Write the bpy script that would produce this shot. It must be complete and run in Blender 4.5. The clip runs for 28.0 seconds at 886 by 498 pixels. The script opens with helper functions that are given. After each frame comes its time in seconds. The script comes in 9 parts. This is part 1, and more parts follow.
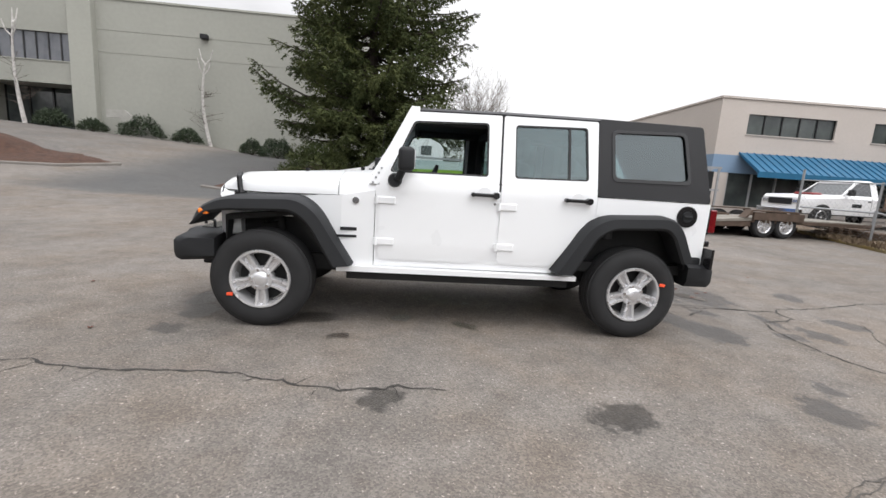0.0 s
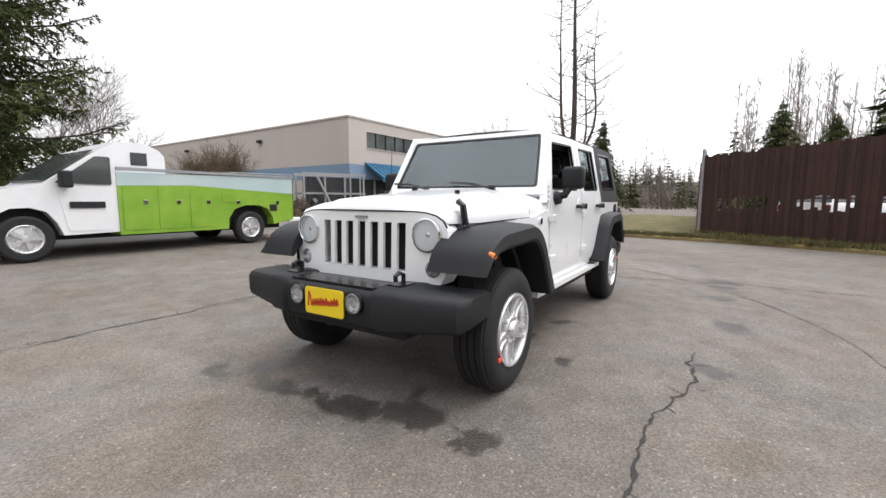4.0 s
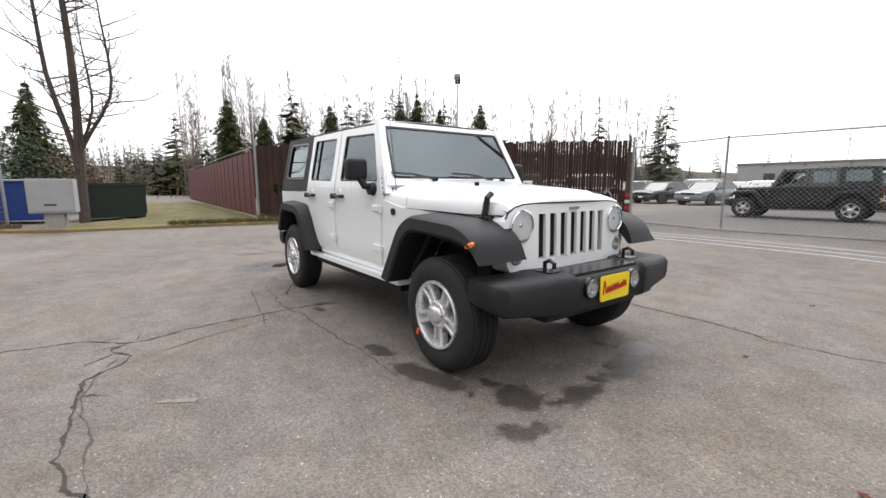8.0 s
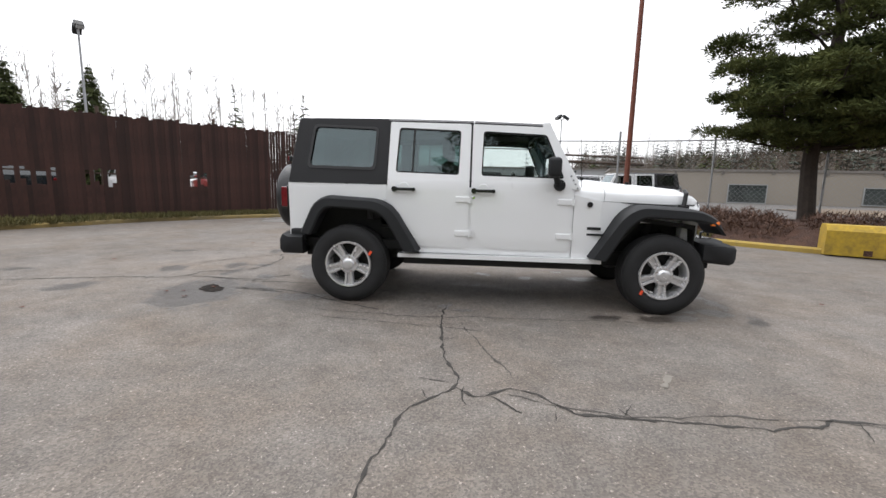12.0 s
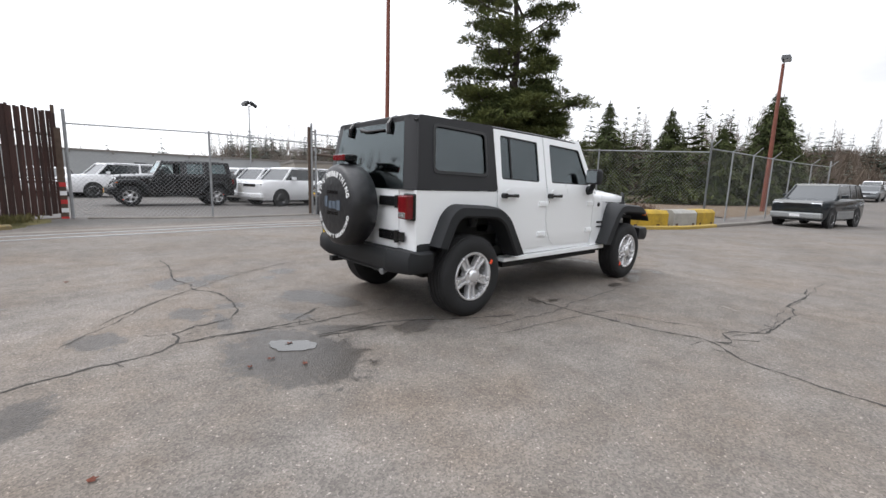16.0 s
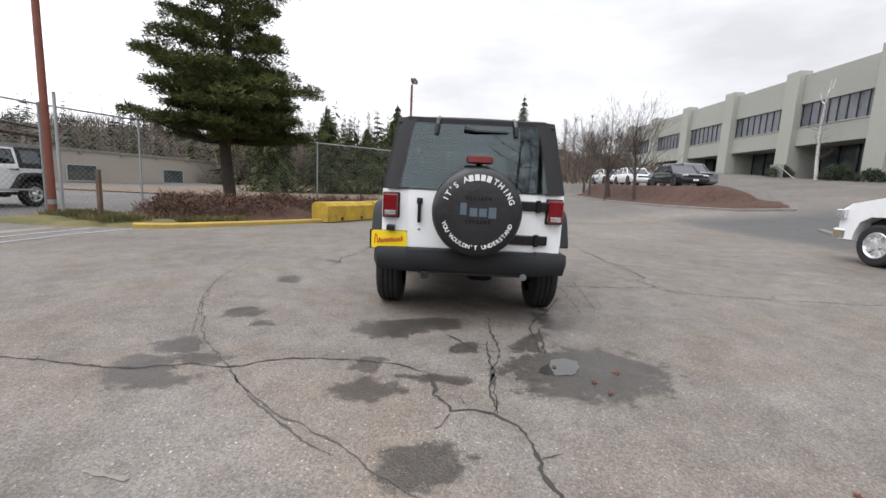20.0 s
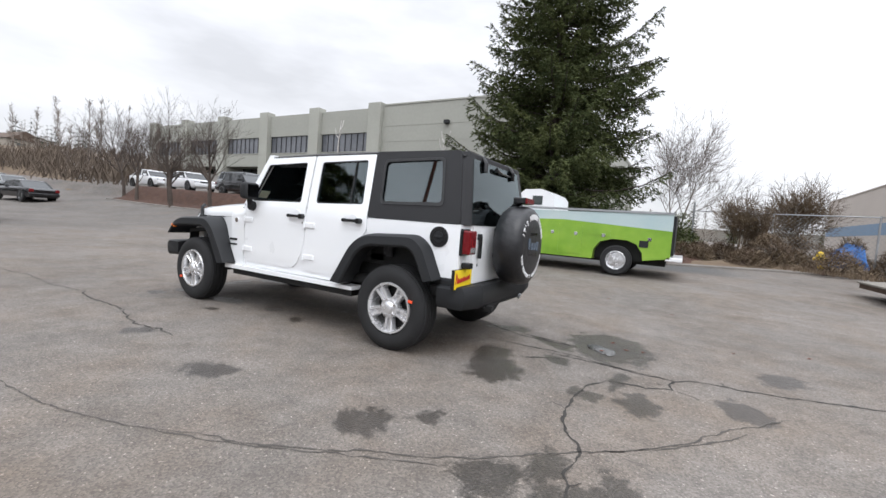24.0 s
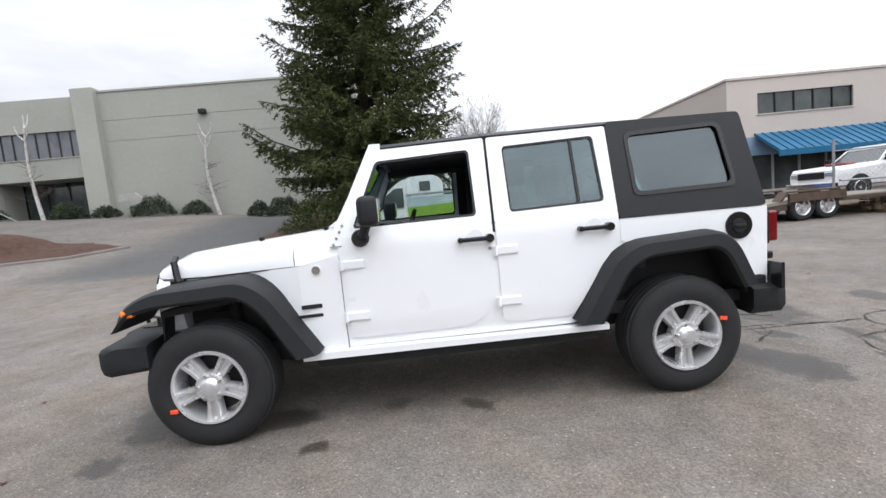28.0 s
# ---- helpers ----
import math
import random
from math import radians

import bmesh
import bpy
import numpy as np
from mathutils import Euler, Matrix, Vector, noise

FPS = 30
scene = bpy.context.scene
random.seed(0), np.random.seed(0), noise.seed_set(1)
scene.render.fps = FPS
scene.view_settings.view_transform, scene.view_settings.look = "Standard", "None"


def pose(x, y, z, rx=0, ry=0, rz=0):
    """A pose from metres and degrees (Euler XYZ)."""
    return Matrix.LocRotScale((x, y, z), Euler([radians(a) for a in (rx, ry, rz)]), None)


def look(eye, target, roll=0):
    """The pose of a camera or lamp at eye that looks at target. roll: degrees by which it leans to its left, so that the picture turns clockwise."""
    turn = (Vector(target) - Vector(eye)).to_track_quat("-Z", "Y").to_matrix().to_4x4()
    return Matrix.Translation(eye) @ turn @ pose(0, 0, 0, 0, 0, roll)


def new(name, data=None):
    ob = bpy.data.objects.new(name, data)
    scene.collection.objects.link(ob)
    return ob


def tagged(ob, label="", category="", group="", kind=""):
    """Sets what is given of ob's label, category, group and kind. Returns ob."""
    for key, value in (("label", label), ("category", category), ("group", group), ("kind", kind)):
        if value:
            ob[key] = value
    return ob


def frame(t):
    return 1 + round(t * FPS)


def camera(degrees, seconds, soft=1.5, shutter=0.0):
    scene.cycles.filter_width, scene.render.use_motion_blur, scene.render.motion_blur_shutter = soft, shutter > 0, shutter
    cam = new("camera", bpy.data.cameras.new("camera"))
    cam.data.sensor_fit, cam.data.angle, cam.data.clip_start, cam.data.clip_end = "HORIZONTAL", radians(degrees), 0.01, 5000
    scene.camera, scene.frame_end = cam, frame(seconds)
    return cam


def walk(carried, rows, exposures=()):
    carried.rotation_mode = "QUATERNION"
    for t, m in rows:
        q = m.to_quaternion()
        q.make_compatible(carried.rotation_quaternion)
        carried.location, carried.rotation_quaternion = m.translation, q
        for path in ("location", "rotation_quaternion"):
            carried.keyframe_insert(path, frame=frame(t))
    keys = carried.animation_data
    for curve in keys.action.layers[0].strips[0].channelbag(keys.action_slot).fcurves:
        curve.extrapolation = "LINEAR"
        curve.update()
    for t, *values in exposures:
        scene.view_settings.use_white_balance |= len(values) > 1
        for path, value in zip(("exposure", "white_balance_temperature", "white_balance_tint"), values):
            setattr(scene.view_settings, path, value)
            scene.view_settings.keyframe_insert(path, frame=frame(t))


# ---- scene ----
cam = camera(92.5, 28.0)
METRES, EYE, TILT, LEAN, TURN = 38.462, 1.5, 0.0, 0.0, 0.0
PATH = [
    (0, (-0.407, -4.078, 1.216), (-0.223, -2.114, 0.886), 3.8),
    (0.5, (-0.795, -3.921, 1.219), (-0.506, -1.967, 0.905), 4.7),
    (1, (-1.244, -3.729, 1.214), (-0.771, -1.812, 0.898), 4.4),
    (1.5, (-1.708, -3.442, 1.198), (-1.126, -1.549, 0.919), 5.7),
    (2, (-2.203, -3.23, 1.174), (-1.396, -1.409, 0.992), 2.1),
    (2.5, (-2.656, -2.948, 1.167), (-1.617, -1.256, 0.924), 3.4),
    (3, (-3.134, -2.656, 1.133), (-1.835, -1.149, 0.926), 1.9),
    (3.5, (-3.523, -2.282, 1.143), (-2.029, -0.967, 0.944), 0.4),
    (5.5, (-4.252, -0.31, 1.165), (-2.281, -0.18, 0.851), 2.5),
    (6, (-4.273, 0.246, 1.156), (-2.303, 0.104, 0.842), 2.5),
    (6.5, (-4.266, 0.792, 1.169), (-2.354, 0.284, 0.876), 2.7),
    (7, (-4.092, 1.322, 1.17), (-2.256, 0.587, 0.874), 1.6),
    (7.5, (-3.925, 1.877, 1.206), (-2.195, 0.908, 0.946), 0.9),
    (8, (-3.632, 2.386, 1.197), (-2.036, 1.216, 0.903), -0.2),
    (8.5, (-3.285, 2.852, 1.221), (-1.794, 1.547, 0.946), 0.3),
    (9, (-2.882, 3.299, 1.22), (-1.525, 1.865, 0.9), -1.9),
    (9.5, (-2.426, 3.711, 1.244), (-1.203, 2.152, 0.977), 0.9),
    (10, (-1.956, 4.075, 1.244), (-0.933, 2.38, 0.956), 1.4),
    (10.5, (-1.421, 4.347, 1.228), (-0.569, 2.568, 0.892), 2.3),
    (11, (-0.876, 4.598, 1.236), (-0.284, 2.713, 0.929), 2.9),
    (11.5, (-0.296, 4.762, 1.217), (0.057, 2.819, 0.902), 2.1),
    (13.5, (1.875, 4.842, 1.023), (1.385, 2.919, 0.769), 0.7),
    (14, (2.408, 4.678, 1.149), (1.672, 2.835, 0.903), 0.3),
    (14.5, (2.924, 4.468, 1.16), (1.973, 2.73, 0.885), -0.9),
    (15, (3.378, 4.214, 1.186), (2.3, 2.556, 0.893), -0.0),
    (15.5, (3.797, 3.913, 1.195), (2.551, 2.381, 0.881), 0.9),
    (16, (4.173, 3.525, 1.203), (2.872, 2.037, 0.898), 1.8),
    (16.5, (4.527, 3.139, 1.206), (3.063, 1.817, 0.876), 1.3),
    (17, (4.845, 2.703, 1.195), (3.257, 1.526, 0.888), 0.6),
    (17.5, (5.169, 2.293, 1.186), (3.429, 1.346, 0.911), 0.8),
    (18, (5.386, 1.795, 1.18), (3.554, 1.041, 0.907), 0.2),
    (18.5, (5.586, 1.329, 1.174), (3.669, 0.818, 0.92), 0.4),
    (19, (5.694, 0.819, 1.157), (3.741, 0.491, 0.879), -0.3),
    (19.5, (5.761, 0.287, 1.173), (3.791, 0.06, 0.911), 0.6),
    (20, (5.779, -0.237, 1.174), (3.8, -0.239, 0.885), 2.7),
    (20.5, (5.702, -0.762, 1.197), (3.729, -0.62, 0.902), 1.9),
    (22.5, (4.807, -2.744, 1.149), (3.197, -1.589, 0.88), 5.7),
    (23, (4.491, -3.185, 1.175), (3.086, -1.772, 0.996), 5.7),
    (23.5, (4.085, -3.497, 1.156), (2.894, -1.908, 0.918), 7.0),
    (24, (3.643, -3.823, 1.166), (2.663, -2.085, 1.033), 4.2),
    (24.5, (3.19, -4.118, 1.151), (2.385, -2.295, 0.979), 5.1),
    (25, (2.68, -4.338, 1.139), (1.989, -2.473, 0.927), 6.4),
    (25.5, (2.146, -4.523, 1.145), (1.676, -2.591, 0.933), 8.8),
    (26, (1.568, -4.534, 1.147), (1.247, -2.571, 0.936), 6.3),
    (26.5, (1.041, -4.505, 1.157), (0.978, -2.521, 0.911), 3.1),
    (27, (0.539, -4.246, 1.151), (0.613, -2.266, 0.881), 0.2),
    (27.5, (0.114, -3.885, 1.209), (0.219, -1.903, 0.958), -2.1),
    (28, (-0.123, -3.383, 1.312), (-0.032, -1.394, 1.12), -5.3),
]
walk(cam, [(t, look(eye, target, roll)) for t, eye, target, roll in PATH],
     [(0, 0.30, 6640, 10), (3, 0.25, 6620, 10), (6, 0.49, 6680, 10), (8, 0.35, 6650, 10), (10, 0.22, 6580, 10), (14, 0.23, 6520, 10), (16, 0.27, 6430, 10), (17, 0.15, 6400, 10), (19, 0.11, 6400, 10), (20, 0.29, 6450, 10), (23, 0.29, 6450, 10), (24, 0.30, 6350, 10), (28, 0.32, 6320, 10)])

# ==== world, sun ====
world = bpy.data.worlds.new("overcast_sky")
scene.world = world
world.use_nodes = True


def sky_nodes():
    nt = world.node_tree
    nt.nodes.clear()
    out = nt.nodes.new("ShaderNodeOutputWorld")
    bg = nt.nodes.new("ShaderNodeBackground")
    tc = nt.nodes.new("ShaderNodeTexCoord")
    sep = nt.nodes.new("ShaderNodeSeparateXYZ")
    nt.links.new(tc.outputs["Generated"], sep.inputs[0])
    ramp = nt.nodes.new("ShaderNodeValToRGB")
    e = ramp.color_ramp.elements
    e[0].position, e[0].color = 0.0, (0.82, 0.82, 0.84, 1)
    e[1].position, e[1].color = 1.0, (1.88, 1.93, 2.03, 1)
    mid = ramp.color_ramp.elements.new(0.45)
    mid.color = (0.94, 0.95, 0.99, 1)
    nt.links.new(sep.outputs["Z"], ramp.inputs[0])
    # soft layers of cloud
    mp = nt.nodes.new("ShaderNodeMapping")
    mp.inputs["Scale"].default_value = (1.0, 1.0, 3.2)
    nt.links.new(tc.outputs["Generated"], mp.inputs[0])
    nz = nt.nodes.new("ShaderNodeTexNoise")
    nz.inputs["Scale"].default_value, nz.inputs["Detail"].default_value = 2.2, 5.0
    nz.inputs["Roughness"].default_value = 0.55
    nt.links.new(mp.outputs[0], nz.inputs["Vector"])
    cr = nt.nodes.new("ShaderNodeMapRange")
    cr.inputs["From Min"].default_value, cr.inputs["From Max"].default_value = 0.35, 0.65
    cr.inputs["To Min"].default_value, cr.inputs["To Max"].default_value = 0.80, 1.10
    nt.links.new(nz.outputs["Fac"], cr.inputs["Value"])
    mul = nt.nodes.new("ShaderNodeMix")
    mul.data_type, mul.blend_type = "RGBA", "MULTIPLY"
    mul.inputs[0].default_value = 1.0
    nt.links.new(ramp.outputs[0], mul.inputs[6])
    nt.links.new(cr.outputs[0], mul.inputs[7])
    sky = nt.nodes.new("ShaderNodeTexSky")
    sky.sky_type, sky.sun_disc = "NISHITA", False
    sky.sun_elevation, sky.sun_rotation = radians(58), radians(139)
    thin = nt.nodes.new("ShaderNodeMix")
    thin.data_type, thin.blend_type = "RGBA", "ADD"
    thin.inputs[0].default_value = 0.006
    nt.links.new(mul.outputs[2], thin.inputs[6])
    nt.links.new(sky.outputs[0], thin.inputs[7])
    nt.links.new(thin.outputs[2], bg.inputs["Color"])
    # the cloud is thinner, and so brighter, towards the sun
    dot = nt.nodes.new("ShaderNodeVectorMath")
    dot.operation = "DOT_PRODUCT"
    dot.inputs[1].default_value = (0.66, -0.75, 0.0)
    nt.links.new(tc.outputs["Generated"], dot.inputs[0])
    gain = nt.nodes.new("ShaderNodeMapRange")
    gain.inputs["From Min"].default_value, gain.inputs["From Max"].default_value = -1.0, 1.0
    gain.inputs["To Min"].default_value, gain.inputs["To Max"].default_value = SKY * 0.63, SKY * 1.27
    nt.links.new(dot.outputs["Value"], gain.inputs["Value"])
    nt.links.new(gain.outputs[0], bg.inputs["Strength"])
    nt.links.new(bg.outputs[0], out.inputs[0])


SKY = 1.36
sky_nodes()
sun = new("sun", bpy.data.lights.new("sun", "SUN"))
sun.data.energy, sun.data.angle, sun.data.color = 0.7, radians(30), (1.0, 0.97, 0.93)
sun.matrix_world = look((14, -16, 34), (0, 0, 0))


# ==== materials ====
def mat(name, col, rough=0.6, metal=0.0, var=0.12, scale=6.0, fine=60.0, bump=0.0, col2=None, coat=0.0, spec=0.5, per=0.0, dist=0.01):
    """A two-scale procedural surface: broad stains and fine grain, and bump."""
    m = bpy.data.materials.new(name)
    m.use_nodes = True
    nt = m.node_tree
    p = nt.nodes["Principled BSDF"]
    tc = nt.nodes.new("ShaderNodeTexCoord")
    n1 = nt.nodes.new("ShaderNodeTexNoise")
    n1.inputs["Scale"].default_value, n1.inputs["Detail"].default_value = scale, 4
    n2 = nt.nodes.new("ShaderNodeTexNoise")
    n2.inputs["Scale"].default_value, n2.inputs["Detail"].default_value = fine, 3
    for n in (n1, n2):
        nt.links.new(tc.outputs["Object"], n.inputs["Vector"])
    add = nt.nodes.new("ShaderNodeMath")
    add.operation = "MULTIPLY_ADD"
    add.inputs[1].default_value = 0.6
    half = nt.nodes.new("ShaderNodeMath")
    half.operation = "MULTIPLY"
    half.inputs[1].default_value = 0.4
    nt.links.new(n2.outputs["Fac"], half.inputs[0])
    nt.links.new(n1.outputs["Fac"], add.inputs[0])
    nt.links.new(half.outputs[0], add.inputs[2])
    mr = nt.nodes.new("ShaderNodeMapRange")
    mr.inputs["From Min"].default_value, mr.inputs["From Max"].default_value = 0.34, 0.66
    nt.links.new(add.outputs[0], mr.inputs["Value"])
    mix = nt.nodes.new("ShaderNodeMix")
    mix.data_type = "RGBA"
    c2 = col2 or tuple(c * (1 + var) for c in col)
    c1 = col if col2 else tuple(c * (1 - var) for c in col)
    mix.inputs[6].default_value, mix.inputs[7].default_value = (*c1, 1), (*c2, 1)
    nt.links.new(mr.outputs[0], mix.inputs[0])
    last = mix.outputs[2]
    if per:
        info = nt.nodes.new("ShaderNodeObjectInfo")
        hsv = nt.nodes.new("ShaderNodeHueSaturation")
        r2 = nt.nodes.new("ShaderNodeMapRange")
        r2.inputs["To Min"].default_value, r2.inputs["To Max"].default_value = 1 - per, 1 + per
        nt.links.new(info.outputs["Random"], r2.inputs["Value"])
        nt.links.new(r2.outputs[0], hsv.inputs["Value"])
        nt.links.new(last, hsv.inputs["Color"])
        last = hsv.outputs[0]
    nt.links.new(last, p.inputs["Base Color"])
    rr = nt.nodes.new("ShaderNodeMapRange")
    rr.inputs["To Min"].default_value, rr.inputs["To Max"].default_value = max(0.0, rough - 0.07), min(1.0, rough + 0.07)
    nt.links.new(n2.outputs["Fac"], rr.inputs["Value"])
    nt.links.new(rr.outputs[0], p.inputs["Roughness"])
    p.inputs["Metallic"].default_value = metal
    p.inputs["Coat Weight"].default_value = coat
    p.inputs["Coat Roughness"].default_value = 0.03
    p.inputs["Specular IOR Level"].default_value = spec
    if bump:
        b = nt.nodes.new("ShaderNodeBump")
        b.inputs["Strength"].default_value, b.inputs["Distance"].default_value = bump, dist
        nt.links.new(n2.outputs["Fac"], b.inputs["Height"])
        nt.links.new(b.outputs[0], p.inputs["Normal"])
    return m


def glass_mat(name, tint, gloss=1.0, ior=1.85):
    """A pane: what lies behind shows through the tint, and the gloss grows at grazing angles."""
    m = bpy.data.materials.new(name)
    m.use_nodes = True
    nt = m.node_tree
    nt.nodes.clear()
    out = nt.nodes.new("ShaderNodeOutputMaterial")
    tr = nt.nodes.new("ShaderNodeBsdfTransparent")
    tr.inputs[0].default_value = (*tint, 1)
    gl = nt.nodes.new("ShaderNodeBsdfGlossy")
    gl.inputs["Roughness"].default_value = 0.02
    gl.inputs["Color"].default_value = (0.86 * gloss, 0.97 * gloss, gloss, 1)
    fr = nt.nodes.new("ShaderNodeFresnel")
    fr.inputs["IOR"].default_value = ior
    mx = nt.nodes.new("ShaderNodeMixShader")
    nt.links.new(fr.outputs[0], mx.inputs[0])
    nt.links.new(tr.outputs[0], mx.inputs[1])
    nt.links.new(gl.outputs[0], mx.inputs[2])
    nt.links.new(mx.outputs[0], out.inputs[0])
    return m


M_WHITEPAINT = mat("white_car_paint", (0.84, 0.85, 0.86), 0.30, var=0.004, coat=0.7, scale=0.8, fine=3)
M_PLASTIC = mat("textured_black_plastic", (0.01764, 0.01848, 0.02016), 0.6, var=0.15, scale=3, fine=400, bump=0.1, dist=0.001, spec=0.28)
M_HARDTOP = mat("grained_black_hardtop", (0.02184, 0.02184, 0.02352), 0.55, var=0.12, scale=2, fine=500, bump=0.1, dist=0.001, spec=0.3)
M_GLOSSBLACK = mat("gloss_black", (0.01008, 0.01008, 0.01092), 0.25, var=0.1)
M_DARK = mat("dark_underbody", (0.01008, 0.01008, 0.01008), 0.8, var=0.3, scale=9)
M_RUBBER = mat("tyre_rubber", (0.01344, 0.01344, 0.01428), 0.8, var=0.25, scale=8, fine=90, bump=0.25, dist=0.002)
M_ALLOY = mat("silver_alloy", (0.70, 0.70, 0.71), 0.26, metal=0.65, var=0.03, scale=3, fine=9)
M_CHROME = mat("chrome", (0.75, 0.75, 0.76), 0.12, metal=1.0, var=0.03)
M_LAMP = mat("clear_lamp_reflector", (0.66, 0.67, 0.69), 0.16, metal=0.75, var=0.35, scale=26, fine=70)
M_REDLENS = mat("red_lens", (0.15, 0.006, 0.009), 0.2, var=0.2, scale=40, coat=0.3)
M_AMBER = mat("amber_lens", (0.85, 0.20, 0.02), 0.2, var=0.12, scale=40, coat=0.5)
M_ORANGE = mat("orange_tag", (0.85, 0.09, 0.03), 0.6, var=0.05)
M_YELLOW = mat("yellow_plate", (0.85, 0.62, 0.015), 0.4, var=0.04)
M_REDINK = mat("red_ink", (0.462, 0.0252, 0.0168), 0.5, var=0.05)
M_VINYL = mat("black_vinyl_cover", (0.01344, 0.01344, 0.01512), 0.42, var=0.2, scale=7, fine=16, bump=0.5, dist=0.012)
M_PRINT = mat("white_print", (0.72, 0.72, 0.72), 0.6, var=0.06)
M_GREYPRINT = mat("grey_blue_print", (0.084, 0.1092, 0.1428), 0.6, var=0.1)
M_SEAT = mat("grey_seat_cloth", (0.0462, 0.0462, 0.04872), 0.9, var=0.2, fine=120, bump=0.2)
M_GLASS = glass_mat("clear_glass", (0.78, 0.84, 0.83), 1.0, 1.95)
M_WINDSCREEN = glass_mat("laminated_windscreen", (0.74, 0.82, 0.84), 0.93, 2.1)
M_LENS = glass_mat("clear_lamp_glass", (0.93, 0.93, 0.93), 1.0, 1.4)
M_TINT = glass_mat("tinted_glass", (0.46, 0.55, 0.54), 1.0, 2.0)
M_REARGLASS = glass_mat("tinted_rear_glass", (0.36, 0.43, 0.42), 0.95, 1.72)
# the pale grey-blue reflection is painted as this glass's base colour
M_STRIPGLASS = mat("strip_glass_painted_reflection", (0.075, 0.08, 0.092), 0.14, col2=(0.13, 0.135, 0.15), scale=0.4, fine=2)
# grey-green reflections are mottled into the base colour of this dark glass
M_BLUEGLASS = mat("dark_window_painted_reflections", (0.0294, 0.03528, 0.03696), 0.08, col2=(0.084, 0.0966, 0.0924), scale=0.55, fine=1.6)
M_CARGLASS = mat("dark_car_window", (0.022, 0.026, 0.029), 0.06, var=0.3, scale=1.5, spec=0.9)
M_WATER = mat("puddle_water", (0.042, 0.04032, 0.03696), 0.04, var=0.2, scale=4, spec=0.9)
M_LABEL = mat("paper_label", (0.75, 0.74, 0.55), 0.7, var=0.05)


def asphalt_mat():
    m = bpy.data.materials.new("worn_asphalt")
    m.use_nodes = True
    nt = m.node_tree
    p = nt.nodes["Principled BSDF"]
    tc = nt.nodes.new("ShaderNodeTexCoord")

    def noise_tex(scale, detail=4.0, rough=0.6):
        n = nt.nodes.new("ShaderNodeTexNoise")
        n.inputs["Scale"].default_value, n.inputs["Detail"].default_value, n.inputs["Roughness"].default_value = scale, detail, rough
        nt.links.new(tc.outputs["Object"], n.inputs["Vector"])
        return n

    def rng(src, a, b, c, d):
        r = nt.nodes.new("ShaderNodeMapRange")
        r.inputs[1].default_value, r.inputs[2].default_value, r.inputs[3].default_value, r.inputs[4].default_value = a, b, c, d
        nt.links.new(src, r.inputs[0])
        return r.outputs[0]

    def mul(a, b):
        x = nt.nodes.new("ShaderNodeMix")
        x.data_type, x.blend_type = "RGBA", "MULTIPLY"
        x.inputs[0].default_value = 1.0
        nt.links.new(a, x.inputs[6])
        nt.links.new(b, x.inputs[7])
        return x.outputs[2]

    base = nt.nodes.new("ShaderNodeRGB")
    base.outputs[0].default_value = (*ASPHALT, 1)
    brown = nt.nodes.new("ShaderNodeMix")
    brown.data_type = "RGBA"
    brown.inputs[7].default_value = (ASPHALT[0] * 0.92, ASPHALT[1] * 0.84, ASPHALT[2] * 0.76, 1)
    nt.links.new(base.outputs[0], brown.inputs[6])
    nt.links.new(rng(noise_tex(0.8, 7, 0.7).outputs["Fac"], 0.42, 0.68, 0.0, 1.0), brown.inputs[0])
    vor = nt.nodes.new("ShaderNodeTexVoronoi")
    vor.inputs["Scale"].default_value = 110.0
    nt.links.new(tc.outputs["Object"], vor.inputs["Vector"])
    sepc = nt.nodes.new("ShaderNodeSeparateColor")
    nt.links.new(vor.outputs["Color"], sepc.inputs[0])
    col = mul(brown.outputs[2], rng(noise_tex(0.35, 5).outputs["Fac"], 0.3, 0.7, 0.80, 1.18))
    col = mul(col, rng(noise_tex(3.5, 5, 0.7).outputs["Fac"], 0.3, 0.7, 0.80, 1.20))
    col = mul(col, rng(sepc.outputs[0], 0.0, 1.0, 0.72, 1.28))
    chips = noise_tex(46, 2)
    col = mul(col, rng(chips.outputs["Fac"], 0.64, 0.70, 1.0, 2.1))
    at = nt.nodes.new("ShaderNodeAttribute")
    at.attribute_name = "wet"
    sepw = nt.nodes.new("ShaderNodeSeparateColor")
    nt.links.new(at.outputs["Color"], sepw.inputs[0])
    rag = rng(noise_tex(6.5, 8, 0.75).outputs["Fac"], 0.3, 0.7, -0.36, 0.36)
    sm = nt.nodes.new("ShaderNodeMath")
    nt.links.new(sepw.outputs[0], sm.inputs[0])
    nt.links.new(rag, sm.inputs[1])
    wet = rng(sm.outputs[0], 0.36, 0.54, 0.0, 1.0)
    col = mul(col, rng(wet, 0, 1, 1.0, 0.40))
    old = nt.nodes.new("ShaderNodeMix")
    old.data_type = "RGBA"
    old.inputs[7].default_value = (0.063, 0.066, 0.069, 1)
    nt.links.new(sepw.outputs[1], old.inputs[0])
    nt.links.new(col, old.inputs[6])
    nt.links.new(old.outputs[2], p.inputs["Base Color"])
    nt.links.new(rng(wet, 0, 1, 0.86, 0.34), p.inputs["Roughness"])
    p.inputs["Specular IOR Level"].default_value = 0.3
    b = nt.nodes.new("ShaderNodeBump")
    b.inputs["Strength"].default_value, b.inputs["Distance"].default_value = 0.5, 0.006
    nt.links.new(vor.outputs["Distance"], b.inputs["Height"])
    nt.links.new(b.outputs[0], p.inputs["Normal"])
    return m


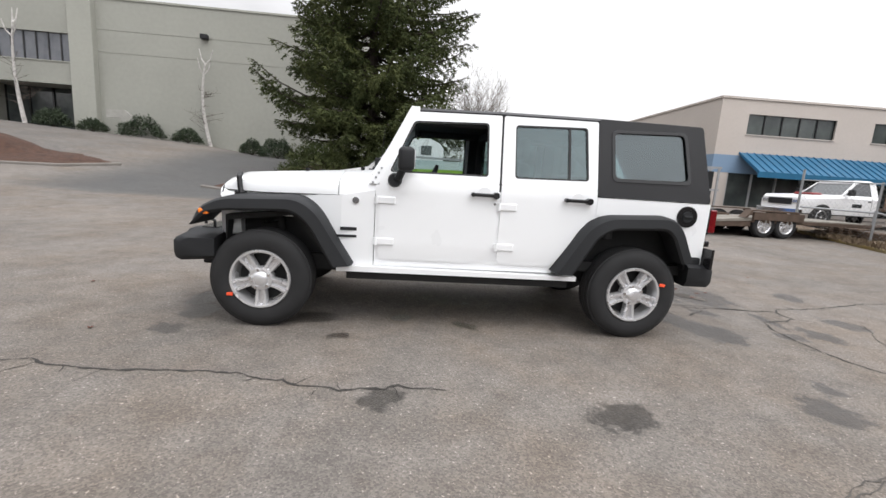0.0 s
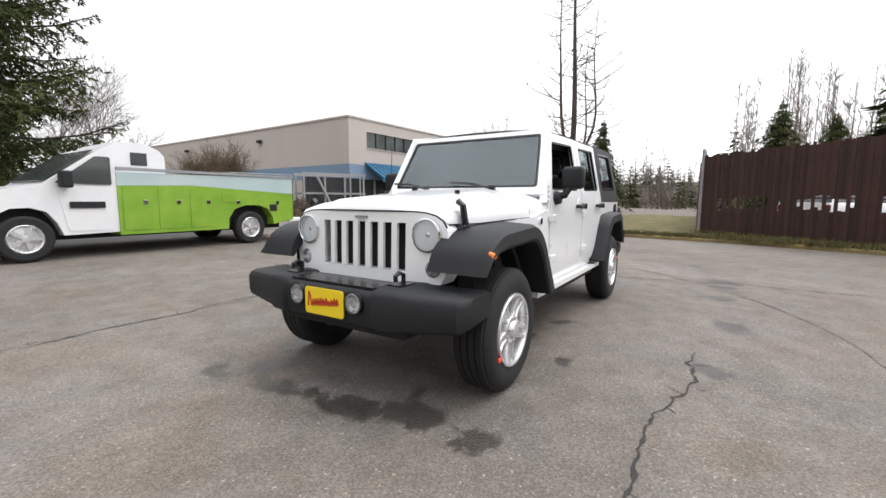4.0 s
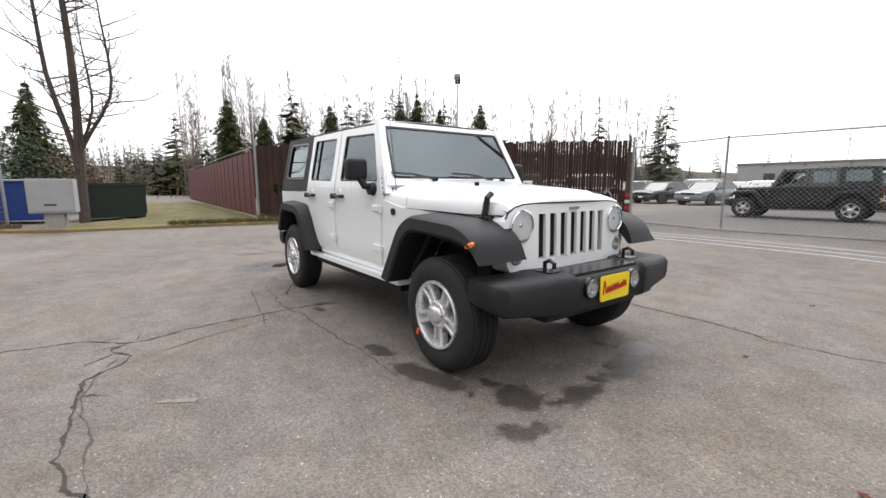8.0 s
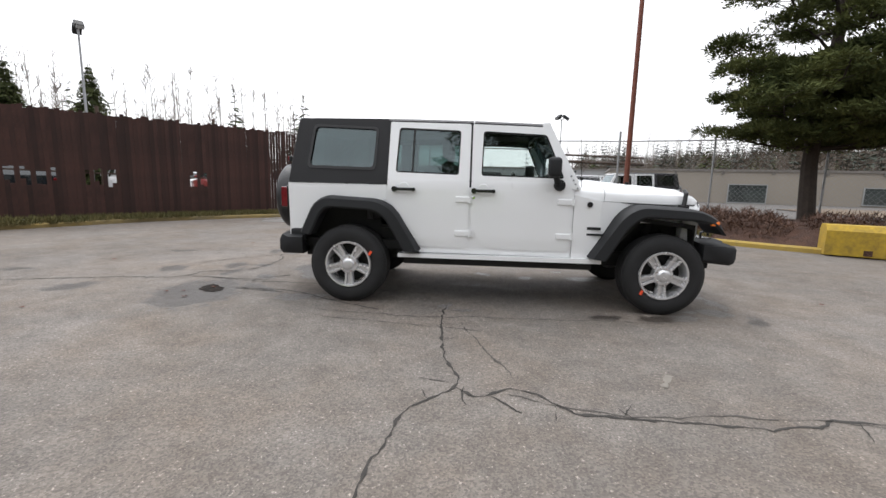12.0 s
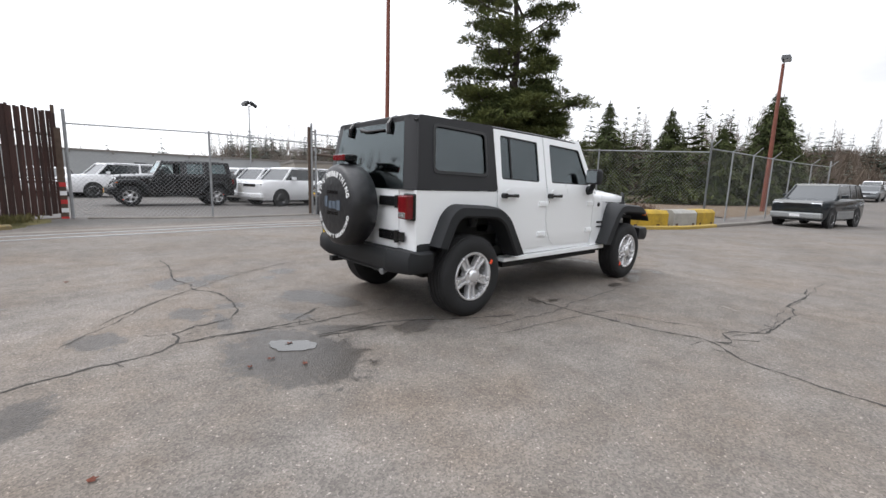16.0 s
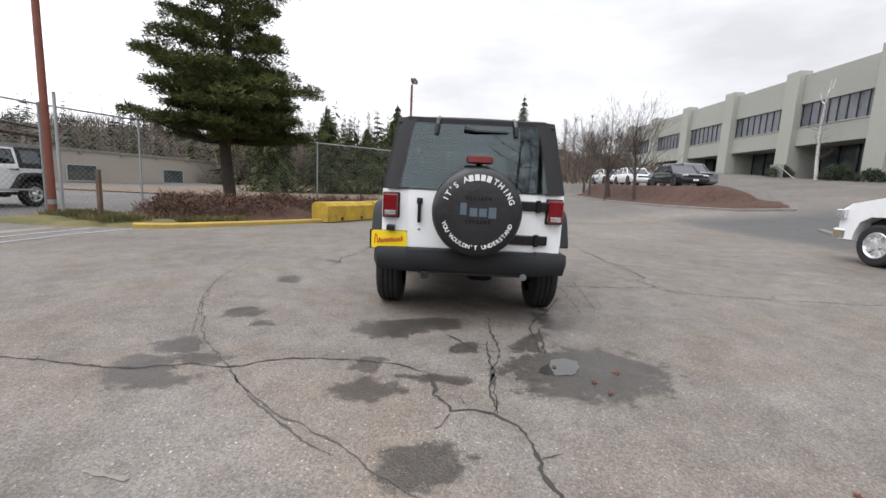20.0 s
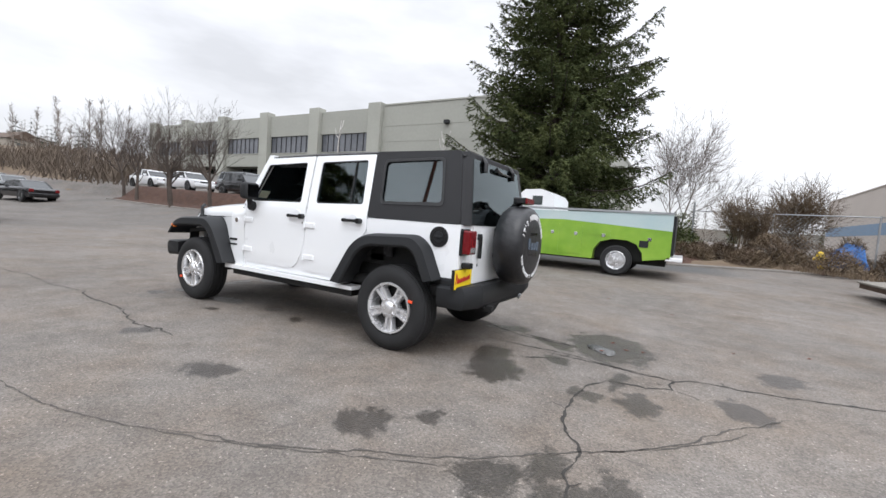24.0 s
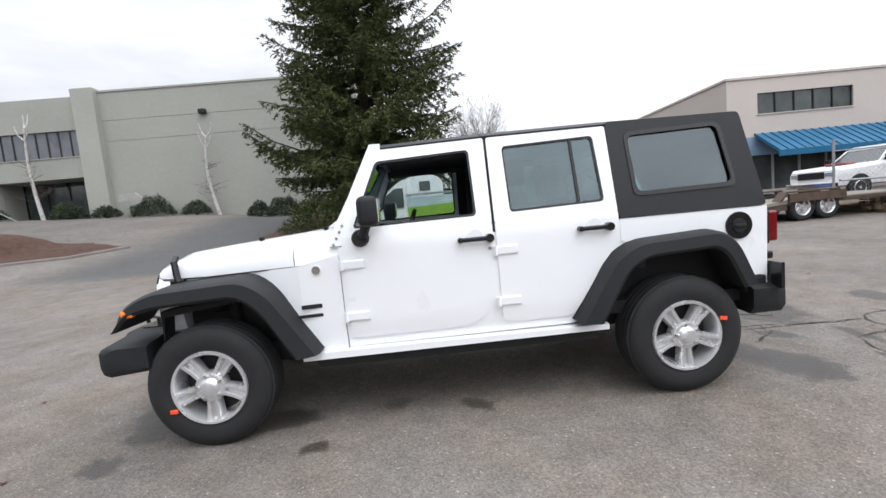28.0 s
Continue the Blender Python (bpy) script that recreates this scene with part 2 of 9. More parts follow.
ASPHALT = (0.155, 0.139, 0.125)
M_ASPHALT = asphalt_mat()
M_HAIRLINE = mat("hairline_crack", (0.0672, 0.06048, 0.05376), 0.95, var=0.3, scale=9)
M_CRACK = mat("open_crack", (0.03528, 0.03192, 0.02856), 0.95, var=0.3, scale=12)
M_TILTUP = mat("painted_tilt_up_concrete", (0.294, 0.294, 0.2604), 0.85, var=0.07, scale=0.25, fine=4, bump=0.1)
M_PILASTER = mat("painted_pilaster", (0.3192, 0.3192, 0.2814), 0.85, var=0.06, scale=0.3, fine=5)
M_CREAM = mat("cream_stucco", (0.4704, 0.42, 0.3822), 0.85, var=0.05, scale=0.4, fine=8)
M_BLUEBAND = mat("blue_grey_band", (0.1764, 0.2604, 0.3696), 0.8, var=0.06, scale=0.5)
M_AWNING = mat("blue_metal_awning", (0.021, 0.1344, 0.252), 0.35, metal=0.3, var=0.12, scale=1.5)
M_RUST = mat("rust_brown_slat", (0.040, 0.0165, 0.0125), 0.85, var=0.35, scale=2.0, fine=18, per=0.35)
M_REDFENCE = mat("dull_red_metal_panel", (0.1092, 0.02352, 0.02352), 0.6, var=0.12, scale=1.5)
M_STEEL = mat("galvanised_steel", (0.3192, 0.3276, 0.336), 0.5, metal=0.6, var=0.12, scale=5)
M_RUSTSTEEL = mat("rusty_steel_pipe", (0.0924, 0.063, 0.0462), 0.7, metal=0.3, var=0.3, scale=6)
M_REDPOLE = mat("red_brown_pole", (0.168, 0.05208, 0.03192), 0.7, var=0.2, scale=3, fine=30)
M_WOOD = mat("weathered_wood", (0.1092, 0.0714, 0.04872), 0.85, var=0.3, scale=5, fine=40)
M_KERBY = mat("worn_yellow_kerb_paint", (0.3024, 0.2184, 0.063), 0.8, col2=(0.42, 0.2856, 0.0504), scale=3, fine=25, bump=0.2)
M_KERBOLD = mat("faded_yellow_kerb", (0.168, 0.1386, 0.084), 0.9, col2=(0.2772, 0.1974, 0.063), scale=1.2, fine=18, bump=0.2)
M_KERB = mat("grey_concrete_kerb", (0.1848, 0.168, 0.1512), 0.9, var=0.2, scale=2, fine=20)
M_YBLOCK = mat("worn_yellow_concrete", (0.252, 0.168, 0.0252), 0.8, col2=(0.4872, 0.3192, 0.0252), scale=4, fine=20, bump=0.3)
M_CONC = mat("pale_concrete", (0.3192, 0.3108, 0.2856), 0.85, var=0.15, scale=3, fine=20)
M_MULCH = mat("red_brown_mulch", (0.0378, 0.01848, 0.0126), 0.95, col2=(0.1008, 0.04872, 0.03024), scale=5, fine=35, bump=1.0, dist=0.05)
M_GRASS = mat("winter_grass", (0.0588, 0.063, 0.01848), 0.95, col2=(0.168, 0.1344, 0.0504), scale=1.5, fine=30, bump=0.8, dist=0.04)
M_NEEDLE = mat("spruce_needles", (0.029, 0.042, 0.017), 0.9, col2=(0.098, 0.110, 0.042), scale=0.8, fine=9, spec=0.15)
M_PINE = mat("pine_needles", (0.034, 0.048, 0.018), 0.9, col2=(0.118, 0.130, 0.044), scale=1.2, fine=9, spec=0.15)
M_BARK = mat("dark_bark", (0.042, 0.03192, 0.0252), 0.95, var=0.35, scale=4, fine=25, bump=0.6, dist=0.02)
M_TWIG = mat("bare_twigs", (0.0714, 0.05544, 0.0462), 0.95, var=0.25, scale=3, fine=20)
M_BIRCH = mat("pale_birch_bark", (0.42, 0.40, 0.38), 0.9, var=0.3, scale=5, fine=9)
M_BUSH = mat("evergreen_shrub_leaves", (0.01512, 0.02856, 0.01344), 0.8, col2=(0.0462, 0.063, 0.0294), scale=3, fine=20)
M_DRYBRUSH = mat("dry_brush", (0.084, 0.0546, 0.0378), 0.95, col2=(0.1596, 0.1176, 0.0714), scale=2, fine=15)
M_WHITE = mat("white_truck_paint", (0.76, 0.76, 0.77), 0.3, var=0.03, coat=0.4)
M_GREEN = mat("lime_green_wrap", (0.1428, 0.3024, 0.01848), 0.35, col2=(0.252, 0.42, 0.042), scale=0.8, fine=3, coat=0.3)
M_SKYWRAP = mat("pale_blue_wrap", (0.3528, 0.4704, 0.4872), 0.35, col2=(0.504, 0.5712, 0.5544), scale=0.9, coat=0.3)
M_DARKCAR = mat("dark_car_paint", (0.01008, 0.01512, 0.01848), 0.25, var=0.15, coat=0.6)
M_BLACKCAR = mat("black_car_paint", (0.0084, 0.0084, 0.01008), 0.22, var=0.15, coat=0.6)
M_GREYCAR = mat("grey_car_paint", (0.1512, 0.1596, 0.168), 0.3, var=0.08, coat=0.5)
M_SILVERTRIM = mat("silver_cladding", (0.2772, 0.2856, 0.2856), 0.45, metal=0.3, var=0.08)
M_REDCAR = mat("red_car_paint", (0.21, 0.0168, 0.0168), 0.28, var=0.1, coat=0.5)
M_DECK = mat("worn_plank_deck", (0.1932, 0.1764, 0.1512), 0.9, var=0.2, scale=3, fine=25)
M_BLUEBIN = mat("blue_painted_steel", (0.0126, 0.042, 0.1848), 0.5, var=0.15)
M_GREENBIN = mat("dark_green_steel", (0.01008, 0.01848, 0.01512), 0.6, var=0.2)
# distance haze is put into this colour: paler, greyer needles
M_HAZEDWOOD = mat("far_conifers_painted_haze", (0.0294, 0.042, 0.03024), 0.95, col2=(0.063, 0.0756, 0.0546), scale=0.15, fine=2)
M_POPLAR = mat("grey_brown_far_twigs", (0.1596, 0.1302, 0.1092), 0.95, var=0.25, scale=0.5, fine=4)
M_THICKET = mat("brown_far_thicket", (0.0588, 0.04368, 0.0336), 0.95, col2=(0.126, 0.0966, 0.0714), scale=0.2, fine=2)
M_HILL = mat("winter_wooded_hill", (0.0378, 0.03528, 0.02688), 1.0, col2=(0.0966, 0.07392, 0.05208), scale=0.08, fine=0.6, bump=1.0, dist=1.5)
M_TAN = mat("tan_wall_paint", (0.3024, 0.2688, 0.2268), 0.85, var=0.06, scale=0.4)
M_PALEWALL = mat("pale_grey_metal_wall", (0.336, 0.3444, 0.3444), 0.8, var=0.08, scale=0.3, fine=3)
M_REFLECT_RED = mat("red_reflective_tape", (0.462, 0.0252, 0.0252), 0.4, var=0.1)
M_LEAF = mat("fallen_leaf", (0.1092, 0.0294, 0.01512), 0.9, var=0.4, scale=30)


# ==== mesh helpers ====
def thing(name, m=None, label="", category="", group="", kind=""):
    ob = new(name)
    ob.empty_display_size = 0.2
    if m is not None:
        ob.matrix_basis = m
    return tagged(ob, label, category, group, kind)


def part(name, bm, material, parent=None, label="", smooth=False):
    me = bpy.data.meshes.new(name)
    bmesh.ops.recalc_face_normals(bm, faces=bm.faces[:])
    bm.to_mesh(me)
    bm.free()
    me.materials.append(material)
    if smooth:
        me.polygons.foreach_set("use_smooth", [True] * len(me.polygons))
        me.set_sharp_from_angle(angle=radians(38))
    ob = new(name, me)
    if parent is not None:
        ob.parent = parent
    if label:
        ob["label"] = label
    return ob


def raw(name, verts, faces, material, parent=None, label="", smooth=False):
    me = bpy.data.meshes.new(name)
    me.from_pydata(verts, [], faces)
    me.materials.append(material)
    if smooth:
        me.polygons.foreach_set("use_smooth", [True] * len(me.polygons))
    ob = new(name, me)
    if parent is not None:
        ob.parent = parent
    if label:
        ob["label"] = label
    return ob


def setting(ob, label, category=""):
    return tagged(ob, label, category, kind="structure")


def box(bm, x0, x1, y0, y1, z0, z1, bev=0.0, seg=2):
    vs = [bm.verts.new((x, y, z)) for z in (z0, z1) for y in (y0, y1) for x in (x0, x1)]
    fs = [bm.faces.new([vs[i] for i in f]) for f in ((0, 2, 3, 1), (4, 5, 7, 6), (0, 1, 5, 4), (2, 6, 7, 3), (0, 4, 6, 2), (1, 3, 7, 5))]
    if bev:
        es = list({e for f in fs for e in f.edges})
        bmesh.ops.bevel(bm, geom=es, offset=bev, segments=seg, profile=0.5, affect="EDGES")
    return bm


def bx(*a, **k):
    return box(bmesh.new(), *a, **k)


def loft(bm, rings, close=True, caps=True):
    """Skins rings of equally many points."""
    vr = [[bm.verts.new(p) for p in r] for r in rings]
    n = len(vr[0])
    for a, b in zip(vr, vr[1:]):
        for i in range(n if close else n - 1):
            j = (i + 1) % n
            bm.faces.new((a[i], a[j], b[j], b[i]))
    if caps and close:
        bm.faces.new(vr[0][::-1])
        bm.faces.new(vr[-1])
    return bm


def cyl(bm, p0, p1, r0, r1=None, n=12):
    p0, p1 = Vector(p0), Vector(p1)
    r1 = r0 if r1 is None else r1
    q = (p1 - p0).to_track_quat("Z", "Y")
    ring = lambda p, r: [p + q @ Vector((r * math.cos(2 * math.pi * i / n), r * math.sin(2 * math.pi * i / n), 0)) for i in range(n)]
    return loft(bm, [ring(p0, r0), ring(p1, r1)])


def cy(*a, **k):
    return cyl(bmesh.new(), *a, **k)


def tube(bm, pts, r, n=8):
    pts = [Vector(p) for p in pts]
    rs = r if isinstance(r, (list, tuple)) else [r] * len(pts)
    rings, q = [], None
    for i, p in enumerate(pts):
        d = (pts[min(i + 1, len(pts) - 1)] - pts[max(i - 1, 0)]).normalized()
        q = d.to_track_quat("Z", "Y") if q is None else (q.to_matrix().col[2].rotation_difference(d) @ q)
        rings.append([p + q @ Vector((rs[i] * math.cos(2 * math.pi * k / n), rs[i] * math.sin(2 * math.pi * k / n), 0)) for k in range(n)])
    return loft(bm, rings)


def lathe(bm, prof, n=40, m=Matrix()):
    """Turns (radius, along) round the local y axis."""
    rings = [[m @ Vector((r * math.cos(2 * math.pi * i / n), h, r * math.sin(2 * math.pi * i / n))) for i in range(n)] for r, h in prof]
    vr = loft(bm, rings, caps=False)
    bm.verts.ensure_lookup_table()
    for ring, r in ((bm.verts[-n * len(prof):][:n], prof[0][0]), (bm.verts[-n:], prof[-1][0])):
        if r < 0.01:
            bm.faces.new(ring)
    return vr


def prism(bm, pts, a, b, put):
    """A flat outline (u, v) given thickness: put(u, v, w) gives the place at w = a and w = b."""
    return loft(bm, [[put(u, v, a) for u, v in pts], [put(u, v, b) for u, v in pts]])


def rounded(corners, r, k=4):
    """The corners of a convex outline rounded off, k points each."""
    out, n = [], len(corners)
    for i in range(n):
        p, a, b = Vector(corners[i]), Vector(corners[i - 1]), Vector(corners[(i + 1) % n])
        rr = r[i] if isinstance(r, (list, tuple)) else r
        s, e = p + (a - p).normalized() * rr, p + (b - p).normalized() * rr
        for j in range(k):
            t = j / (k - 1)
            out.append(tuple((s * (1 - t) + p * t) * (1 - t) + (p * (1 - t) + e * t) * t))
    return out


def frame_ring(bm, outer, inner, a, b, put):
    """A plate with an opening: outer and inner outlines have equally many points."""
    n = len(outer)
    lay = [[bm.verts.new(put(u, v, w)) for u, v in o] for w in (a, b) for o in (outer, inner)]
    for i in range(n):
        j = (i + 1) % n
        bm.faces.new((lay[0][i], lay[0][j], lay[1][j], lay[1][i]))
        bm.faces.new((lay[2][i], lay[3][i], lay[3][j], lay[2][j]))
        bm.faces.new((lay[0][i], lay[2][i], lay[2][j], lay[0][j]))
        bm.faces.new((lay[1][i], lay[1][j], lay[3][j], lay[3][i]))
    return bm


def smooth01(t):
    t = min(1.0, max(0.0, t))
    return t * t * (3 - 2 * t)


def gz(x, y):
    """Height of the ground."""
    ys = (-60, -15.5, -12.5, -10.5, -8, -4, -2, 4, 7.4, 11, 17, 60)
    zs = (-0.50, -0.34, -0.13, -0.07, -0.04, -0.01, 0, 0, 0.12, 0.26, 0.42, 0.8)
    z = float(np.interp(y, ys, zs))
    up = smooth01((y - 9.0) / 16.0) * smooth01((5.0 - x) / 9.0)
    z += up * (1.25 + 0.055 * max(0.0, -x - 10)) 
    z += 1.6 * smooth01((-x - 22) / 60)
    z += 0.35 * smooth01((-x - 8) / 7) * smooth01((y - 6) / 5)
    # the raised car park behind its mulch bank
    z = max(z, 1.80 * smooth01((y - 11.4) / 2.2) * smooth01((-x - 12.5) / 4.0) + 0.02 * min(40.0, max(0.0, -x - 20)) * smooth01((y - 11) / 2))
    return z


# ==== ground ====
# wet patches, and a broad faint dark one below the SUV: centre, half length, half width, turn, strength
WET_AND_DARK = [
    (-1.14, -0.60, 0.22, 0.11, 7, 1.0), (-2.10, -0.95, 0.12, 0.10, 7, 0.8), (-0.40, -0.55, 0.10, 0.07, 7, 0.9), (0.14, -0.69, 0.12, 0.06, 150, 0.9),
    (-0.86, -1.00, 0.08, 0.06, 5, 0.8), (-0.48, -1.88, 0.12, 0.13, 2, 0.9), (0.82, -2.05, 0.18, 0.13, 10, 0.9), (2.15, -1.97, 0.15, 0.15, 20, 1.0),
    (-2.06, 0.70, 0.12, 0.13, -89, 1.0), (-2.24, 0.39, 0.17, 0.07, -85, 0.95), (-2.17, 0.13, 0.06, 0.06, 0, 0.9), (-2.18, -0.20, 0.20, 0.11, -80, 1.0),
    (-2.06, -0.54, 0.17, 0.13, -89, 1.0), (-1.80, 0.10, 0.05, 0.04, 0, 0.9), (-1.85, -0.42, 0.05, 0.04, 0, 0.9), (-1.80, 0.72, 0.07, 0.05, 0, 0.8),
]
WET_AND_DARK += [
    (2.42, -0.66, 0.26, 0.20, 100, 0.95), (2.25, -0.30, 0.28, 0.16, 106, 0.95), (2.76, -0.05, 0.14, 0.08, 140, 0.95), (2.44, -1.69, 0.12, 0.08, 107, 0.8),
    (3.17, -1.75, 0.16, 0.09, 103, 0.85), (3.50, -1.85, 0.18, 0.12, 102, 0.85), (3.14, -0.70, 0.14, 0.10, 120, 0.85), (3.50, -0.65, 0.19, 0.12, 110, 0.95),
    (4.13, -0.28, 0.19, 0.15, 100, 0.95), (3.10, 0.76, 0.52, 0.34, 101, 1.0), (2.95, -2.04, 0.17, 0.14, 40, 0.9), (3.34, -2.05, 0.22, 0.17, 40, 0.95),
    (4.50, 0.76, 0.22, 0.14, 60, 1.0), (3.30, -0.25, 0.25, 0.06, 90, 0.8), (2.62, 0.45, 0.30, 0.10, 150, 0.8), (2.0, 0.75, 0.22, 0.14, 20, 0.8),
]
WET_AND_DARK += [
    (-1.55, 0.95, 0.30, 0.10, 15, 0.9), (-0.95, 1.0, 0.16, 0.07, 20, 0.8), (0.52, 0.86, 0.10, 0.06, 60, 0.9), (0.35, 0.98, 0.12, 0.05, 10, 0.8),
    # the long weak entry at (0.1, 0.0) darkens the ground below the SUV
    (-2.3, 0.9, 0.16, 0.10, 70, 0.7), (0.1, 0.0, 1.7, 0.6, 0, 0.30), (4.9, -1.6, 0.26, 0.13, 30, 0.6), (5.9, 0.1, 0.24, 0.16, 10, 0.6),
]


def wet_and_dark(x, y):
    w = 0.0
    for cx, cy_, a, b, turn, s in WET_AND_DARK:
        dx, dy = x - cx, y - cy_
        if abs(dx) < 2.0 and abs(dy) < 2.0:
            c, q = math.cos(radians(turn)), math.sin(radians(turn))
            u, v = (dx * c + dy * q) / a, (-dx * q + dy * c) / b
            w = max(w, s * (1.15 - 0.62 * math.sqrt(u * u + v * v)))
    return max(0.0, min(1.0, w))


def ground_sheet():
    near = np.arange(-7.0, 7.001, 0.07)
    out = [7.5, 8, 8.5, 9, 9.5, 10, 10.5, 11, 11.5, 12, 12.5, 13, 13.5, 14, 15, 16, 17, 19, 21, 23, 25, 27, 30, 34, 40, 50, 65, 90, 150, 300, 700, 1500, 3000]
    xs = np.concatenate([[-v for v in out[::-1]], near, out])
    verts, wet = [], []
    for y in xs:
        for x in xs:
            verts.append((x, y, gz(x, y)))
            fresh = smooth01((y - 8.6 - 0.12 * max(0.0, x + 4)) / 0.6) * smooth01((6 - x) / 2) * smooth01((x + 13) / 3)
            yard = 0.5 * smooth01((-8.2 - y) / 1.6) * smooth01((7 - x) / 2) + 0.3 * smooth01((-11 - x) / 6) * smooth01((y + 6) / 4)
            wet.append((wet_and_dark(x, y) if abs(x) < 7.2 and abs(y) < 7.2 else 0.0, max(0.75 * fresh, yard), 0.0, 1.0))
    n = len(xs)
    faces = [(r * n + c, r * n + c + 1, (r + 1) * n + c + 1, (r + 1) * n + c) for r in range(n - 1) for c in range(n - 1)]
    ob = raw("ground", verts, faces, M_ASPHALT, smooth=True)
    ca = ob.data.color_attributes.new("wet", "FLOAT_COLOR", "POINT")
    ca.data.foreach_set("color", np.array(wet, dtype=np.float32).ravel())
    return setting(ob, "worn grey asphalt lot with damp stains and chipped aggregate", "ground")


ground_sheet()


def crack(pts, width=0.03, seed=0, wander=0.05, hairs=True):
    """A ragged open crack along a line over the asphalt, with short hairline branches."""
    rnd = random.Random(seed)
    line, twigs = [], []
    for (x0, y0), (x1, y1) in zip(pts, pts[1:]):
        ln = math.hypot(x1 - x0, y1 - y0) or 1
        nx, ny = -(y1 - y0) / ln, (x1 - x0) / ln
        n = max(3, int(ln / 0.028))
        for i in range(n):
            t = i / n
            x, y = x0 + (x1 - x0) * t, y0 + (y1 - y0) * t
            soft = min(1.0, 6 * t, 6 * (1 - t))
            off = soft * (wander * 0.75 * noise.noise((x * 2.3, y * 2.3, seed)) + 0.022 * noise.noise((x * 9, y * 9, seed + 0.5))) + rnd.uniform(-0.005, 0.005)
            line.append((x + nx * off, y + ny * off))
            if hairs and width > 0.017 and rnd.random() < 0.045:
                s, L = rnd.choice((-1, 1)), rnd.uniform(0.06, 0.22)
                e = rnd.uniform(-0.7, 0.7)
                twigs.append((line[-1], (x + (nx * s + e * (x1 - x0) / ln) * L, y + (ny * s + e * (y1 - y0) / ln) * L)))
    line.append(pts[-1])
    vs, fs = [], []

    def lay(path, wide):
        k0 = len(vs)
        for i, (x, y) in enumerate(path):
            a, b = path[max(0, i - 1)], path[min(len(path) - 1, i + 1)]
            dx, dy = b[0] - a[0], b[1] - a[1]
            ln = math.hypot(dx, dy) or 1
            rag = 0.55 + 0.9 * noise.noise((x * 13, y * 13, seed + 3.0))
            w = wide * 0.62 * max(0.16, rag * rnd.uniform(0.75, 1.2)) * (0.35 + 0.65 * min(1, i / 5, (len(path) - 1 - i) / 5))
            for s in (-1, 1):
                q = w * (1 + 0.5 * s * noise.noise((x * 21, y * 21, seed)))
                px, py = x - dy / ln * q * s, y + dx / ln * q * s
                vs.append((px, py, gz(px, py) + 0.003))
        for i in range(len(path) - 1):
            fs.append((k0 + 2 * i, k0 + 2 * i + 1, k0 + 2 * i + 3, k0 + 2 * i + 2))
    lay(line, width)
    for (xa, ya), (xb, yb) in twigs:
        lay([(xa + (xb - xa) * k / 6 + rnd.uniform(-0.006, 0.006), ya + (yb - ya) * k / 6 + rnd.uniform(-0.006, 0.006)) for k in range(7)], 0.011)
    ob = raw("pavement_crack", vs, fs, M_CRACK if width > 0.017 else M_HAIRLINE)
    return setting(ob, "ragged open crack in the worn asphalt", "crack")


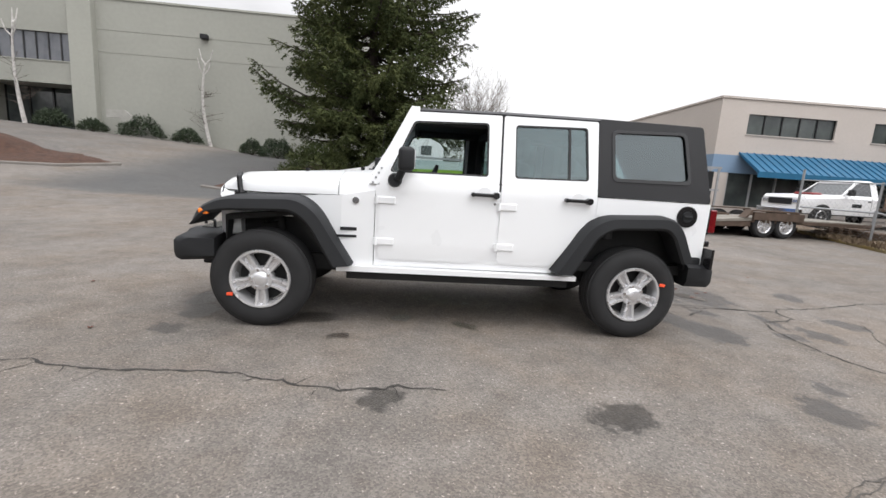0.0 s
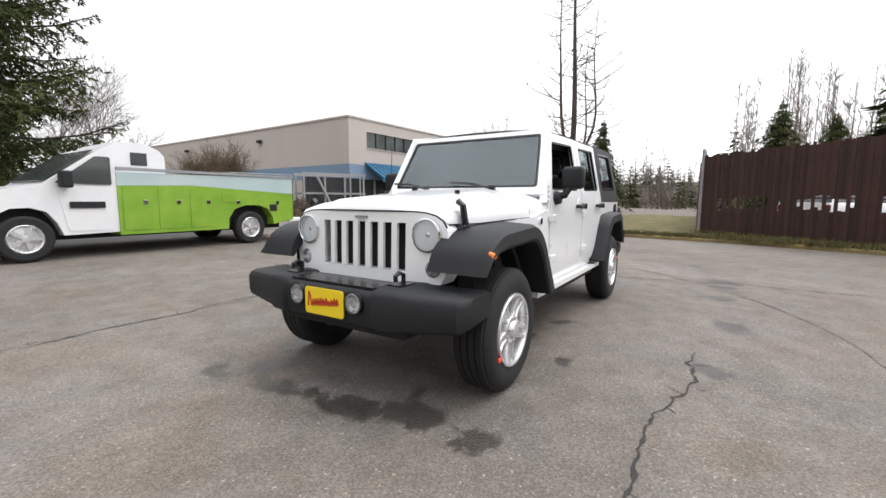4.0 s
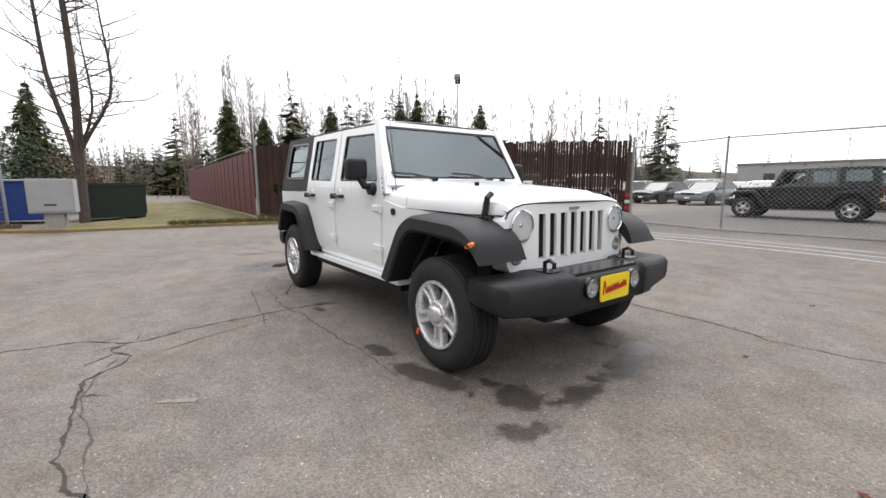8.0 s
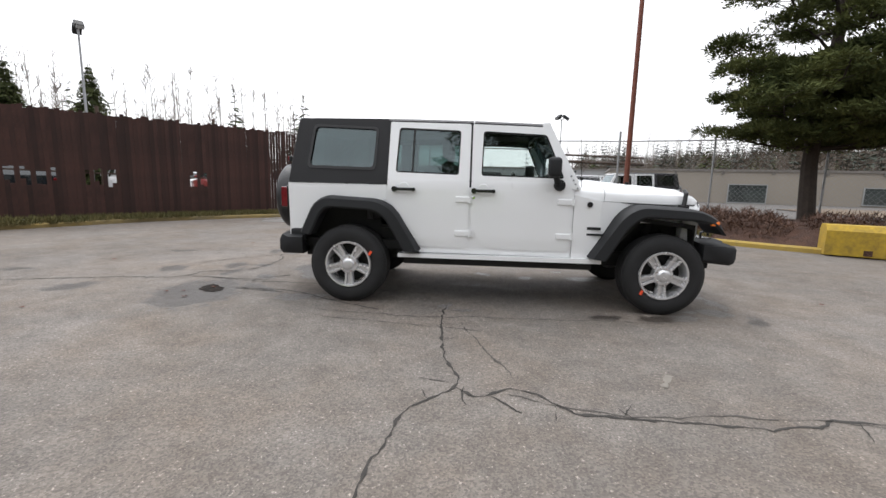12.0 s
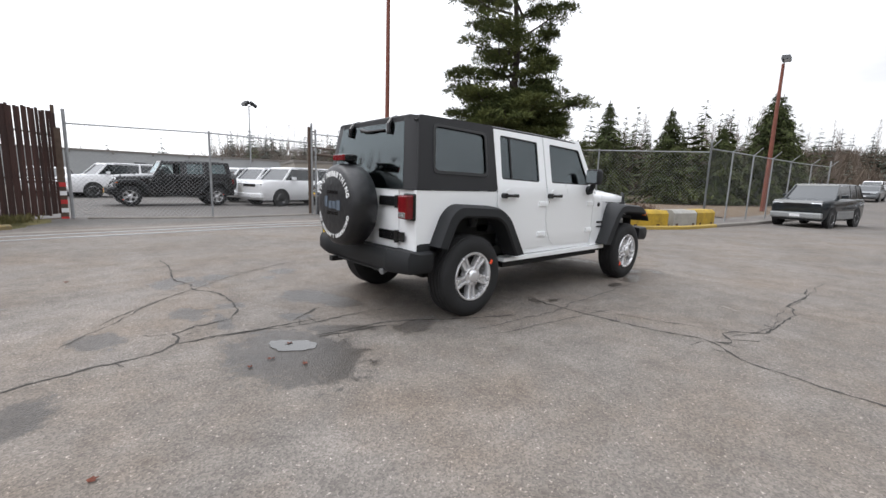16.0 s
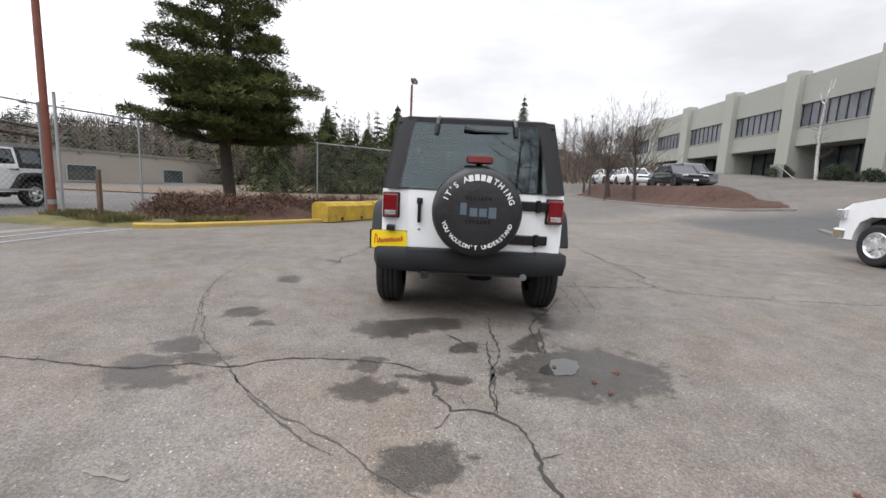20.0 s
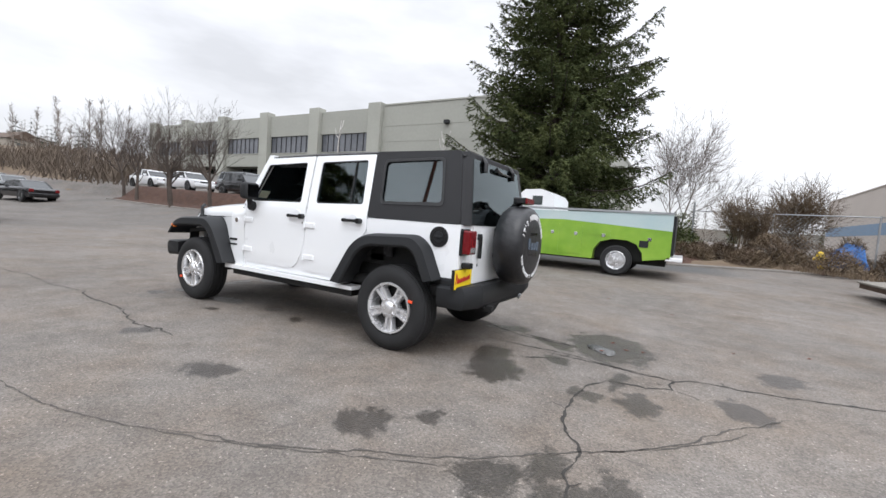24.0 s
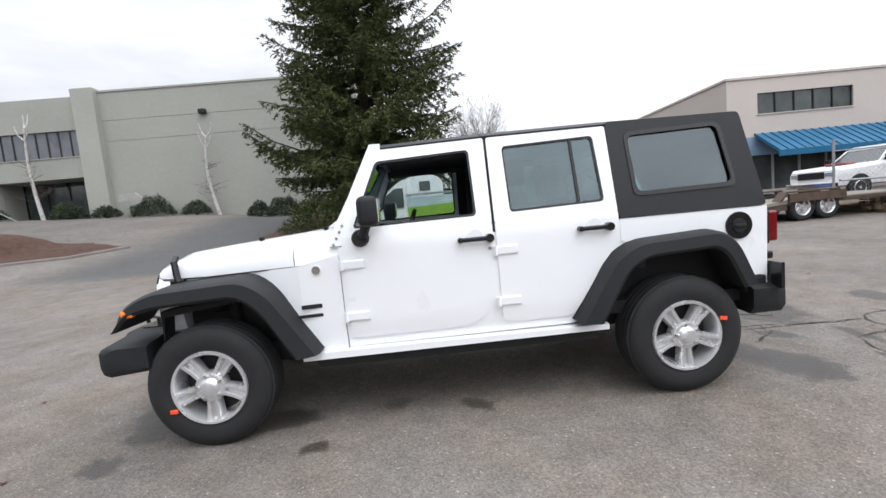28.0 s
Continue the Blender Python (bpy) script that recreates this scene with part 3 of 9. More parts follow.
# ==== building with tall panels and recessed bays ====
def tilt_up_building():
    Y, ROOF = 26.5, 10.9
    b = thing("warehouse_building", label="pale green-grey tilt-up concrete warehouse with pilasters and strip windows", category="building")
    base = lambda x: gz(x, Y) - 1.5
    edges = [-10.0, -20.5, -21.9, -28.0, -29.3, -35.4, -36.7, -42.8, -44.1, -50.2, -51.5, -57.6, -58.9]
    # plain wall of three courses, with recessed joints
    X1 = 26.0
    part("wall", bx(-20.5, -4.0, Y, Y + 0.3, -1.0, 7.7), M_TILTUP, b)
    part("wall", bx(-20.5, -4.0, Y, Y + 0.3, 7.73, 9.05), M_TILTUP, b)
    part("wall", bx(-20.5, -4.0, Y, Y + 0.3, 9.08, ROOF), M_TILTUP, b)
    part("wall_backing", bx(-20.4, -4.1, Y + 0.03, Y + 0.28, -1, ROOF - 0.1), M_PILASTER, b)
    part("side_wall", bx(-4.0, -3.7, Y, Y + 40, -1.0, ROOF - 0.02), M_TILTUP, b)
    part("coping", bx(-20.5, -3.6, Y - 0.06, Y + 0.4, ROOF, ROOF + 0.12), M_PILASTER, b)
    part("roof", bx(-58, -3.7, Y + 0.3, Y + 40, ROOF - 0.6, ROOF - 0.4), M_KERB, b)
    for i in range(1, len(edges) - 1, 2):
        x1, x0 = edges[i], edges[i + 1]
        part("pilaster", bx(x0, x1, Y - 0.45, Y + 0.5, -0.5, ROOF + 0.25, bev=0.03), M_PILASTER, b)
    for i in range(2, len(edges) - 1, 2):
        x1, x0 = edges[i], edges[i + 1]
        part("parapet_wall", bx(x0, x1, Y, Y + 0.3, 8.65, ROOF - 0.12), M_TILTUP, b)
        part("spandrel_wall", bx(x0, x1, Y, Y + 0.3, 5.55, 6.95), M_TILTUP, b)
        low = 3.35 if i > 2 else 1.6
        part("lower_wall", bx(x0, x1, Y, Y + 0.3, -1.0, low), M_TILTUP, b)
        w = part("strip_window", bx(x0 + 0.1, x1 - 0.1, Y + 0.16, Y + 0.22, 6.95, 8.65), M_STRIPGLASS, b, "grey strip of window panes with painted pale reflections")
        for k in range(9):
            xm = x0 + 0.1 + (x1 - x0 - 0.2) * k / 8
            part("mullion", bx(xm - 0.03, xm + 0.03, Y + 0.1, Y + 0.16, 6.95, 8.65), M_GLOSSBLACK, w)
        part("sill", bx(x0 + 0.02, x1 - 0.02, Y - 0.05, Y + 0.14, 6.90, 6.952), M_PILASTER, w)
        g = part("recess_glass", bx(x0, x1, Y + 2.2, Y + 2.3, low - 0.1, 5.6), M_BLUEGLASS, b, "dark recessed ground-floor glazing")
        for k in range(5):
            xm = x0 + (x1 - x0) * k / 4
            part("mullion", bx(xm - 0.05, xm + 0.05, Y + 2.1, Y + 2.2, low, 5.55), M_GLOSSBLACK, g)
        part("recess_ceiling", bx(x0, x1, Y + 0.3, Y + 2.3, 5.56, 5.7), M_PILASTER, b)
        part("recess_side", bx(x1, x1 + 0.3, Y + 0.5, Y + 2.3, -0.5, 5.7), M_TILTUP, b)
        part("recess_side", bx(x0 - 0.3, x0, Y + 0.5, Y + 2.3, -0.5, 5.7), M_TILTUP, b)
        part("recess_floor", bx(x0, x1, Y + 0.3, Y + 2.3, low - 0.3, low - 0.1), M_CONC, b)
    # stair and landing in the first bay
    x0 = -24.6
    for k in range(8):
        part("stair_step", bx(x0 - 0.32 * k - 0.32, x0 - 0.32 * k, Y - 1.7, Y + 0.2, 1.4 + 0.2 * k, 1.6 + 0.2 * k), M_CONC, b)
    part("landing", bx(-28.0, x0 - 2.56, Y - 1.7, Y + 0.2, 2.9, 3.05), M_CONC, b)
    for k in range(12):
        xx = -27.9 + k * 0.115
        part("baluster", bx(xx, xx + 0.03, Y - 1.7, Y - 1.66, 3.05, 4.0), M_CONC, b)
    part("handrail", tube(bmesh.new(), [(-28, Y - 1.68, 4.0), (x0 - 2.56, Y - 1.68, 4.0), (x0, Y - 1.68, 2.4)], 0.03), M_STEEL, b)
    # side steps along the plain wall
    s = part("side_stair_wall", prism(bmesh.new(), [(-19.4, 4.1), (-18.3, 4.1), (-15.3, 1.6), (-16.2, 1.2), (-18.6, 3.6), (-19.4, 3.6)], Y - 1.3, Y - 1.1, lambda u, v, w: (u, w, v)), M_CONC, b, "sloping concrete stair flank")
    lamp = part("wall_lamp", bx(-14.1, -13.65, Y - 0.35, Y, 9.0, 9.3, bev=0.05), M_PLASTIC, b, "dark box wall lamp")
    return b


tilt_up_building()


def blue_awning_building():
    X, Y, ROOF = 15.2, 17.0, 6.12
    b = thing("office_building", pose(X, Y, 0, 0, 0, -2.5), "cream stucco two-storey office building with blue band and blue awning", "building")
    L, W = 48.0, 40.0
    th = 0.3
    # front (facing the lot): pieces round the window openings
    wins = [(1.5 + i * 6.75, 6.2 + i * 6.75) for i in range(7)]
    part("upper_wall", bx(0, L, 0, th, 5.42, ROOF), M_CREAM, b)
    part("belt_wall", bx(0, L, 0, th, 3.35, 4.42), M_CREAM, b)
    part("blue_band", bx(-0.012, L, -0.012, th - 0.01, 2.45, 3.35), M_BLUEBAND, b, "blue-grey painted band")
    xs = [0.0] + [v for w in wins for v in w] + [L]
    for i in range(0, len(xs), 2):
        part("pier", bx(xs[i], xs[i + 1], 0, th, 4.42, 5.42), M_CREAM, b)
    for x0, x1 in wins:
        w = part("window", bx(x0, x1, 0.14, 0.18, 4.42, 5.42), M_BLUEGLASS, b, "dark aluminium strip window")
        for k in range(6):
            xm = x0 + (x1 - x0) * k / 5
            part("mullion", bx(xm - 0.025, xm + 0.025, 0.08, 0.14, 4.42, 5.42), M_GLOSSBLACK, w)
        part("sill", bx(x0 - 0.05, x1 + 0.05, -0.05, 0.14, 4.38, 4.43), M_CREAM, w)
    # shop fronts below
    part("plinth_wall", bx(0, L, 0, th, -0.3, 0.75), M_CREAM, b)
    for i in range(8):
        x0 = i * 6.75
        part("pier", bx(max(0, x0 - 0.4), min(L, x0 + 0.9), 0, th, 0.75, 2.45), M_CREAM, b)
        if x0 + 0.9 < L:
            w = part("shop_window", bx(x0 + 0.9, min(L, x0 + 6.35), 0.15, 0.19, 0.75, 2.45), M_BLUEGLASS, b, "dark shop window with pale frames")
            for k in range(5):
                xm = x0 + 0.95 + 5.3 * k / 4
                if xm < L:
                    part("frame_bar", bx(xm - 0.04, xm + 0.04, 0.07, 0.15, 0.75, 2.45), M_PALEWALL, w)
    # awning with standing seams
    aw = part("awning", prism(bmesh.new(), [(0, 3.50), (0, 3.42), (-1.5, 2.45), (-1.5, 2.25), (-1.56, 2.25), (-1.56, 2.52)], 1.3, 30.0, lambda u, v, w: (w, u, v)), M_AWNING, b, "blue standing-seam metal awning")
    for k in range(72):
        xx = 1.3 + k * 0.4
        part("awning_seam", prism(bmesh.new(), [(0, 3.50), (0, 3.545), (-1.57, 2.56), (-1.57, 2.51)], xx, xx + 0.03, lambda u, v, w: (w, u, v)), M_AWNING, aw)
    # end wall
    part("end_wall", bx(0, th, 0.3, W, 3.35, ROOF), M_CREAM, b)
    part("end_band", bx(-0.012, th, 0.3, W, 2.45, 3.35), M_BLUEBAND, b)
    part("end_wall_low", bx(0, th, 0.3, W, -0.4, 2.45), M_CREAM, b)
    part("parapet_cap", bx(-0.06, L, -0.06, 0.36, ROOF, ROOF + 0.1), M_CREAM, b)
    part("parapet_cap", bx(-0.06, 0.36, 0.36, W, ROOF, ROOF + 0.1), M_CREAM, b)
    part("roof", bx(0.3, L, 0.3, W, ROOF - 0.5, ROOF - 0.3), M_KERB, b)
    for yy in (9.0, 20.0):
        part("wall_lamp", bx(-0.25, 0, yy, yy + 0.4, 5.2, 5.4, bev=0.03), M_PLASTIC, b)
    return b


blue_awning_building()


# ==== the white off-roader ====
def ysoft(z):
    """Half width of the body side at a height: upright below the belt, leaning in above it."""
    over, under = max(0.0, z - 1.08), max(0.0, 0.70 - z)
    lean = 0.19 * (over * over / 0.28 if over < 0.14 else over - 0.07)
    tuck = 0.22 * (under * under / 0.32 if under < 0.16 else under - 0.08)
    return 0.785 - lean - tuck


def sideput(s, off=0.0):
    return lambda u, v, w: (u, s * (ysoft(v) + w + off), v)


def side_prism(pts, a, b, s):
    """A side panel that follows the curve of the body."""
    bm = prism(bmesh.new(), pts, a, b, lambda u, v, w: (u, w, v))
    for z in (0.54, 0.58, 0.62, 0.66, 0.70, 1.08, 1.105, 1.13, 1.155, 1.18, 1.22, 1.4):
        bmesh.ops.bisect_plane(bm, geom=bm.verts[:] + bm.edges[:] + bm.faces[:], plane_co=(0, 0, z), plane_no=(0, 0, 1))
    put = sideput(s)
    for v in bm.verts:
        v.co = put(v.co.x, v.co.z, v.co.y)
    return bm


def letters(body, size, depth, place, material, parent, label):
    """Letters of the built-in font, laid out by place(index, count): each a part."""
    for i, ch in enumerate(body):
        if ch == " ":
            continue
        cu = bpy.data.curves.new("letter", "FONT")
        cu.body, cu.size, cu.align_x, cu.align_y, cu.extrude, cu.resolution_u = ch, size, "CENTER", "CENTER", depth, 3
        cu.offset = size * 0.022
        ob = bpy.data.objects.new("letter", cu)
        me = bpy.data.meshes.new_from_object(ob)
        me.transform(place(i, len(body)))
        bm = bmesh.new()
        bm.from_mesh(me)
        part("letter", bm, material, parent, label)
        bpy.data.objects.remove(ob)
        bpy.data.curves.remove(cu)
        bpy.data.meshes.remove(me)


def make_wheel(parent, x, y, z, s, tag_angle=None, R=0.375, rim=0.226, width=0.24, rim_mat=None):
    """A wheel whose face looks to side s; parts: tyre, rim with spokes, hub."""
    m = Matrix.Translation((x, y, z)) @ Matrix.Diagonal((1, s, 1, 1))
    w = width
    prof = [(rim - 0.005, -w), (rim + 0.03, -w - 0.004), (R - 0.05, -w + 0.0), (R - 0.015, -w + 0.02)]
    for k in range(4):
        h0 = -w + 0.03 + k * (w - 0.06) / 4
        h1 = h0 + (w - 0.06) / 4
        prof += [(R, h0 + 0.006), (R, h1 - 0.006), (R - 0.012, h1 - 0.003), (R - 0.012, h1 + 0.003)]
    prof += [(R - 0.015, -0.02), (R - 0.05, 0.0), (R - 0.075, 0.004), (rim + 0.035, 0.004), (rim + 0.012, -0.004), (rim - 0.005, -0.012)]
    wheel = part("wheel", lathe(bmesh.new(), prof, 48, m), M_RUBBER, parent, "black all-terrain tyre on a silver alloy rim", smooth=True)
    rm = rim_mat or M_ALLOY
    lip = [(rim - 0.03, -0.2), (rim, -0.19), (rim, -0.006), (rim - 0.006, 0.004), (rim - 0.02, 0.002), (rim - 0.028, -0.02), (rim - 0.032, -0.06), (rim - 0.04, -0.19)]
    part("rim", lathe(bmesh.new(), lip, 48, m), rm, wheel, "silver alloy rim", smooth=True)
    part("brake_disc", lathe(bmesh.new(), [(0.03, -0.13), (rim - 0.045, -0.13), (rim - 0.045, -0.115), (0.03, -0.115)], 32, m), M_DARK, wheel)
    for k in range(5):
        a = 2 * math.pi * (k + 0.25) / 5
        rot = m @ Matrix.Rotation(a, 4, "Y")
        bm = bmesh.new()
        for q in (-1, 1):
            r0, r1 = 0.06, rim - 0.022
            a0, a1 = 0.010, 0.022
            t0, t1 = 0.034, 0.040
            sec = lambda r, i, o, top: [rot @ Vector((r, -0.075, q * i)), rot @ Vector((r, -0.075, q * o)), rot @ Vector((r, top - 0.012, q * o)), rot @ Vector((r, top, q * (o - 0.007))), rot @ Vector((r, top, q * (i + 0.006))), rot @ Vector((r, top - 0.010, q * i))]
            loft(bm, [sec(r0, a0 * 0.6, t0, -0.012), sec((r0 + r1) / 2, a0 * 1.2, t0 + 0.008, -0.018), sec(r1, a1 * 0.8, t1 + 0.008, -0.004)])
        loft(bm, [[rot @ Vector(p) for p in ((r, -0.07, -0.022), (r, -0.07, 0.022), (r, -0.040, 0.022), (r, -0.040, -0.022))] for r in (0.06, rim - 0.025)])
        part("spoke", bm, rm, wheel, smooth=True)
    part("hub_cap", lathe(bmesh.new(), [(0.092, -0.08), (0.092, -0.022), (0.084, -0.010), (0.062, -0.008), (0.050, 0.010), (0.036, 0.016), (0.004, 0.018)], 28, m), rm, wheel, smooth=True)
    for k in range(5):
        a = 2 * math.pi * k / 5 + 0.5
        bm = cy((0.072 * math.cos(a), -0.02, 0.072 * math.sin(a)), (0.072 * math.cos(a), 0.004, 0.072 * math.sin(a)), 0.011, n=6)
        bmesh.ops.transform(bm, matrix=m, verts=bm.verts)
        part("lug_nut", bm, M_CHROME, wheel)
    if tag_angle is not None:
        a = radians(tag_angle)
        rot = m @ Matrix.Translation(((rim + 0.022) * math.cos(a), 0.004, (rim + 0.022) * math.sin(a))) @ Matrix.Rotation(-a + 0.5, 4, "Y")
        bm = bx(-0.022, 0.022, -0.004, 0.008, -0.012, 0.012, bev=0.003)
        bmesh.ops.transform(bm, matrix=rot, verts=bm.verts)
        part("tag", bm, M_ORANGE, wheel, "small orange paint tag")
    return wheel


def flare(car, s, outer, inner):
    """A wheel-arch flare: a section swept along its outer and inner outlines."""
    rings = []
    for (x0, z0), (x1, z1) in zip(outer, inner):
        d = Vector((x1 - x0, z1 - z0))
        e = d.normalized() * 0.018
        yi = s * (0.735 - max(0.0, -0.8 - x0) * 0.15)
        rings.append([(x0 - e.x * 0.5, yi, z0 - e.y * 0.5 + 0.004), (x0, s * 0.875, z0), (x0 + e.x, s * 0.908, z0 + e.y), (x1 - e.x, s * 0.918, z1 - e.y), (x1, s * 0.905, z1), (x1, yi, z1)])
    return part("wheel_flare", loft(bmesh.new(), rings), M_PLASTIC, car, "broad dark grey plastic arch flare", smooth=True)


def curve_pts(pts, r, k=5):
    """An open line with its inner corners rounded."""
    out = [pts[0]]
    for i in range(1, len(pts) - 1):
        p, a, b = Vector(pts[i]), Vector(pts[i - 1]), Vector(pts[i + 1])
        rr = min(r, (a - p).length * 0.48, (b - p).length * 0.48)
        s, e = p + (a - p).normalized() * rr, p + (b - p).normalized() * rr
        for j in range(k):
            t = j / (k - 1)
            out.append(tuple((s * (1 - t) + p * t) * (1 - t) + (p * (1 - t) + e * t) * t))
    out.append(pts[-1])
    return out


def bar_word(x0, z0, x1, z1):
    """One plain bar in place of a word."""
    return bx(x0, x1, 0, 0.003, z0, z1)


def spare_lettering(cov, face, arc):
    letters("IT'S A", 0.062, 0.004, arc(0.275, 158, 9.0, False), M_PRINT, cov, "white arched letter")
    letters("THING", 0.062, 0.004, arc(0.275, 62, 10.5, False), M_PRINT, cov, "white arched letter")
    for k in range(4):
        a = radians(104 - 10 * k)
        b = bx(-0.018, 0.018, -0.024, 0.024, -0.003, 0.004)
        bmesh.ops.transform(b, matrix=face @ Matrix.Translation((0.275 * math.cos(a), 0.275 * math.sin(a), -0.012)) @ Matrix.Rotation(a - math.pi / 2, 4, "Z"), verts=b.verts)
        part("letter_bar", b, M_PRINT, cov, "white bar of an arched word")
    letters("YOU WOULDN'T UNDERSTAND", 0.046, 0.004, arc(0.280, 199, 6.4, True), M_PRINT, cov, "white arched letter")
    # the big word in the middle becomes bars
    for k, (w, h, dz) in enumerate(((0.05, 0.095, 0.0), (0.06, 0.065, -0.01), (0.06, 0.065, -0.01), (0.06, 0.085, -0.02))):
        u = -0.14 + k * 0.075
        bm = bx(u, u + w, -0.02 + dz, -0.02 + dz + h, -0.002, 0.002)
        bmesh.ops.transform(bm, matrix=face, verts=bm.verts)
        part("letter_bar", bm, M_GREYPRINT, cov, "grey-blue bar of a large word")
    for zz in (0.10, -0.085):
        for k in range(7):
            bm = bx(-0.10 + k * 0.03, -0.08 + k * 0.03, zz, zz + 0.028, -0.002, 0.001)
            bmesh.ops.transform(bm, matrix=face, verts=bm.verts)
            part("letter_bar", bm, M_GLOSSBLACK, cov, "faint bar of a small word")


def off_roader(m=Matrix(), paint=None, label="white four-door off-road SUV with black hardtop parked on damp asphalt", full=True):
    M_PAINT = paint or M_WHITEPAINT
    car = thing("off_road_suv", m, label, "car", "" if full else "parked off-road vehicles")
    word = "white" if paint in (None, M_WHITEPAINT) else "dark"
    # ---- tub below the belt ----
    tub = [(-0.64, 0.50), (0.80, 0.50), (0.88, 0.62), (1.04, 0.90), (1.22, 0.985), (1.70, 0.985), (1.82, 0.90), (1.90, 0.70), (2.07, 0.70), (2.075, 1.135), (-0.64, 1.135)]
    for s in (-1, 1):
        part("body_side", side_prism(tub, -0.05, -0.006, s), M_PAINT, car, word + " body side", smooth=True)
        # rear quarter
        q = [(1.118, 1.0), (1.118, 1.142), (2.078, 1.142), (2.07, 0.70), (1.90, 0.70), (1.82, 0.90), (1.70, 0.985), (1.22, 0.985)]
        part("rear_quarter", side_prism(q, -0.03, 0.0, s), M_PAINT, car, word + " rear quarter panel", smooth=True)
        # sill
        sill = [(-0.92, 0.455), (1.0, 0.455), (1.0, 0.49), (-0.92, 0.50)]
        part("rocker_sill", prism(bmesh.new(), sill, -0.10, 0.045, lambda u, v, w: (u, s * (0.77 + w), v)), M_PAINT, car, word + " rocker sill step", )
        part("frame_rail", bx(-1.9, 2.0, s * 0.50 - 0.06, s * 0.50 + 0.06, 0.40, 0.54, bev=0.01), M_DARK, car)
        part("sill_underside", bx(-0.85, 0.95, min(s * 0.60, s * 0.755), max(s * 0.60, s * 0.755), 0.385, 0.456), M_DARK, car)
    part("floor_pan", bx(-0.9, 2.0, -0.70, 0.70, 0.52, 0.60), M_DARK, car)
    part("inner_wall", bx(0.9, 2.03, -0.60, 0.60, 0.60, 0.72), M_DARK, car)
    for sx, ax in ((-1, -1.475), (1, 1.475)):
        part("axle", cy((ax, -0.66, 0.37), (ax, 0.66, 0.37), 0.045, n=12), M_DARK, car)
        part("differential", bx(ax - 0.13, ax + 0.13, 0.0, 0.28, 0.25, 0.5, bev=0.06), M_DARK, car)
        for s in (-1, 1):
            part("shock_absorber", cy((ax + 0.12, s * 0.55, 0.40), (ax + 0.05, s * 0.52, 0.85), 0.035, n=10), M_DARK, car)
            bm = bmesh.new()
            tube(bm, [(ax + 0.075 * math.cos(k * 0.7), s * 0.50 + 0.075 * math.sin(k * 0.7), 0.42 + k * 0.0085) for k in range(46)], 0.009, 5)
            part("coil_spring", bm, M_GLOSSBLACK, car)
    part("wheel_well", bx(1.05, 1.92, -0.62, 0.62, 0.72, 1.05), M_DARK, car)
    part("muffler", cy((1.95, -0.5, 0.50), (1.95, 0.45, 0.50), 0.09, n=16), M_STEEL, car)
    part("tail_pipe", tube(bmesh.new(), [(1.9, 0.42, 0.5), (2.1, 0.45, 0.47), (2.2, 0.46, 0.43)], 0.03), M_STEEL, car)
    part("tow_hitch", bx(2.0, 2.25, -0.42, -0.36, 0.40, 0.45), M_DARK, car)
    # ---- front clip ----
    def clip_ring(x, hw, zb, zt):
        return [(x, -hw, zb), (x, hw, zb), (x, hw, zt), (x, -hw, zt)]
    part("fender_sides", loft(bmesh.new(), [clip_ring(-1.69, 0.605, 0.84, 1.012), clip_ring(-1.2, 0.675, 0.84, 1.026), clip_ring(-1.02, 0.728, 0.75, 1.03), clip_ring(-0.90, 0.762, 0.50, 1.036), clip_ring(-0.645, 0.782, 0.50, 1.09)]), M_PAINT, car, word + " front fenders")
    part("engine_block", bx(-1.78, -0.95, -0.50, 0.50, 0.52, 0.85), M_DARK, car)
    part("firewall", bx(-0.98, -0.90, -0.62, 0.62, 0.50, 0.95), M_DARK, car)

    def hood_ring(x, hw, low, ze, zc):
        """A cross-section of the bonnet: upright skirts, round shoulders and a raised middle."""
        pts = []
        for k in range(17):
            u = -1 + 2 * k / 16
            z = ze + (zc - ze) * (1 - abs(u) ** 4) + (0.014 if abs(u) < 0.52 else 0)
            pts.append((x, u * hw * (1 - 0.03 * abs(u) ** 6), z))
        return [(x, -hw, low), (x, -hw, ze - 0.035)] + pts + [(x, hw, ze - 0.035), (x, hw, low)]
    hood = part("bonnet", loft(bmesh.new(), [hood_ring(-1.835, 0.590, 1.04, 1.058, 1.085), hood_ring(-1.80, 0.602, 1.022, 1.085, 1.130), hood_ring(-1.74, 0.610, 1.016, 1.098, 1.150), hood_ring(-1.5, 0.640, 1.018, 1.108, 1.172), hood_ring(-1.2, 0.682, 1.028, 1.122, 1.195), hood_ring(-0.93, 0.735, 1.036, 1.136, 1.218)]), M_PAINT, car, word + " bonnet with raised middle", smooth=True)
    part("cowl", loft(bmesh.new(), [hood_ring(-0.922, 0.737, 1.037, 1.136, 1.220), hood_ring(-0.64, 0.765, 1.06, 1.150, 1.240)]), M_PAINT, car, word + " cowl panel", smooth=True)
    for s in (-1, 1):
        la = part("bonnet_latch", tube(bmesh.new(), [(-1.70, s * 0.600, 1.150), (-1.70, s * 0.634, 1.125), (-1.69, s * 0.642, 1.04), (-1.68, s * 0.648, 1.0)], 0.021), M_GLOSSBLACK, hood, "black rubber hood latch")
        part("latch_base", bx(-1.73, -1.65, min(s * 0.60, s * 0.66), max(s * 0.60, s * 0.66), 0.985, 1.015, bev=0.006), M_GLOSSBLACK, car)
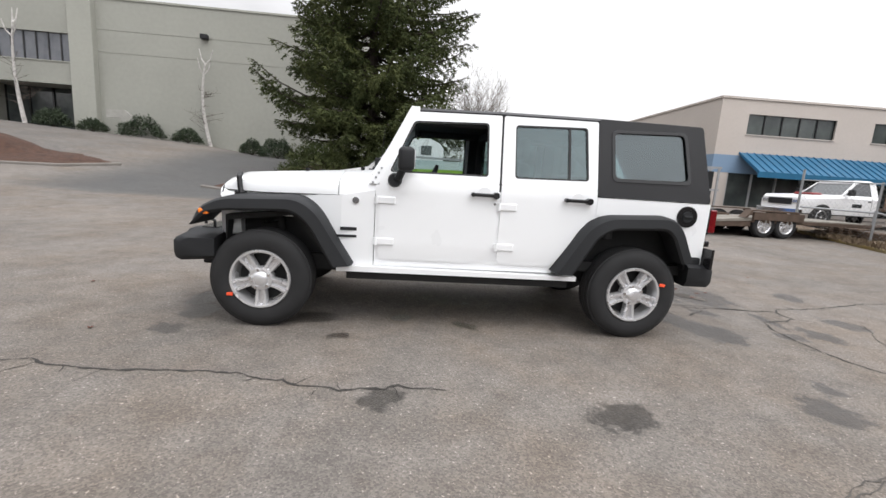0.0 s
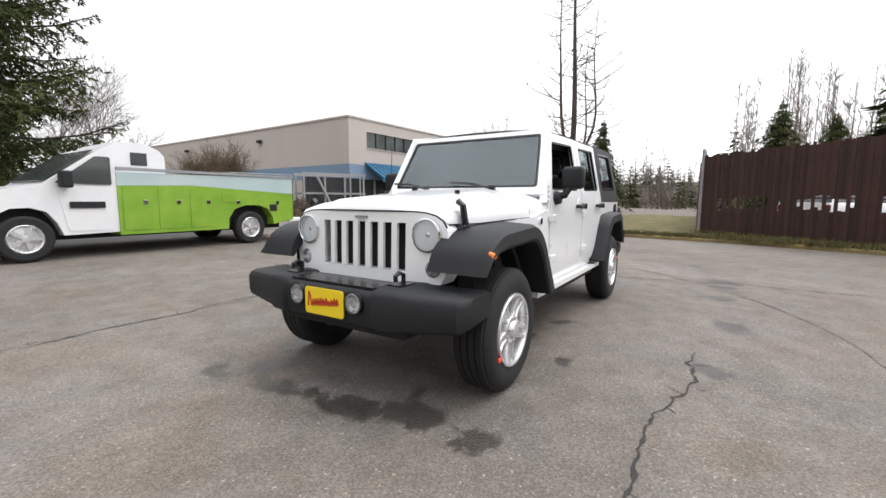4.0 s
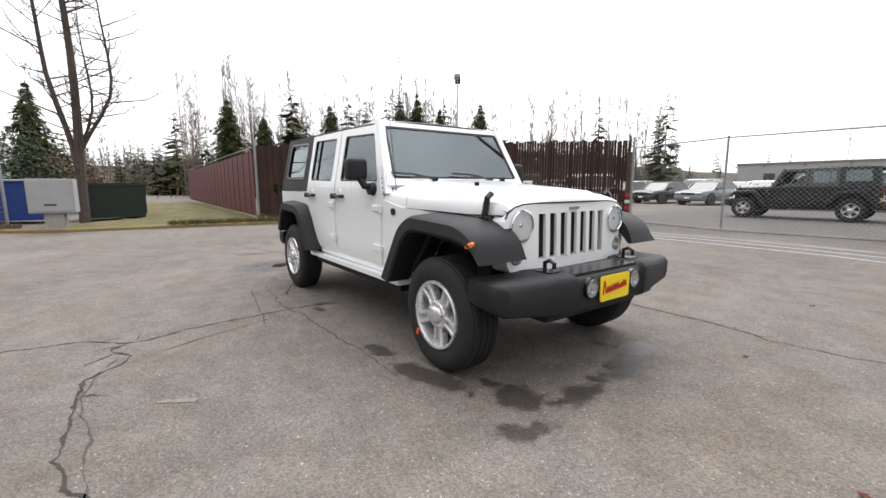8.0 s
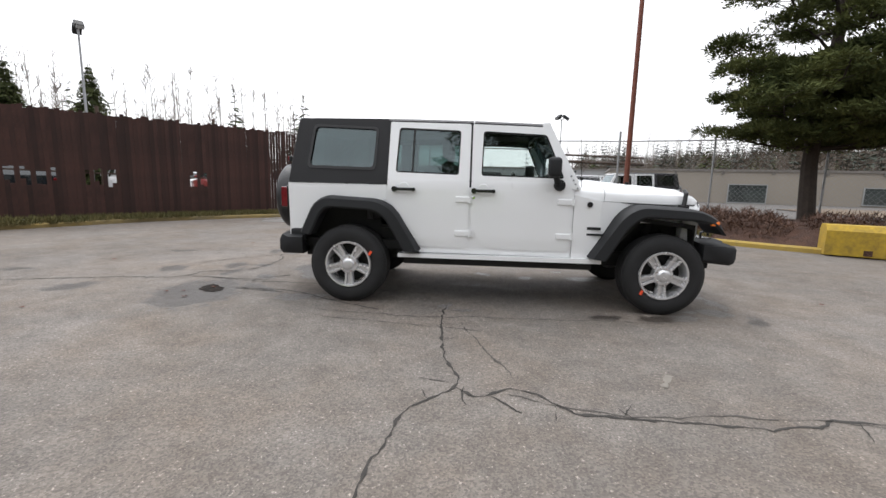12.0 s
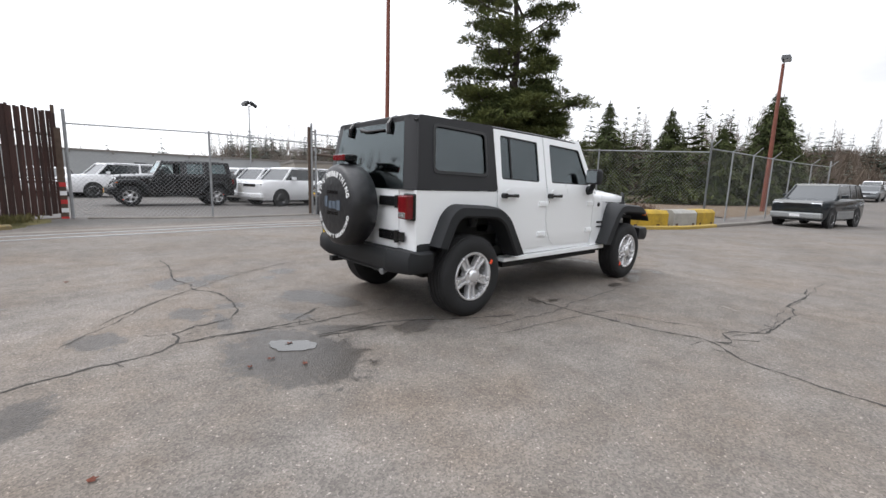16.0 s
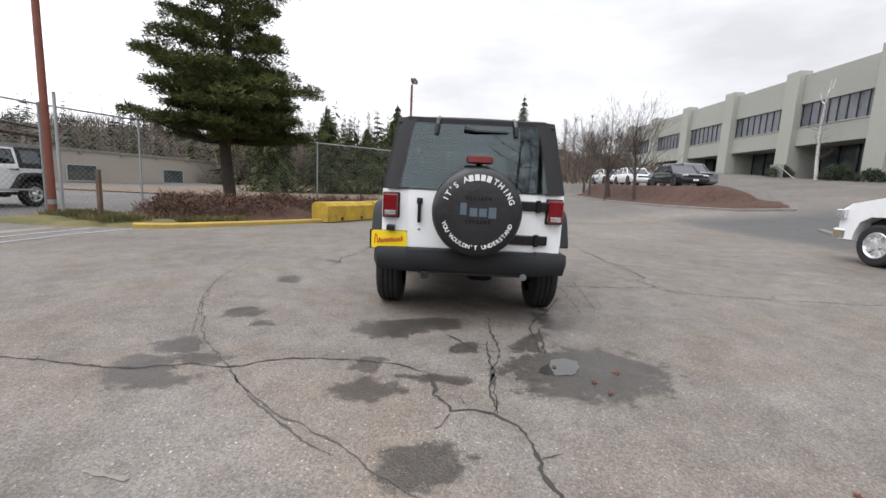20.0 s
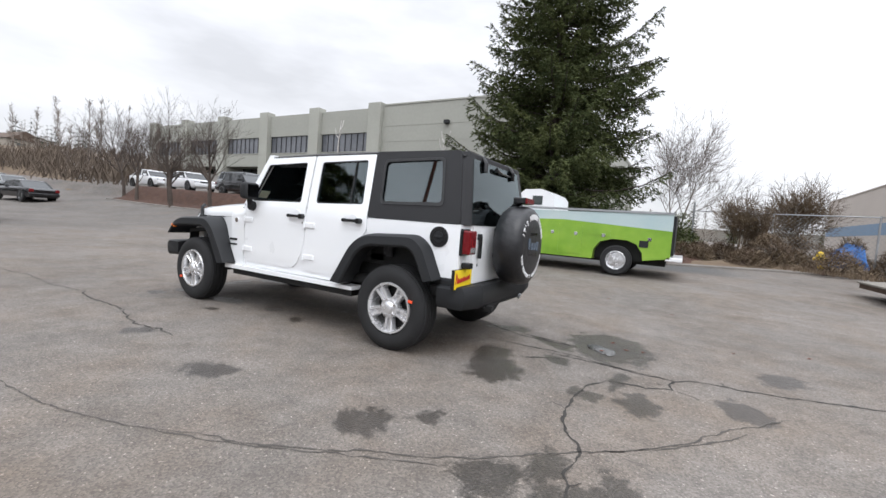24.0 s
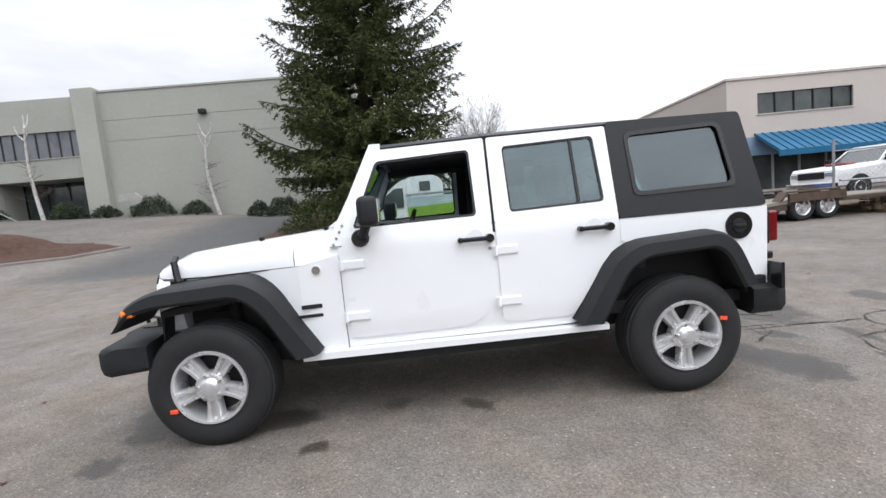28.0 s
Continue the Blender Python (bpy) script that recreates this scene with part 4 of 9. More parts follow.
        part("bonnet_seam", tube(bmesh.new(), [(-1.80, s * 0.604, 1.018), (-1.5, s * 0.640, 1.014), (-1.2, s * 0.680, 1.024), (-0.93, s * 0.738, 1.033)], 0.0045, 6), M_DARK, car, "dark gap under the bonnet's edge")
        part("hood_bumper", cy((-1.25, s * 0.33, 1.18), (-1.25, s * 0.33, 1.225), 0.018), M_GLOSSBLACK, hood)
    # ---- grille ----

    def gput(u, v, w):
        return (-1.80 - w - 0.025 * (1 - (u / 0.63) ** 2) - 0.05 * (1.06 - v) * 0.5, u, v)
    bm = bmesh.new()
    # plate cut into strips round the seven slots
    slots = [-0.309 + i * 0.103 for i in range(7)]
    z0, z1 = 0.738, 1.022
    edges = [-0.375] + [v for c in slots for v in (c - 0.0315, c + 0.0315)] + [0.375]
    for a, b in zip(edges[::2], edges[1::2]):
        prism(bm, rounded([(a, z1), (b, z1), (b, z0), (a, z0)], 0.006, 3), 0.014, 0.035, gput)
    prism(bm, [(-0.375, z1), (0.375, z1), (0.375, 1.085), (-0.375, 1.085)], -0.02, 0.035, gput)
    prism(bm, [(-0.375, 0.66), (0.375, 0.66), (0.375, z0), (-0.375, z0)], -0.02, 0.035, gput)
    for q in (-1, 1):
        side = [(0.375, 1.085), (0.47, 1.080), (0.54, 1.064), (0.588, 1.035), (0.618, 0.985), (0.627, 0.92), (0.625, 0.86), (0.616, 0.78), (0.602, 0.72), (0.578, 0.68), (0.535, 0.66), (0.375, 0.66)]
        prism(bm, [(q * u, v) for u, v in side], -0.11, 0.035, gput)
    grille = part("grille", bm, M_PAINT, car, word + " seven-slot grille", smooth=False)
    part("grille_mesh", loft(bmesh.new(), [[gput(u, v, w) for v, w in ((0.73, -0.062), (1.03, -0.062), (1.03, -0.045), (0.73, -0.045))] for u in [-0.37 + 0.0925 * k for k in range(9)]]), M_DARK, car)
    for q in (-1, 1):
        hm = Matrix.Translation((-1.850, q * 0.488, 0.957)) @ Matrix.Rotation(radians(90), 4, "Z")
        h = part("headlamp", lathe(bmesh.new(), [(0.098, -0.03), (0.098, 0.012), (0.090, 0.016), (0.086, 0.008), (0.084, -0.01)], 32, hm), M_CHROME, car, "round clear headlamp in a chrome ring", smooth=True)
        part("reflector", lathe(bmesh.new(), [(0.088, 0.002), (0.080, -0.010), (0.072, -0.006), (0.060, -0.018), (0.052, -0.014), (0.036, -0.022), (0.005, -0.022)], 32, hm), M_LAMP, h, smooth=True)
        part("bulb", lathe(bmesh.new(), [(0.020, -0.020), (0.020, -0.006), (0.012, 0.0), (0.002, 0.0)], 16, hm), M_CHROME, h, smooth=True)
        ln = part("lamp_glass", lathe(bmesh.new(), [(0.088, 0.006), (0.07, 0.014), (0.04, 0.02), (0.004, 0.022)], 32, hm), M_LENS, h, smooth=True)
        tm = Matrix.Translation((-1.842, q * 0.525, 0.765)) @ Matrix.Rotation(radians(90), 4, "Z")
        part("turn_lamp", lathe(bmesh.new(), [(0.047, -0.02), (0.047, 0.012), (0.040, 0.014), (0.02, 0.02), (0.004, 0.021)], 24, tm), M_LAMP, car, "small round clear turn lamp", smooth=True)
        part("turn_lamp_ring", lathe(bmesh.new(), [(0.052, -0.02), (0.052, 0.006), (0.046, 0.010), (0.046, -0.02)], 24, tm), M_GLOSSBLACK, car, smooth=True)
    # dark gap between the bonnet and the grille
    brow = [(-0.612, 1.000), (-0.588, 1.040), (-0.54, 1.068), (-0.47, 1.084), (-0.375, 1.089), (-0.19, 1.090), (0.0, 1.090)]
    brow += [(-u, v) for u, v in brow[-2::-1]]
    part("bonnet_gap", tube(bmesh.new(), [gput(u, v, 0.031) for u, v in brow], 0.0055, 6), M_DARK, car, "dark gap above the grille")
    # badge on the bonnet's lip
    part("badge", bx(-1.866, -1.858, -0.05, 0.05, 1.043, 1.058), M_STEEL, car, "small raised grey badge")
    # ---- front bumper ----
    def bump_ring(y, xf, xb, zb, zt):
        return [(xb, y, zb + 0.02), (xf + 0.05, y, zb), (xf + 0.012, y, zb + 0.02), (xf, y, zb + 0.06), (xf, y, zt - 0.04), (xf + 0.02, y, zt - 0.012), (xf + 0.06, y, zt), (xb, y, zt)]
    half = [(0.34, -2.165, -1.9, 0.45, 0.675), (0.36, -2.185, -1.9, 0.45, 0.69), (0.50, -2.165, -1.87, 0.45, 0.69), (0.52, -2.15, -1.85, 0.455, 0.68), (0.83, -2.10, -1.80, 0.49, 0.675), (0.865, -2.04, -1.80, 0.52, 0.665)]
    rings = [(-r[0], *r[1:]) for r in half[::-1]] + half
    bp = part("front_bumper", loft(bmesh.new(), [bump_ring(*r) for r in rings]), M_PLASTIC, car, "dark grey moulded front bumper", smooth=True)
    part("bumper_step", bx(-2.13, -1.95, -0.335, 0.335, 0.675, 0.684), M_GLOSSBLACK, bp)
    part("air_dam", bx(-2.06, -1.9, -0.48, 0.48, 0.39, 0.46, bev=0.02), M_PLASTIC, car)
    for q in (-1, 1):
        part("tow_hook", tube(bmesh.new(), [(-1.98, q * 0.42, 0.68), (-1.98, q * 0.42, 0.745), (-2.02, q * 0.42, 0.76), (-2.05, q * 0.42, 0.745), (-2.05, q * 0.42, 0.715)], 0.013), M_GLOSSBLACK, bp, "black tow hook")
        part("hook_plate", bx(-2.06, -1.94, q * 0.42 - 0.05, q * 0.42 + 0.05, 0.688, 0.697), M_GLOSSBLACK, bp)
        fm = Matrix.Translation((-2.178, q * 0.228, 0.597)) @ Matrix.Rotation(radians(90), 4, "Z")
        f = part("fog_lamp", lathe(bmesh.new(), [(0.056, -0.03), (0.056, 0.006), (0.048, 0.008), (0.045, -0.004), (0.03, -0.012), (0.004, -0.012)], 24, fm), M_LAMP, bp, "round fog lamp", smooth=True)
        part("lamp_glass", lathe(bmesh.new(), [(0.047, 0.004), (0.03, 0.010), (0.004, 0.012)], 24, fm), M_LENS, f, smooth=True)
        part("lamp_bezel", lathe(bmesh.new(), [(0.066, -0.02), (0.066, 0.006), (0.057, 0.010), (0.057, -0.02)], 24, fm), M_GLOSSBLACK, f, smooth=True)
    rnd = random.Random(5)

    def dealer_plate(x, y, z, s, name):
        """A yellow advertising plate facing s along x, with strokes in place of its name."""
        pl = part(name, prism(bmesh.new(), rounded([(-0.155, 0.078), (0.155, 0.078), (0.155, -0.078), (-0.155, -0.078)], 0.02, 4), 0, 0.006, lambda u, v, w: (x + s * w, y + u, z + v)), M_YELLOW, car, "yellow dealer plate with red script strokes")
        word, line = -0.128, []
        for i in range(11):
            h = 0.085 if i == 0 else rnd.uniform(0.030, 0.048)
            w = 0.034 if i == 0 else 0.0195
            line += [(word, -0.022), (word + w * 0.25, -0.022 + h), (word + w * 0.55, -0.022 + h * 0.75), (word + w * 0.8, -0.018)]
            word += w * 1.1
        bm = tube(bmesh.new(), [(x + s * 0.007, y + s * u, z + v + 0.10 * u) for u, v in line], 0.0042, 5)
        part("script_stroke", bm, M_REDINK, pl)
        return pl
    dealer_plate(-2.180, -0.005, 0.575, -1, "front_plate")
    # ---- flares and front side markers ----
    for s in (-1, 1):
        flare(car, s, curve_pts([(-1.955, 0.77), (-1.90, 0.90), (-1.74, 0.985), (-1.20, 1.01), (-1.06, 0.92), (-0.80, 0.515)], 0.09),
              curve_pts([(-1.93, 0.77), (-1.85, 0.855), (-1.72, 0.885), (-1.23, 0.905), (-1.11, 0.80), (-0.94, 0.50)], 0.09))
        flare(car, s, curve_pts([(0.79, 0.53), (1.02, 0.91), (1.17, 1.0), (1.70, 1.025), (1.81, 0.945), (1.93, 0.68)], 0.09),
              curve_pts([(0.93, 0.52), (1.11, 0.83), (1.22, 0.90), (1.655, 0.92), (1.72, 0.87), (1.825, 0.655)], 0.09))
        part("side_marker", bx(-1.888, -1.815, min(s * 0.870, s * 0.914), max(s * 0.870, s * 0.914), 0.848, 0.893, bev=0.014), M_AMBER, car, "amber side marker lamp")
        part("inner_liner", prism(bmesh.new(), [(-1.76, 0.62), (-1.76, 0.84), (-1.25, 0.895), (-1.0, 0.60), (-1.02, 0.56), (-1.27, 0.86), (-1.74, 0.80)], 0.64, 0.75, lambda u, v, w: (u, s * w, v)), M_DARK, car)
        part("fender_emblem", cy((-0.79, s * 0.755, 1.005), (-0.79, s * 0.782, 1.005), 0.026, n=16), M_CHROME if s < 0 else M_GLOSSBLACK, car, "round fender emblem")
        # lettering on the fender becomes bars
        bm = bar_word(-0.90, 0.770, -0.755, 0.796)
        bmesh.ops.transform(bm, matrix=Matrix.Translation((0, s * 0.7725 - 0.0015, 0)) @ Matrix.Rotation(-s * 0.078, 4, "Z") @ Matrix.Translation((0, s * -0.063, 0)), verts=bm.verts)
        part("fender_badge", bm, M_PLASTIC, car, "dark badge bars")
        bm = bar_word(-0.93, 0.716, -0.72, 0.736)
        bmesh.ops.transform(bm, matrix=Matrix.Translation((0, s * 0.7725 - 0.0015, 0)) @ Matrix.Rotation(-s * 0.078, 4, "Z") @ Matrix.Translation((0, s * -0.063, 0)), verts=bm.verts)
        part("fender_badge", bm, M_PLASTIC, car, "dark badge bars")
    # ---- doors ----
    for s in (-1, 1):
        low1 = [(-0.618, 1.19), (0.312, 1.19), (0.312, 0.86), (0.285, 0.74), (0.215, 0.62), (0.15, 0.575), (0.05, 0.56), (-0.58, 0.56), (-0.612, 0.60)]
        low2 = [(0.330, 1.19), (1.108, 1.19), (1.108, 1.02), (1.06, 0.955), (0.99, 0.865), (0.80, 0.575), (0.76, 0.56), (0.37, 0.56), (0.335, 0.60)]
        for nm, low, frame_o, win, hx in (
            ("front_door", low1, [(-0.618, 1.19), (0.312, 1.19), (0.312, 1.725), (-0.355, 1.705)], [(-0.545, 1.235), (0.222, 1.245), (0.212, 1.66), (-0.372, 1.635)], 0.20),
            ("rear_door", low2, [(0.330, 1.19), (1.108, 1.19), (1.095, 1.735), (0.330, 1.725)], [(0.432, 1.247), (1.035, 1.262), (1.010, 1.682), (0.422, 1.662)], 0.95),
        ):
            d = part(nm, side_prism(low, -0.03, 0.006, s), M_PAINT, car, word + " side door", smooth=True)
            part("door_frame", frame_ring(bmesh.new(), rounded(frame_o, 0.015, 5), rounded(win, 0.03, 5), -0.03, 0.004, sideput(s)), M_PAINT, d)
            part("window_seal", frame_ring(bmesh.new(), rounded(win, 0.03, 5), rounded([(u + (0.012 if i in (0, 3) else -0.012), v + (0.014 if i < 2 else -0.012)) for i, (u, v) in enumerate(win)], 0.024, 5), -0.022, -0.004, sideput(s)), M_GLOSSBLACK, d)
            if not (nm == "front_door" and s < 0):
                g = part("window_glass", prism(bmesh.new(), rounded(win, 0.03, 5), -0.018, -0.014, sideput(s)), M_GLASS if nm == "front_door" else M_TINT, d, "tinted side window" if nm == "rear_door" else "clear side window")
            if nm == "rear_door":
                part("window_divider", prism(bmesh.new(), [(0.868, 1.255), (0.885, 1.255), (0.872, 1.68), (0.856, 1.68)], -0.02, -0.002, sideput(s)), M_GLOSSBLACK, d)
            # handle
            hz = 1.105
            h = part("door_handle", bx(hx - 0.10, hx + 0.075, min(s * 0.812, s * 0.834), max(s * 0.812, s * 0.834), hz - 0.014, hz + 0.014, bev=0.008), M_GLOSSBLACK, d, "black grab handle")
            part("handle_button", cy((hx + 0.085, s * 0.788, hz), (hx + 0.085, s * 0.838, hz), 0.026, n=16), M_GLOSSBLACK, d)
            part("handle_pivot", cy((hx - 0.095, s * 0.788, hz), (hx - 0.095, s * 0.832, hz), 0.017, n=12), M_GLOSSBLACK, d)
            part("handle_cup", cy((hx, s * 0.785, hz + 0.012), (hx, s * 0.7925, hz + 0.012), 0.055, 0.050, n=20), M_PAINT, d)
            if nm == "front_door":
                part("key_lock", cy((hx + 0.085, s * 0.788, hz - 0.065), (hx + 0.085, s * 0.796, hz - 0.065), 0.011, n=10), M_CHROME, d)
            # hinges
            x0 = low[0][0]
            for hz2 in (1.02, 0.70):
                hg = part("hinge", bx(x0 - 0.03, x0 + 0.13, min(s * 0.785, s * 0.803), max(s * 0.785, s * 0.803), hz2 - 0.028, hz2 + 0.028, bev=0.008), M_PAINT, d)
                part("hinge_pin", cy((x0 - 0.012, s * 0.803, hz2 - 0.03), (x0 - 0.012, s * 0.803, hz2 + 0.03), 0.011, n=8), M_PAINT, d)
        # mirror
        mm = part("door_mirror", bx(-0.48, -0.36, min(s * 0.815, s * 0.985), max(s * 0.815, s * 0.985), 1.245, 1.42, bev=0.035, seg=3), M_PLASTIC, car, "black door mirror", smooth=True)
        part("mirror_arm", tube(bmesh.new(), [(-0.50, s * 0.79, 1.185), (-0.47, s * 0.85, 1.20), (-0.44, s * 0.88, 1.27)], 0.03), M_PLASTIC, mm)
        part("mirror_base", cy((-0.50, s * 0.785, 1.175), (-0.50, s * 0.83, 1.175), 0.055, 0.045, n=16), M_PLASTIC, mm)
        part("mirror_glass", bx(-0.362, -0.356, min(s * 0.835, s * 0.965), max(s * 0.835, s * 0.965), 1.265, 1.40), M_CHROME, mm)
        # A pillar and screws beside the windscreen
        part("windscreen_pillar", prism(bmesh.new(), [(-0.70, 1.14), (-0.625, 1.14), (-0.335, 1.71), (-0.335, 1.745), (-0.40, 1.745)], -0.055, 0.0, sideput(s)), M_PAINT, car, word + " windscreen pillar")
        for k in range(4):
            t = k / 3
            xx, zz = -0.665 + 0.06 * t, 1.15 + 0.11 * t
            part("torx_bolt", cy((xx, s * (ysoft(zz)), zz), (xx, s * (ysoft(zz) + 0.004), zz), 0.009, n=8), M_STEEL, car)
        # B pillar behind the door gap
        part("pillar", prism(bmesh.new(), [(0.25, 1.12), (0.40, 1.12), (0.40, 1.73), (0.25, 1.73)], -0.06, -0.02, sideput(s)), M_PLASTIC, car)
    # ---- windscreen ----
    def wput(u, v, w):
        """Across u, up v (0 at the cowl, 1 at the roof), out w."""
        x, z = -0.685 + 0.30 * v, 1.205 + 0.53 * v
        return (x - w * 0.87, u * (0.755 - 0.085 * v), z + w * 0.49)
    wo = rounded([(-1, 0), (1, 0), (1, 1.02), (-1, 1.02)], 0.02, 5)
    wi = rounded([(-0.925, 0.10), (0.925, 0.10), (0.925, 0.93), (-0.925, 0.93)], 0.05, 5)
    ws = part("windscreen_frame", frame_ring(bmesh.new(), wo, wi, -0.05, 0.0, wput), M_PAINT, car, word + " folding windscreen frame")
    part("windscreen_seal", frame_ring(bmesh.new(), wi, rounded([(-0.895, 0.135), (0.895, 0.135), (0.895, 0.90), (-0.895, 0.90)], 0.05, 5), -0.012, -0.001, wput), M_GLOSSBLACK, ws)
    part("windscreen_glass", prism(bmesh.new(), wi, -0.012, -0.008, wput), M_WINDSCREEN, ws, "clear windscreen")
    part("paper_label", prism(bmesh.new(), [(-0.86, 0.15), (-0.70, 0.15), (-0.70, 0.30), (-0.86, 0.30)], -0.0155, -0.0135, wput), M_LABEL, ws, "pale yellow window sticker")
    for u0, u1 in ((0.95, 0.42), (0.12, -0.42)):
        wp = part("wiper", tube(bmesh.new(), [wput(u0, 0.17, 0.02), wput((u0 + u1) / 2, 0.14, 0.03), wput(u1, 0.06, 0.03)], 0.010, 6), M_GLOSSBLACK, ws, "black wiper arm")
        part("wiper_foot", cy(wput(u1, 0.06, -0.02), wput(u1, 0.06, 0.05), 0.02), M_GLOSSBLACK, ws)
    for u in (-0.5, 0.5):
        part("windscreen_stop", bx(-0.80, -0.77, u * 0.75 - 0.02, u * 0.75 + 0.02, 1.215, 1.262), M_GLOSSBLACK, car)
    part("rear_view_mirror", bx(-0.34, -0.31, -0.11, 0.11, 1.56, 1.62, bev=0.012), M_GLOSSBLACK, car)
    part("aerial", cy((-0.72, 0.70, 1.15), (-0.67, 0.72, 1.72), 0.0032, 0.002, n=6), M_GLOSSBLACK, car, "thin black whip aerial")
    # ---- hardtop ----
    def roof_ring(x, zr, drop=0.0):
        """A cross-section of the roof."""
        pts = []
        for k in range(15):
            u = -1 + 2 * k / 14
            hw = 0.672
            z = zr - 0.018 * abs(u) ** 2 - 0.026 * max(0.0, abs(u) - 0.86) / 0.14
            pts.append((x, u * hw, z))
        return [(x, -0.662, 1.715)] + pts + [(x, 0.662, 1.715)]
    part("roof_panel", loft(bmesh.new(), [roof_ring(-0.385, 1.748), roof_ring(-0.34, 1.762), roof_ring(0.30, 1.782)]), M_HARDTOP, car, "black removable front roof panel", smooth=True)
    part("roof_panel", loft(bmesh.new(), [roof_ring(0.306, 1.782), roof_ring(1.09, 1.792), roof_ring(1.85, 1.790), roof_ring(1.97, 1.778), roof_ring(2.01, 1.755)]), M_HARDTOP, car, "black hardtop roof", smooth=True)
    part("roof_liner", bx(-0.36, 1.95, -0.62, 0.62, 1.69, 1.712), M_SEAT, car)
    for q in (-1, 1):
        part("roof_rib", bx(0.45, 1.75, q * 0.32 - 0.02, q * 0.32 + 0.02, 1.780, 1.800, bev=0.004), M_HARDTOP, car)
        # quarter with its window
        o = rounded([(1.112, 1.146), (2.072, 1.146), (1.985, 1.76), (1.100, 1.76)], 0.03, 5)
        i = rounded([(1.235, 1.285), (1.885, 1.295), (1.835, 1.695), (1.215, 1.675)], 0.05, 5)
        qd = part("hardtop_side", frame_ring(bmesh.new(), o, i, -0.035, 0.006, sideput(q)), M_HARDTOP, car, "black hardtop side with fixed window")
        part("window_seal", frame_ring(bmesh.new(), rounded([(1.225, 1.275), (1.897, 1.285), (1.845, 1.705), (1.205, 1.685)], 0.05, 5), rounded([(1.250, 1.302), (1.870, 1.312), (1.820, 1.680), (1.230, 1.660)], 0.045, 5), 0.0, 0.011, sideput(q)), M_GLOSSBLACK, qd)
        part("window_glass", prism(bmesh.new(), i, -0.012, -0.008, sideput(q)), M_TINT, qd, "tinted quarter window")
        # rear corner posts of the hardtop
        def post(z, q=q):
            x = 2.072 - (z - 1.146) * 0.142
            y = ysoft(z)
            return [(x - 0.08, q * (y - 0.002), z), (x - 0.012, q * (y - 0.004), z), (x + 0.028, q * (y - 0.05), z), (x + 0.034, q * (y - 0.16), z), (x - 0.02, q * (y - 0.16), z), (x - 0.08, q * (y - 0.06), z)]
        part("hardtop_post", loft(bmesh.new(), [post(1.146), post(1.45), post(1.70), post(1.755)]), M_HARDTOP, car, smooth=True)
    # liftgate glass
    def lput(u, v, w):
        z = 1.155 + v * 0.555
        return (2.085 - (z - 1.146) * 0.142 + w, u * (ysoft(z) - 0.145), z)
    part("rear_header", bx(1.94, 2.02, -0.60, 0.60, 1.70, 1.765, bev=0.012), M_HARDTOP, car)
    lg = part("liftgate_glass", prism(bmesh.new(), rounded([(-1, 0), (1, 0), (1, 1), (-1, 1)], 0.02, 4), 0.018, 0.024, lput), M_REARGLASS, car, "tinted rear window")
    part("glass_border", frame_ring(bmesh.new(), rounded([(-1.01, -0.02), (1.01, -0.02), (1.01, 1.01), (-1.01, 1.01)], 0.02, 5), rounded([(-0.955, 0.05), (0.955, 0.05), (0.955, 0.93), (-0.955, 0.93)], 0.05, 5), 0.002, 0.016, lput), M_GLOSSBLACK, lg)
    for u in (-0.62, 0.62):
        part("liftgate_hinge", tube(bmesh.new(), [lput(u, 1.10, -0.04), lput(u, 1.06, 0.02), lput(u, 0.98, 0.045), lput(u, 0.84, 0.04)], 0.022), M_GLOSSBLACK, lg, "black glass hinge")
    part("rear_wiper", tube(bmesh.new(), [lput(-0.2, 0.93, 0.05), lput(0.0, 0.90, 0.05), lput(0.5, 0.90, 0.04)], [0.022, 0.014, 0.008]), M_GLOSSBLACK, lg)
    # ---- tail ----
    part("tail_panel", bx(2.03, 2.078, -0.782, 0.782, 0.62, 1.143, bev=0.012), M_PAINT, car, word + " tail panel")
    tg = part("tailgate", bx(2.075, 2.092, -0.565, 0.555, 0.64, 1.14, bev=0.006), M_PAINT, car, word + " side-hinged tailgate")
    part("tailgate_handle", bx(2.10, 2.13, -0.475, -0.445, 0.86, 1.06, bev=0.008), M_GLOSSBLACK, tg, "black tailgate handle")
    part("handle_boss", bx(2.09, 2.122, -0.485, -0.435, 1.02, 1.075, bev=0.008), M_GLOSSBLACK, tg)
    part("handle_cup", cy((2.088, -0.45, 0.97), (2.094, -0.45, 0.97), 0.06, n=20), M_PAINT, tg)
    part("key_lock", cy((2.09, -0.46, 0.80), (2.098, -0.46, 0.80), 0.013, n=10), M_CHROME, tg)
    for z0_ in (1.00, 0.705):
        hg = part("tailgate_hinge", bx(2.092, 2.115, 0.28, 0.66, z0_, z0_ + 0.085, bev=0.01), M_GLOSSBLACK, tg, "black tailgate hinge strap")
        part("hinge_knuckle", cy((2.112, 0.56, z0_ - 0.01), (2.112, 0.56, z0_ + 0.095), 0.022), M_GLOSSBLACK, tg)
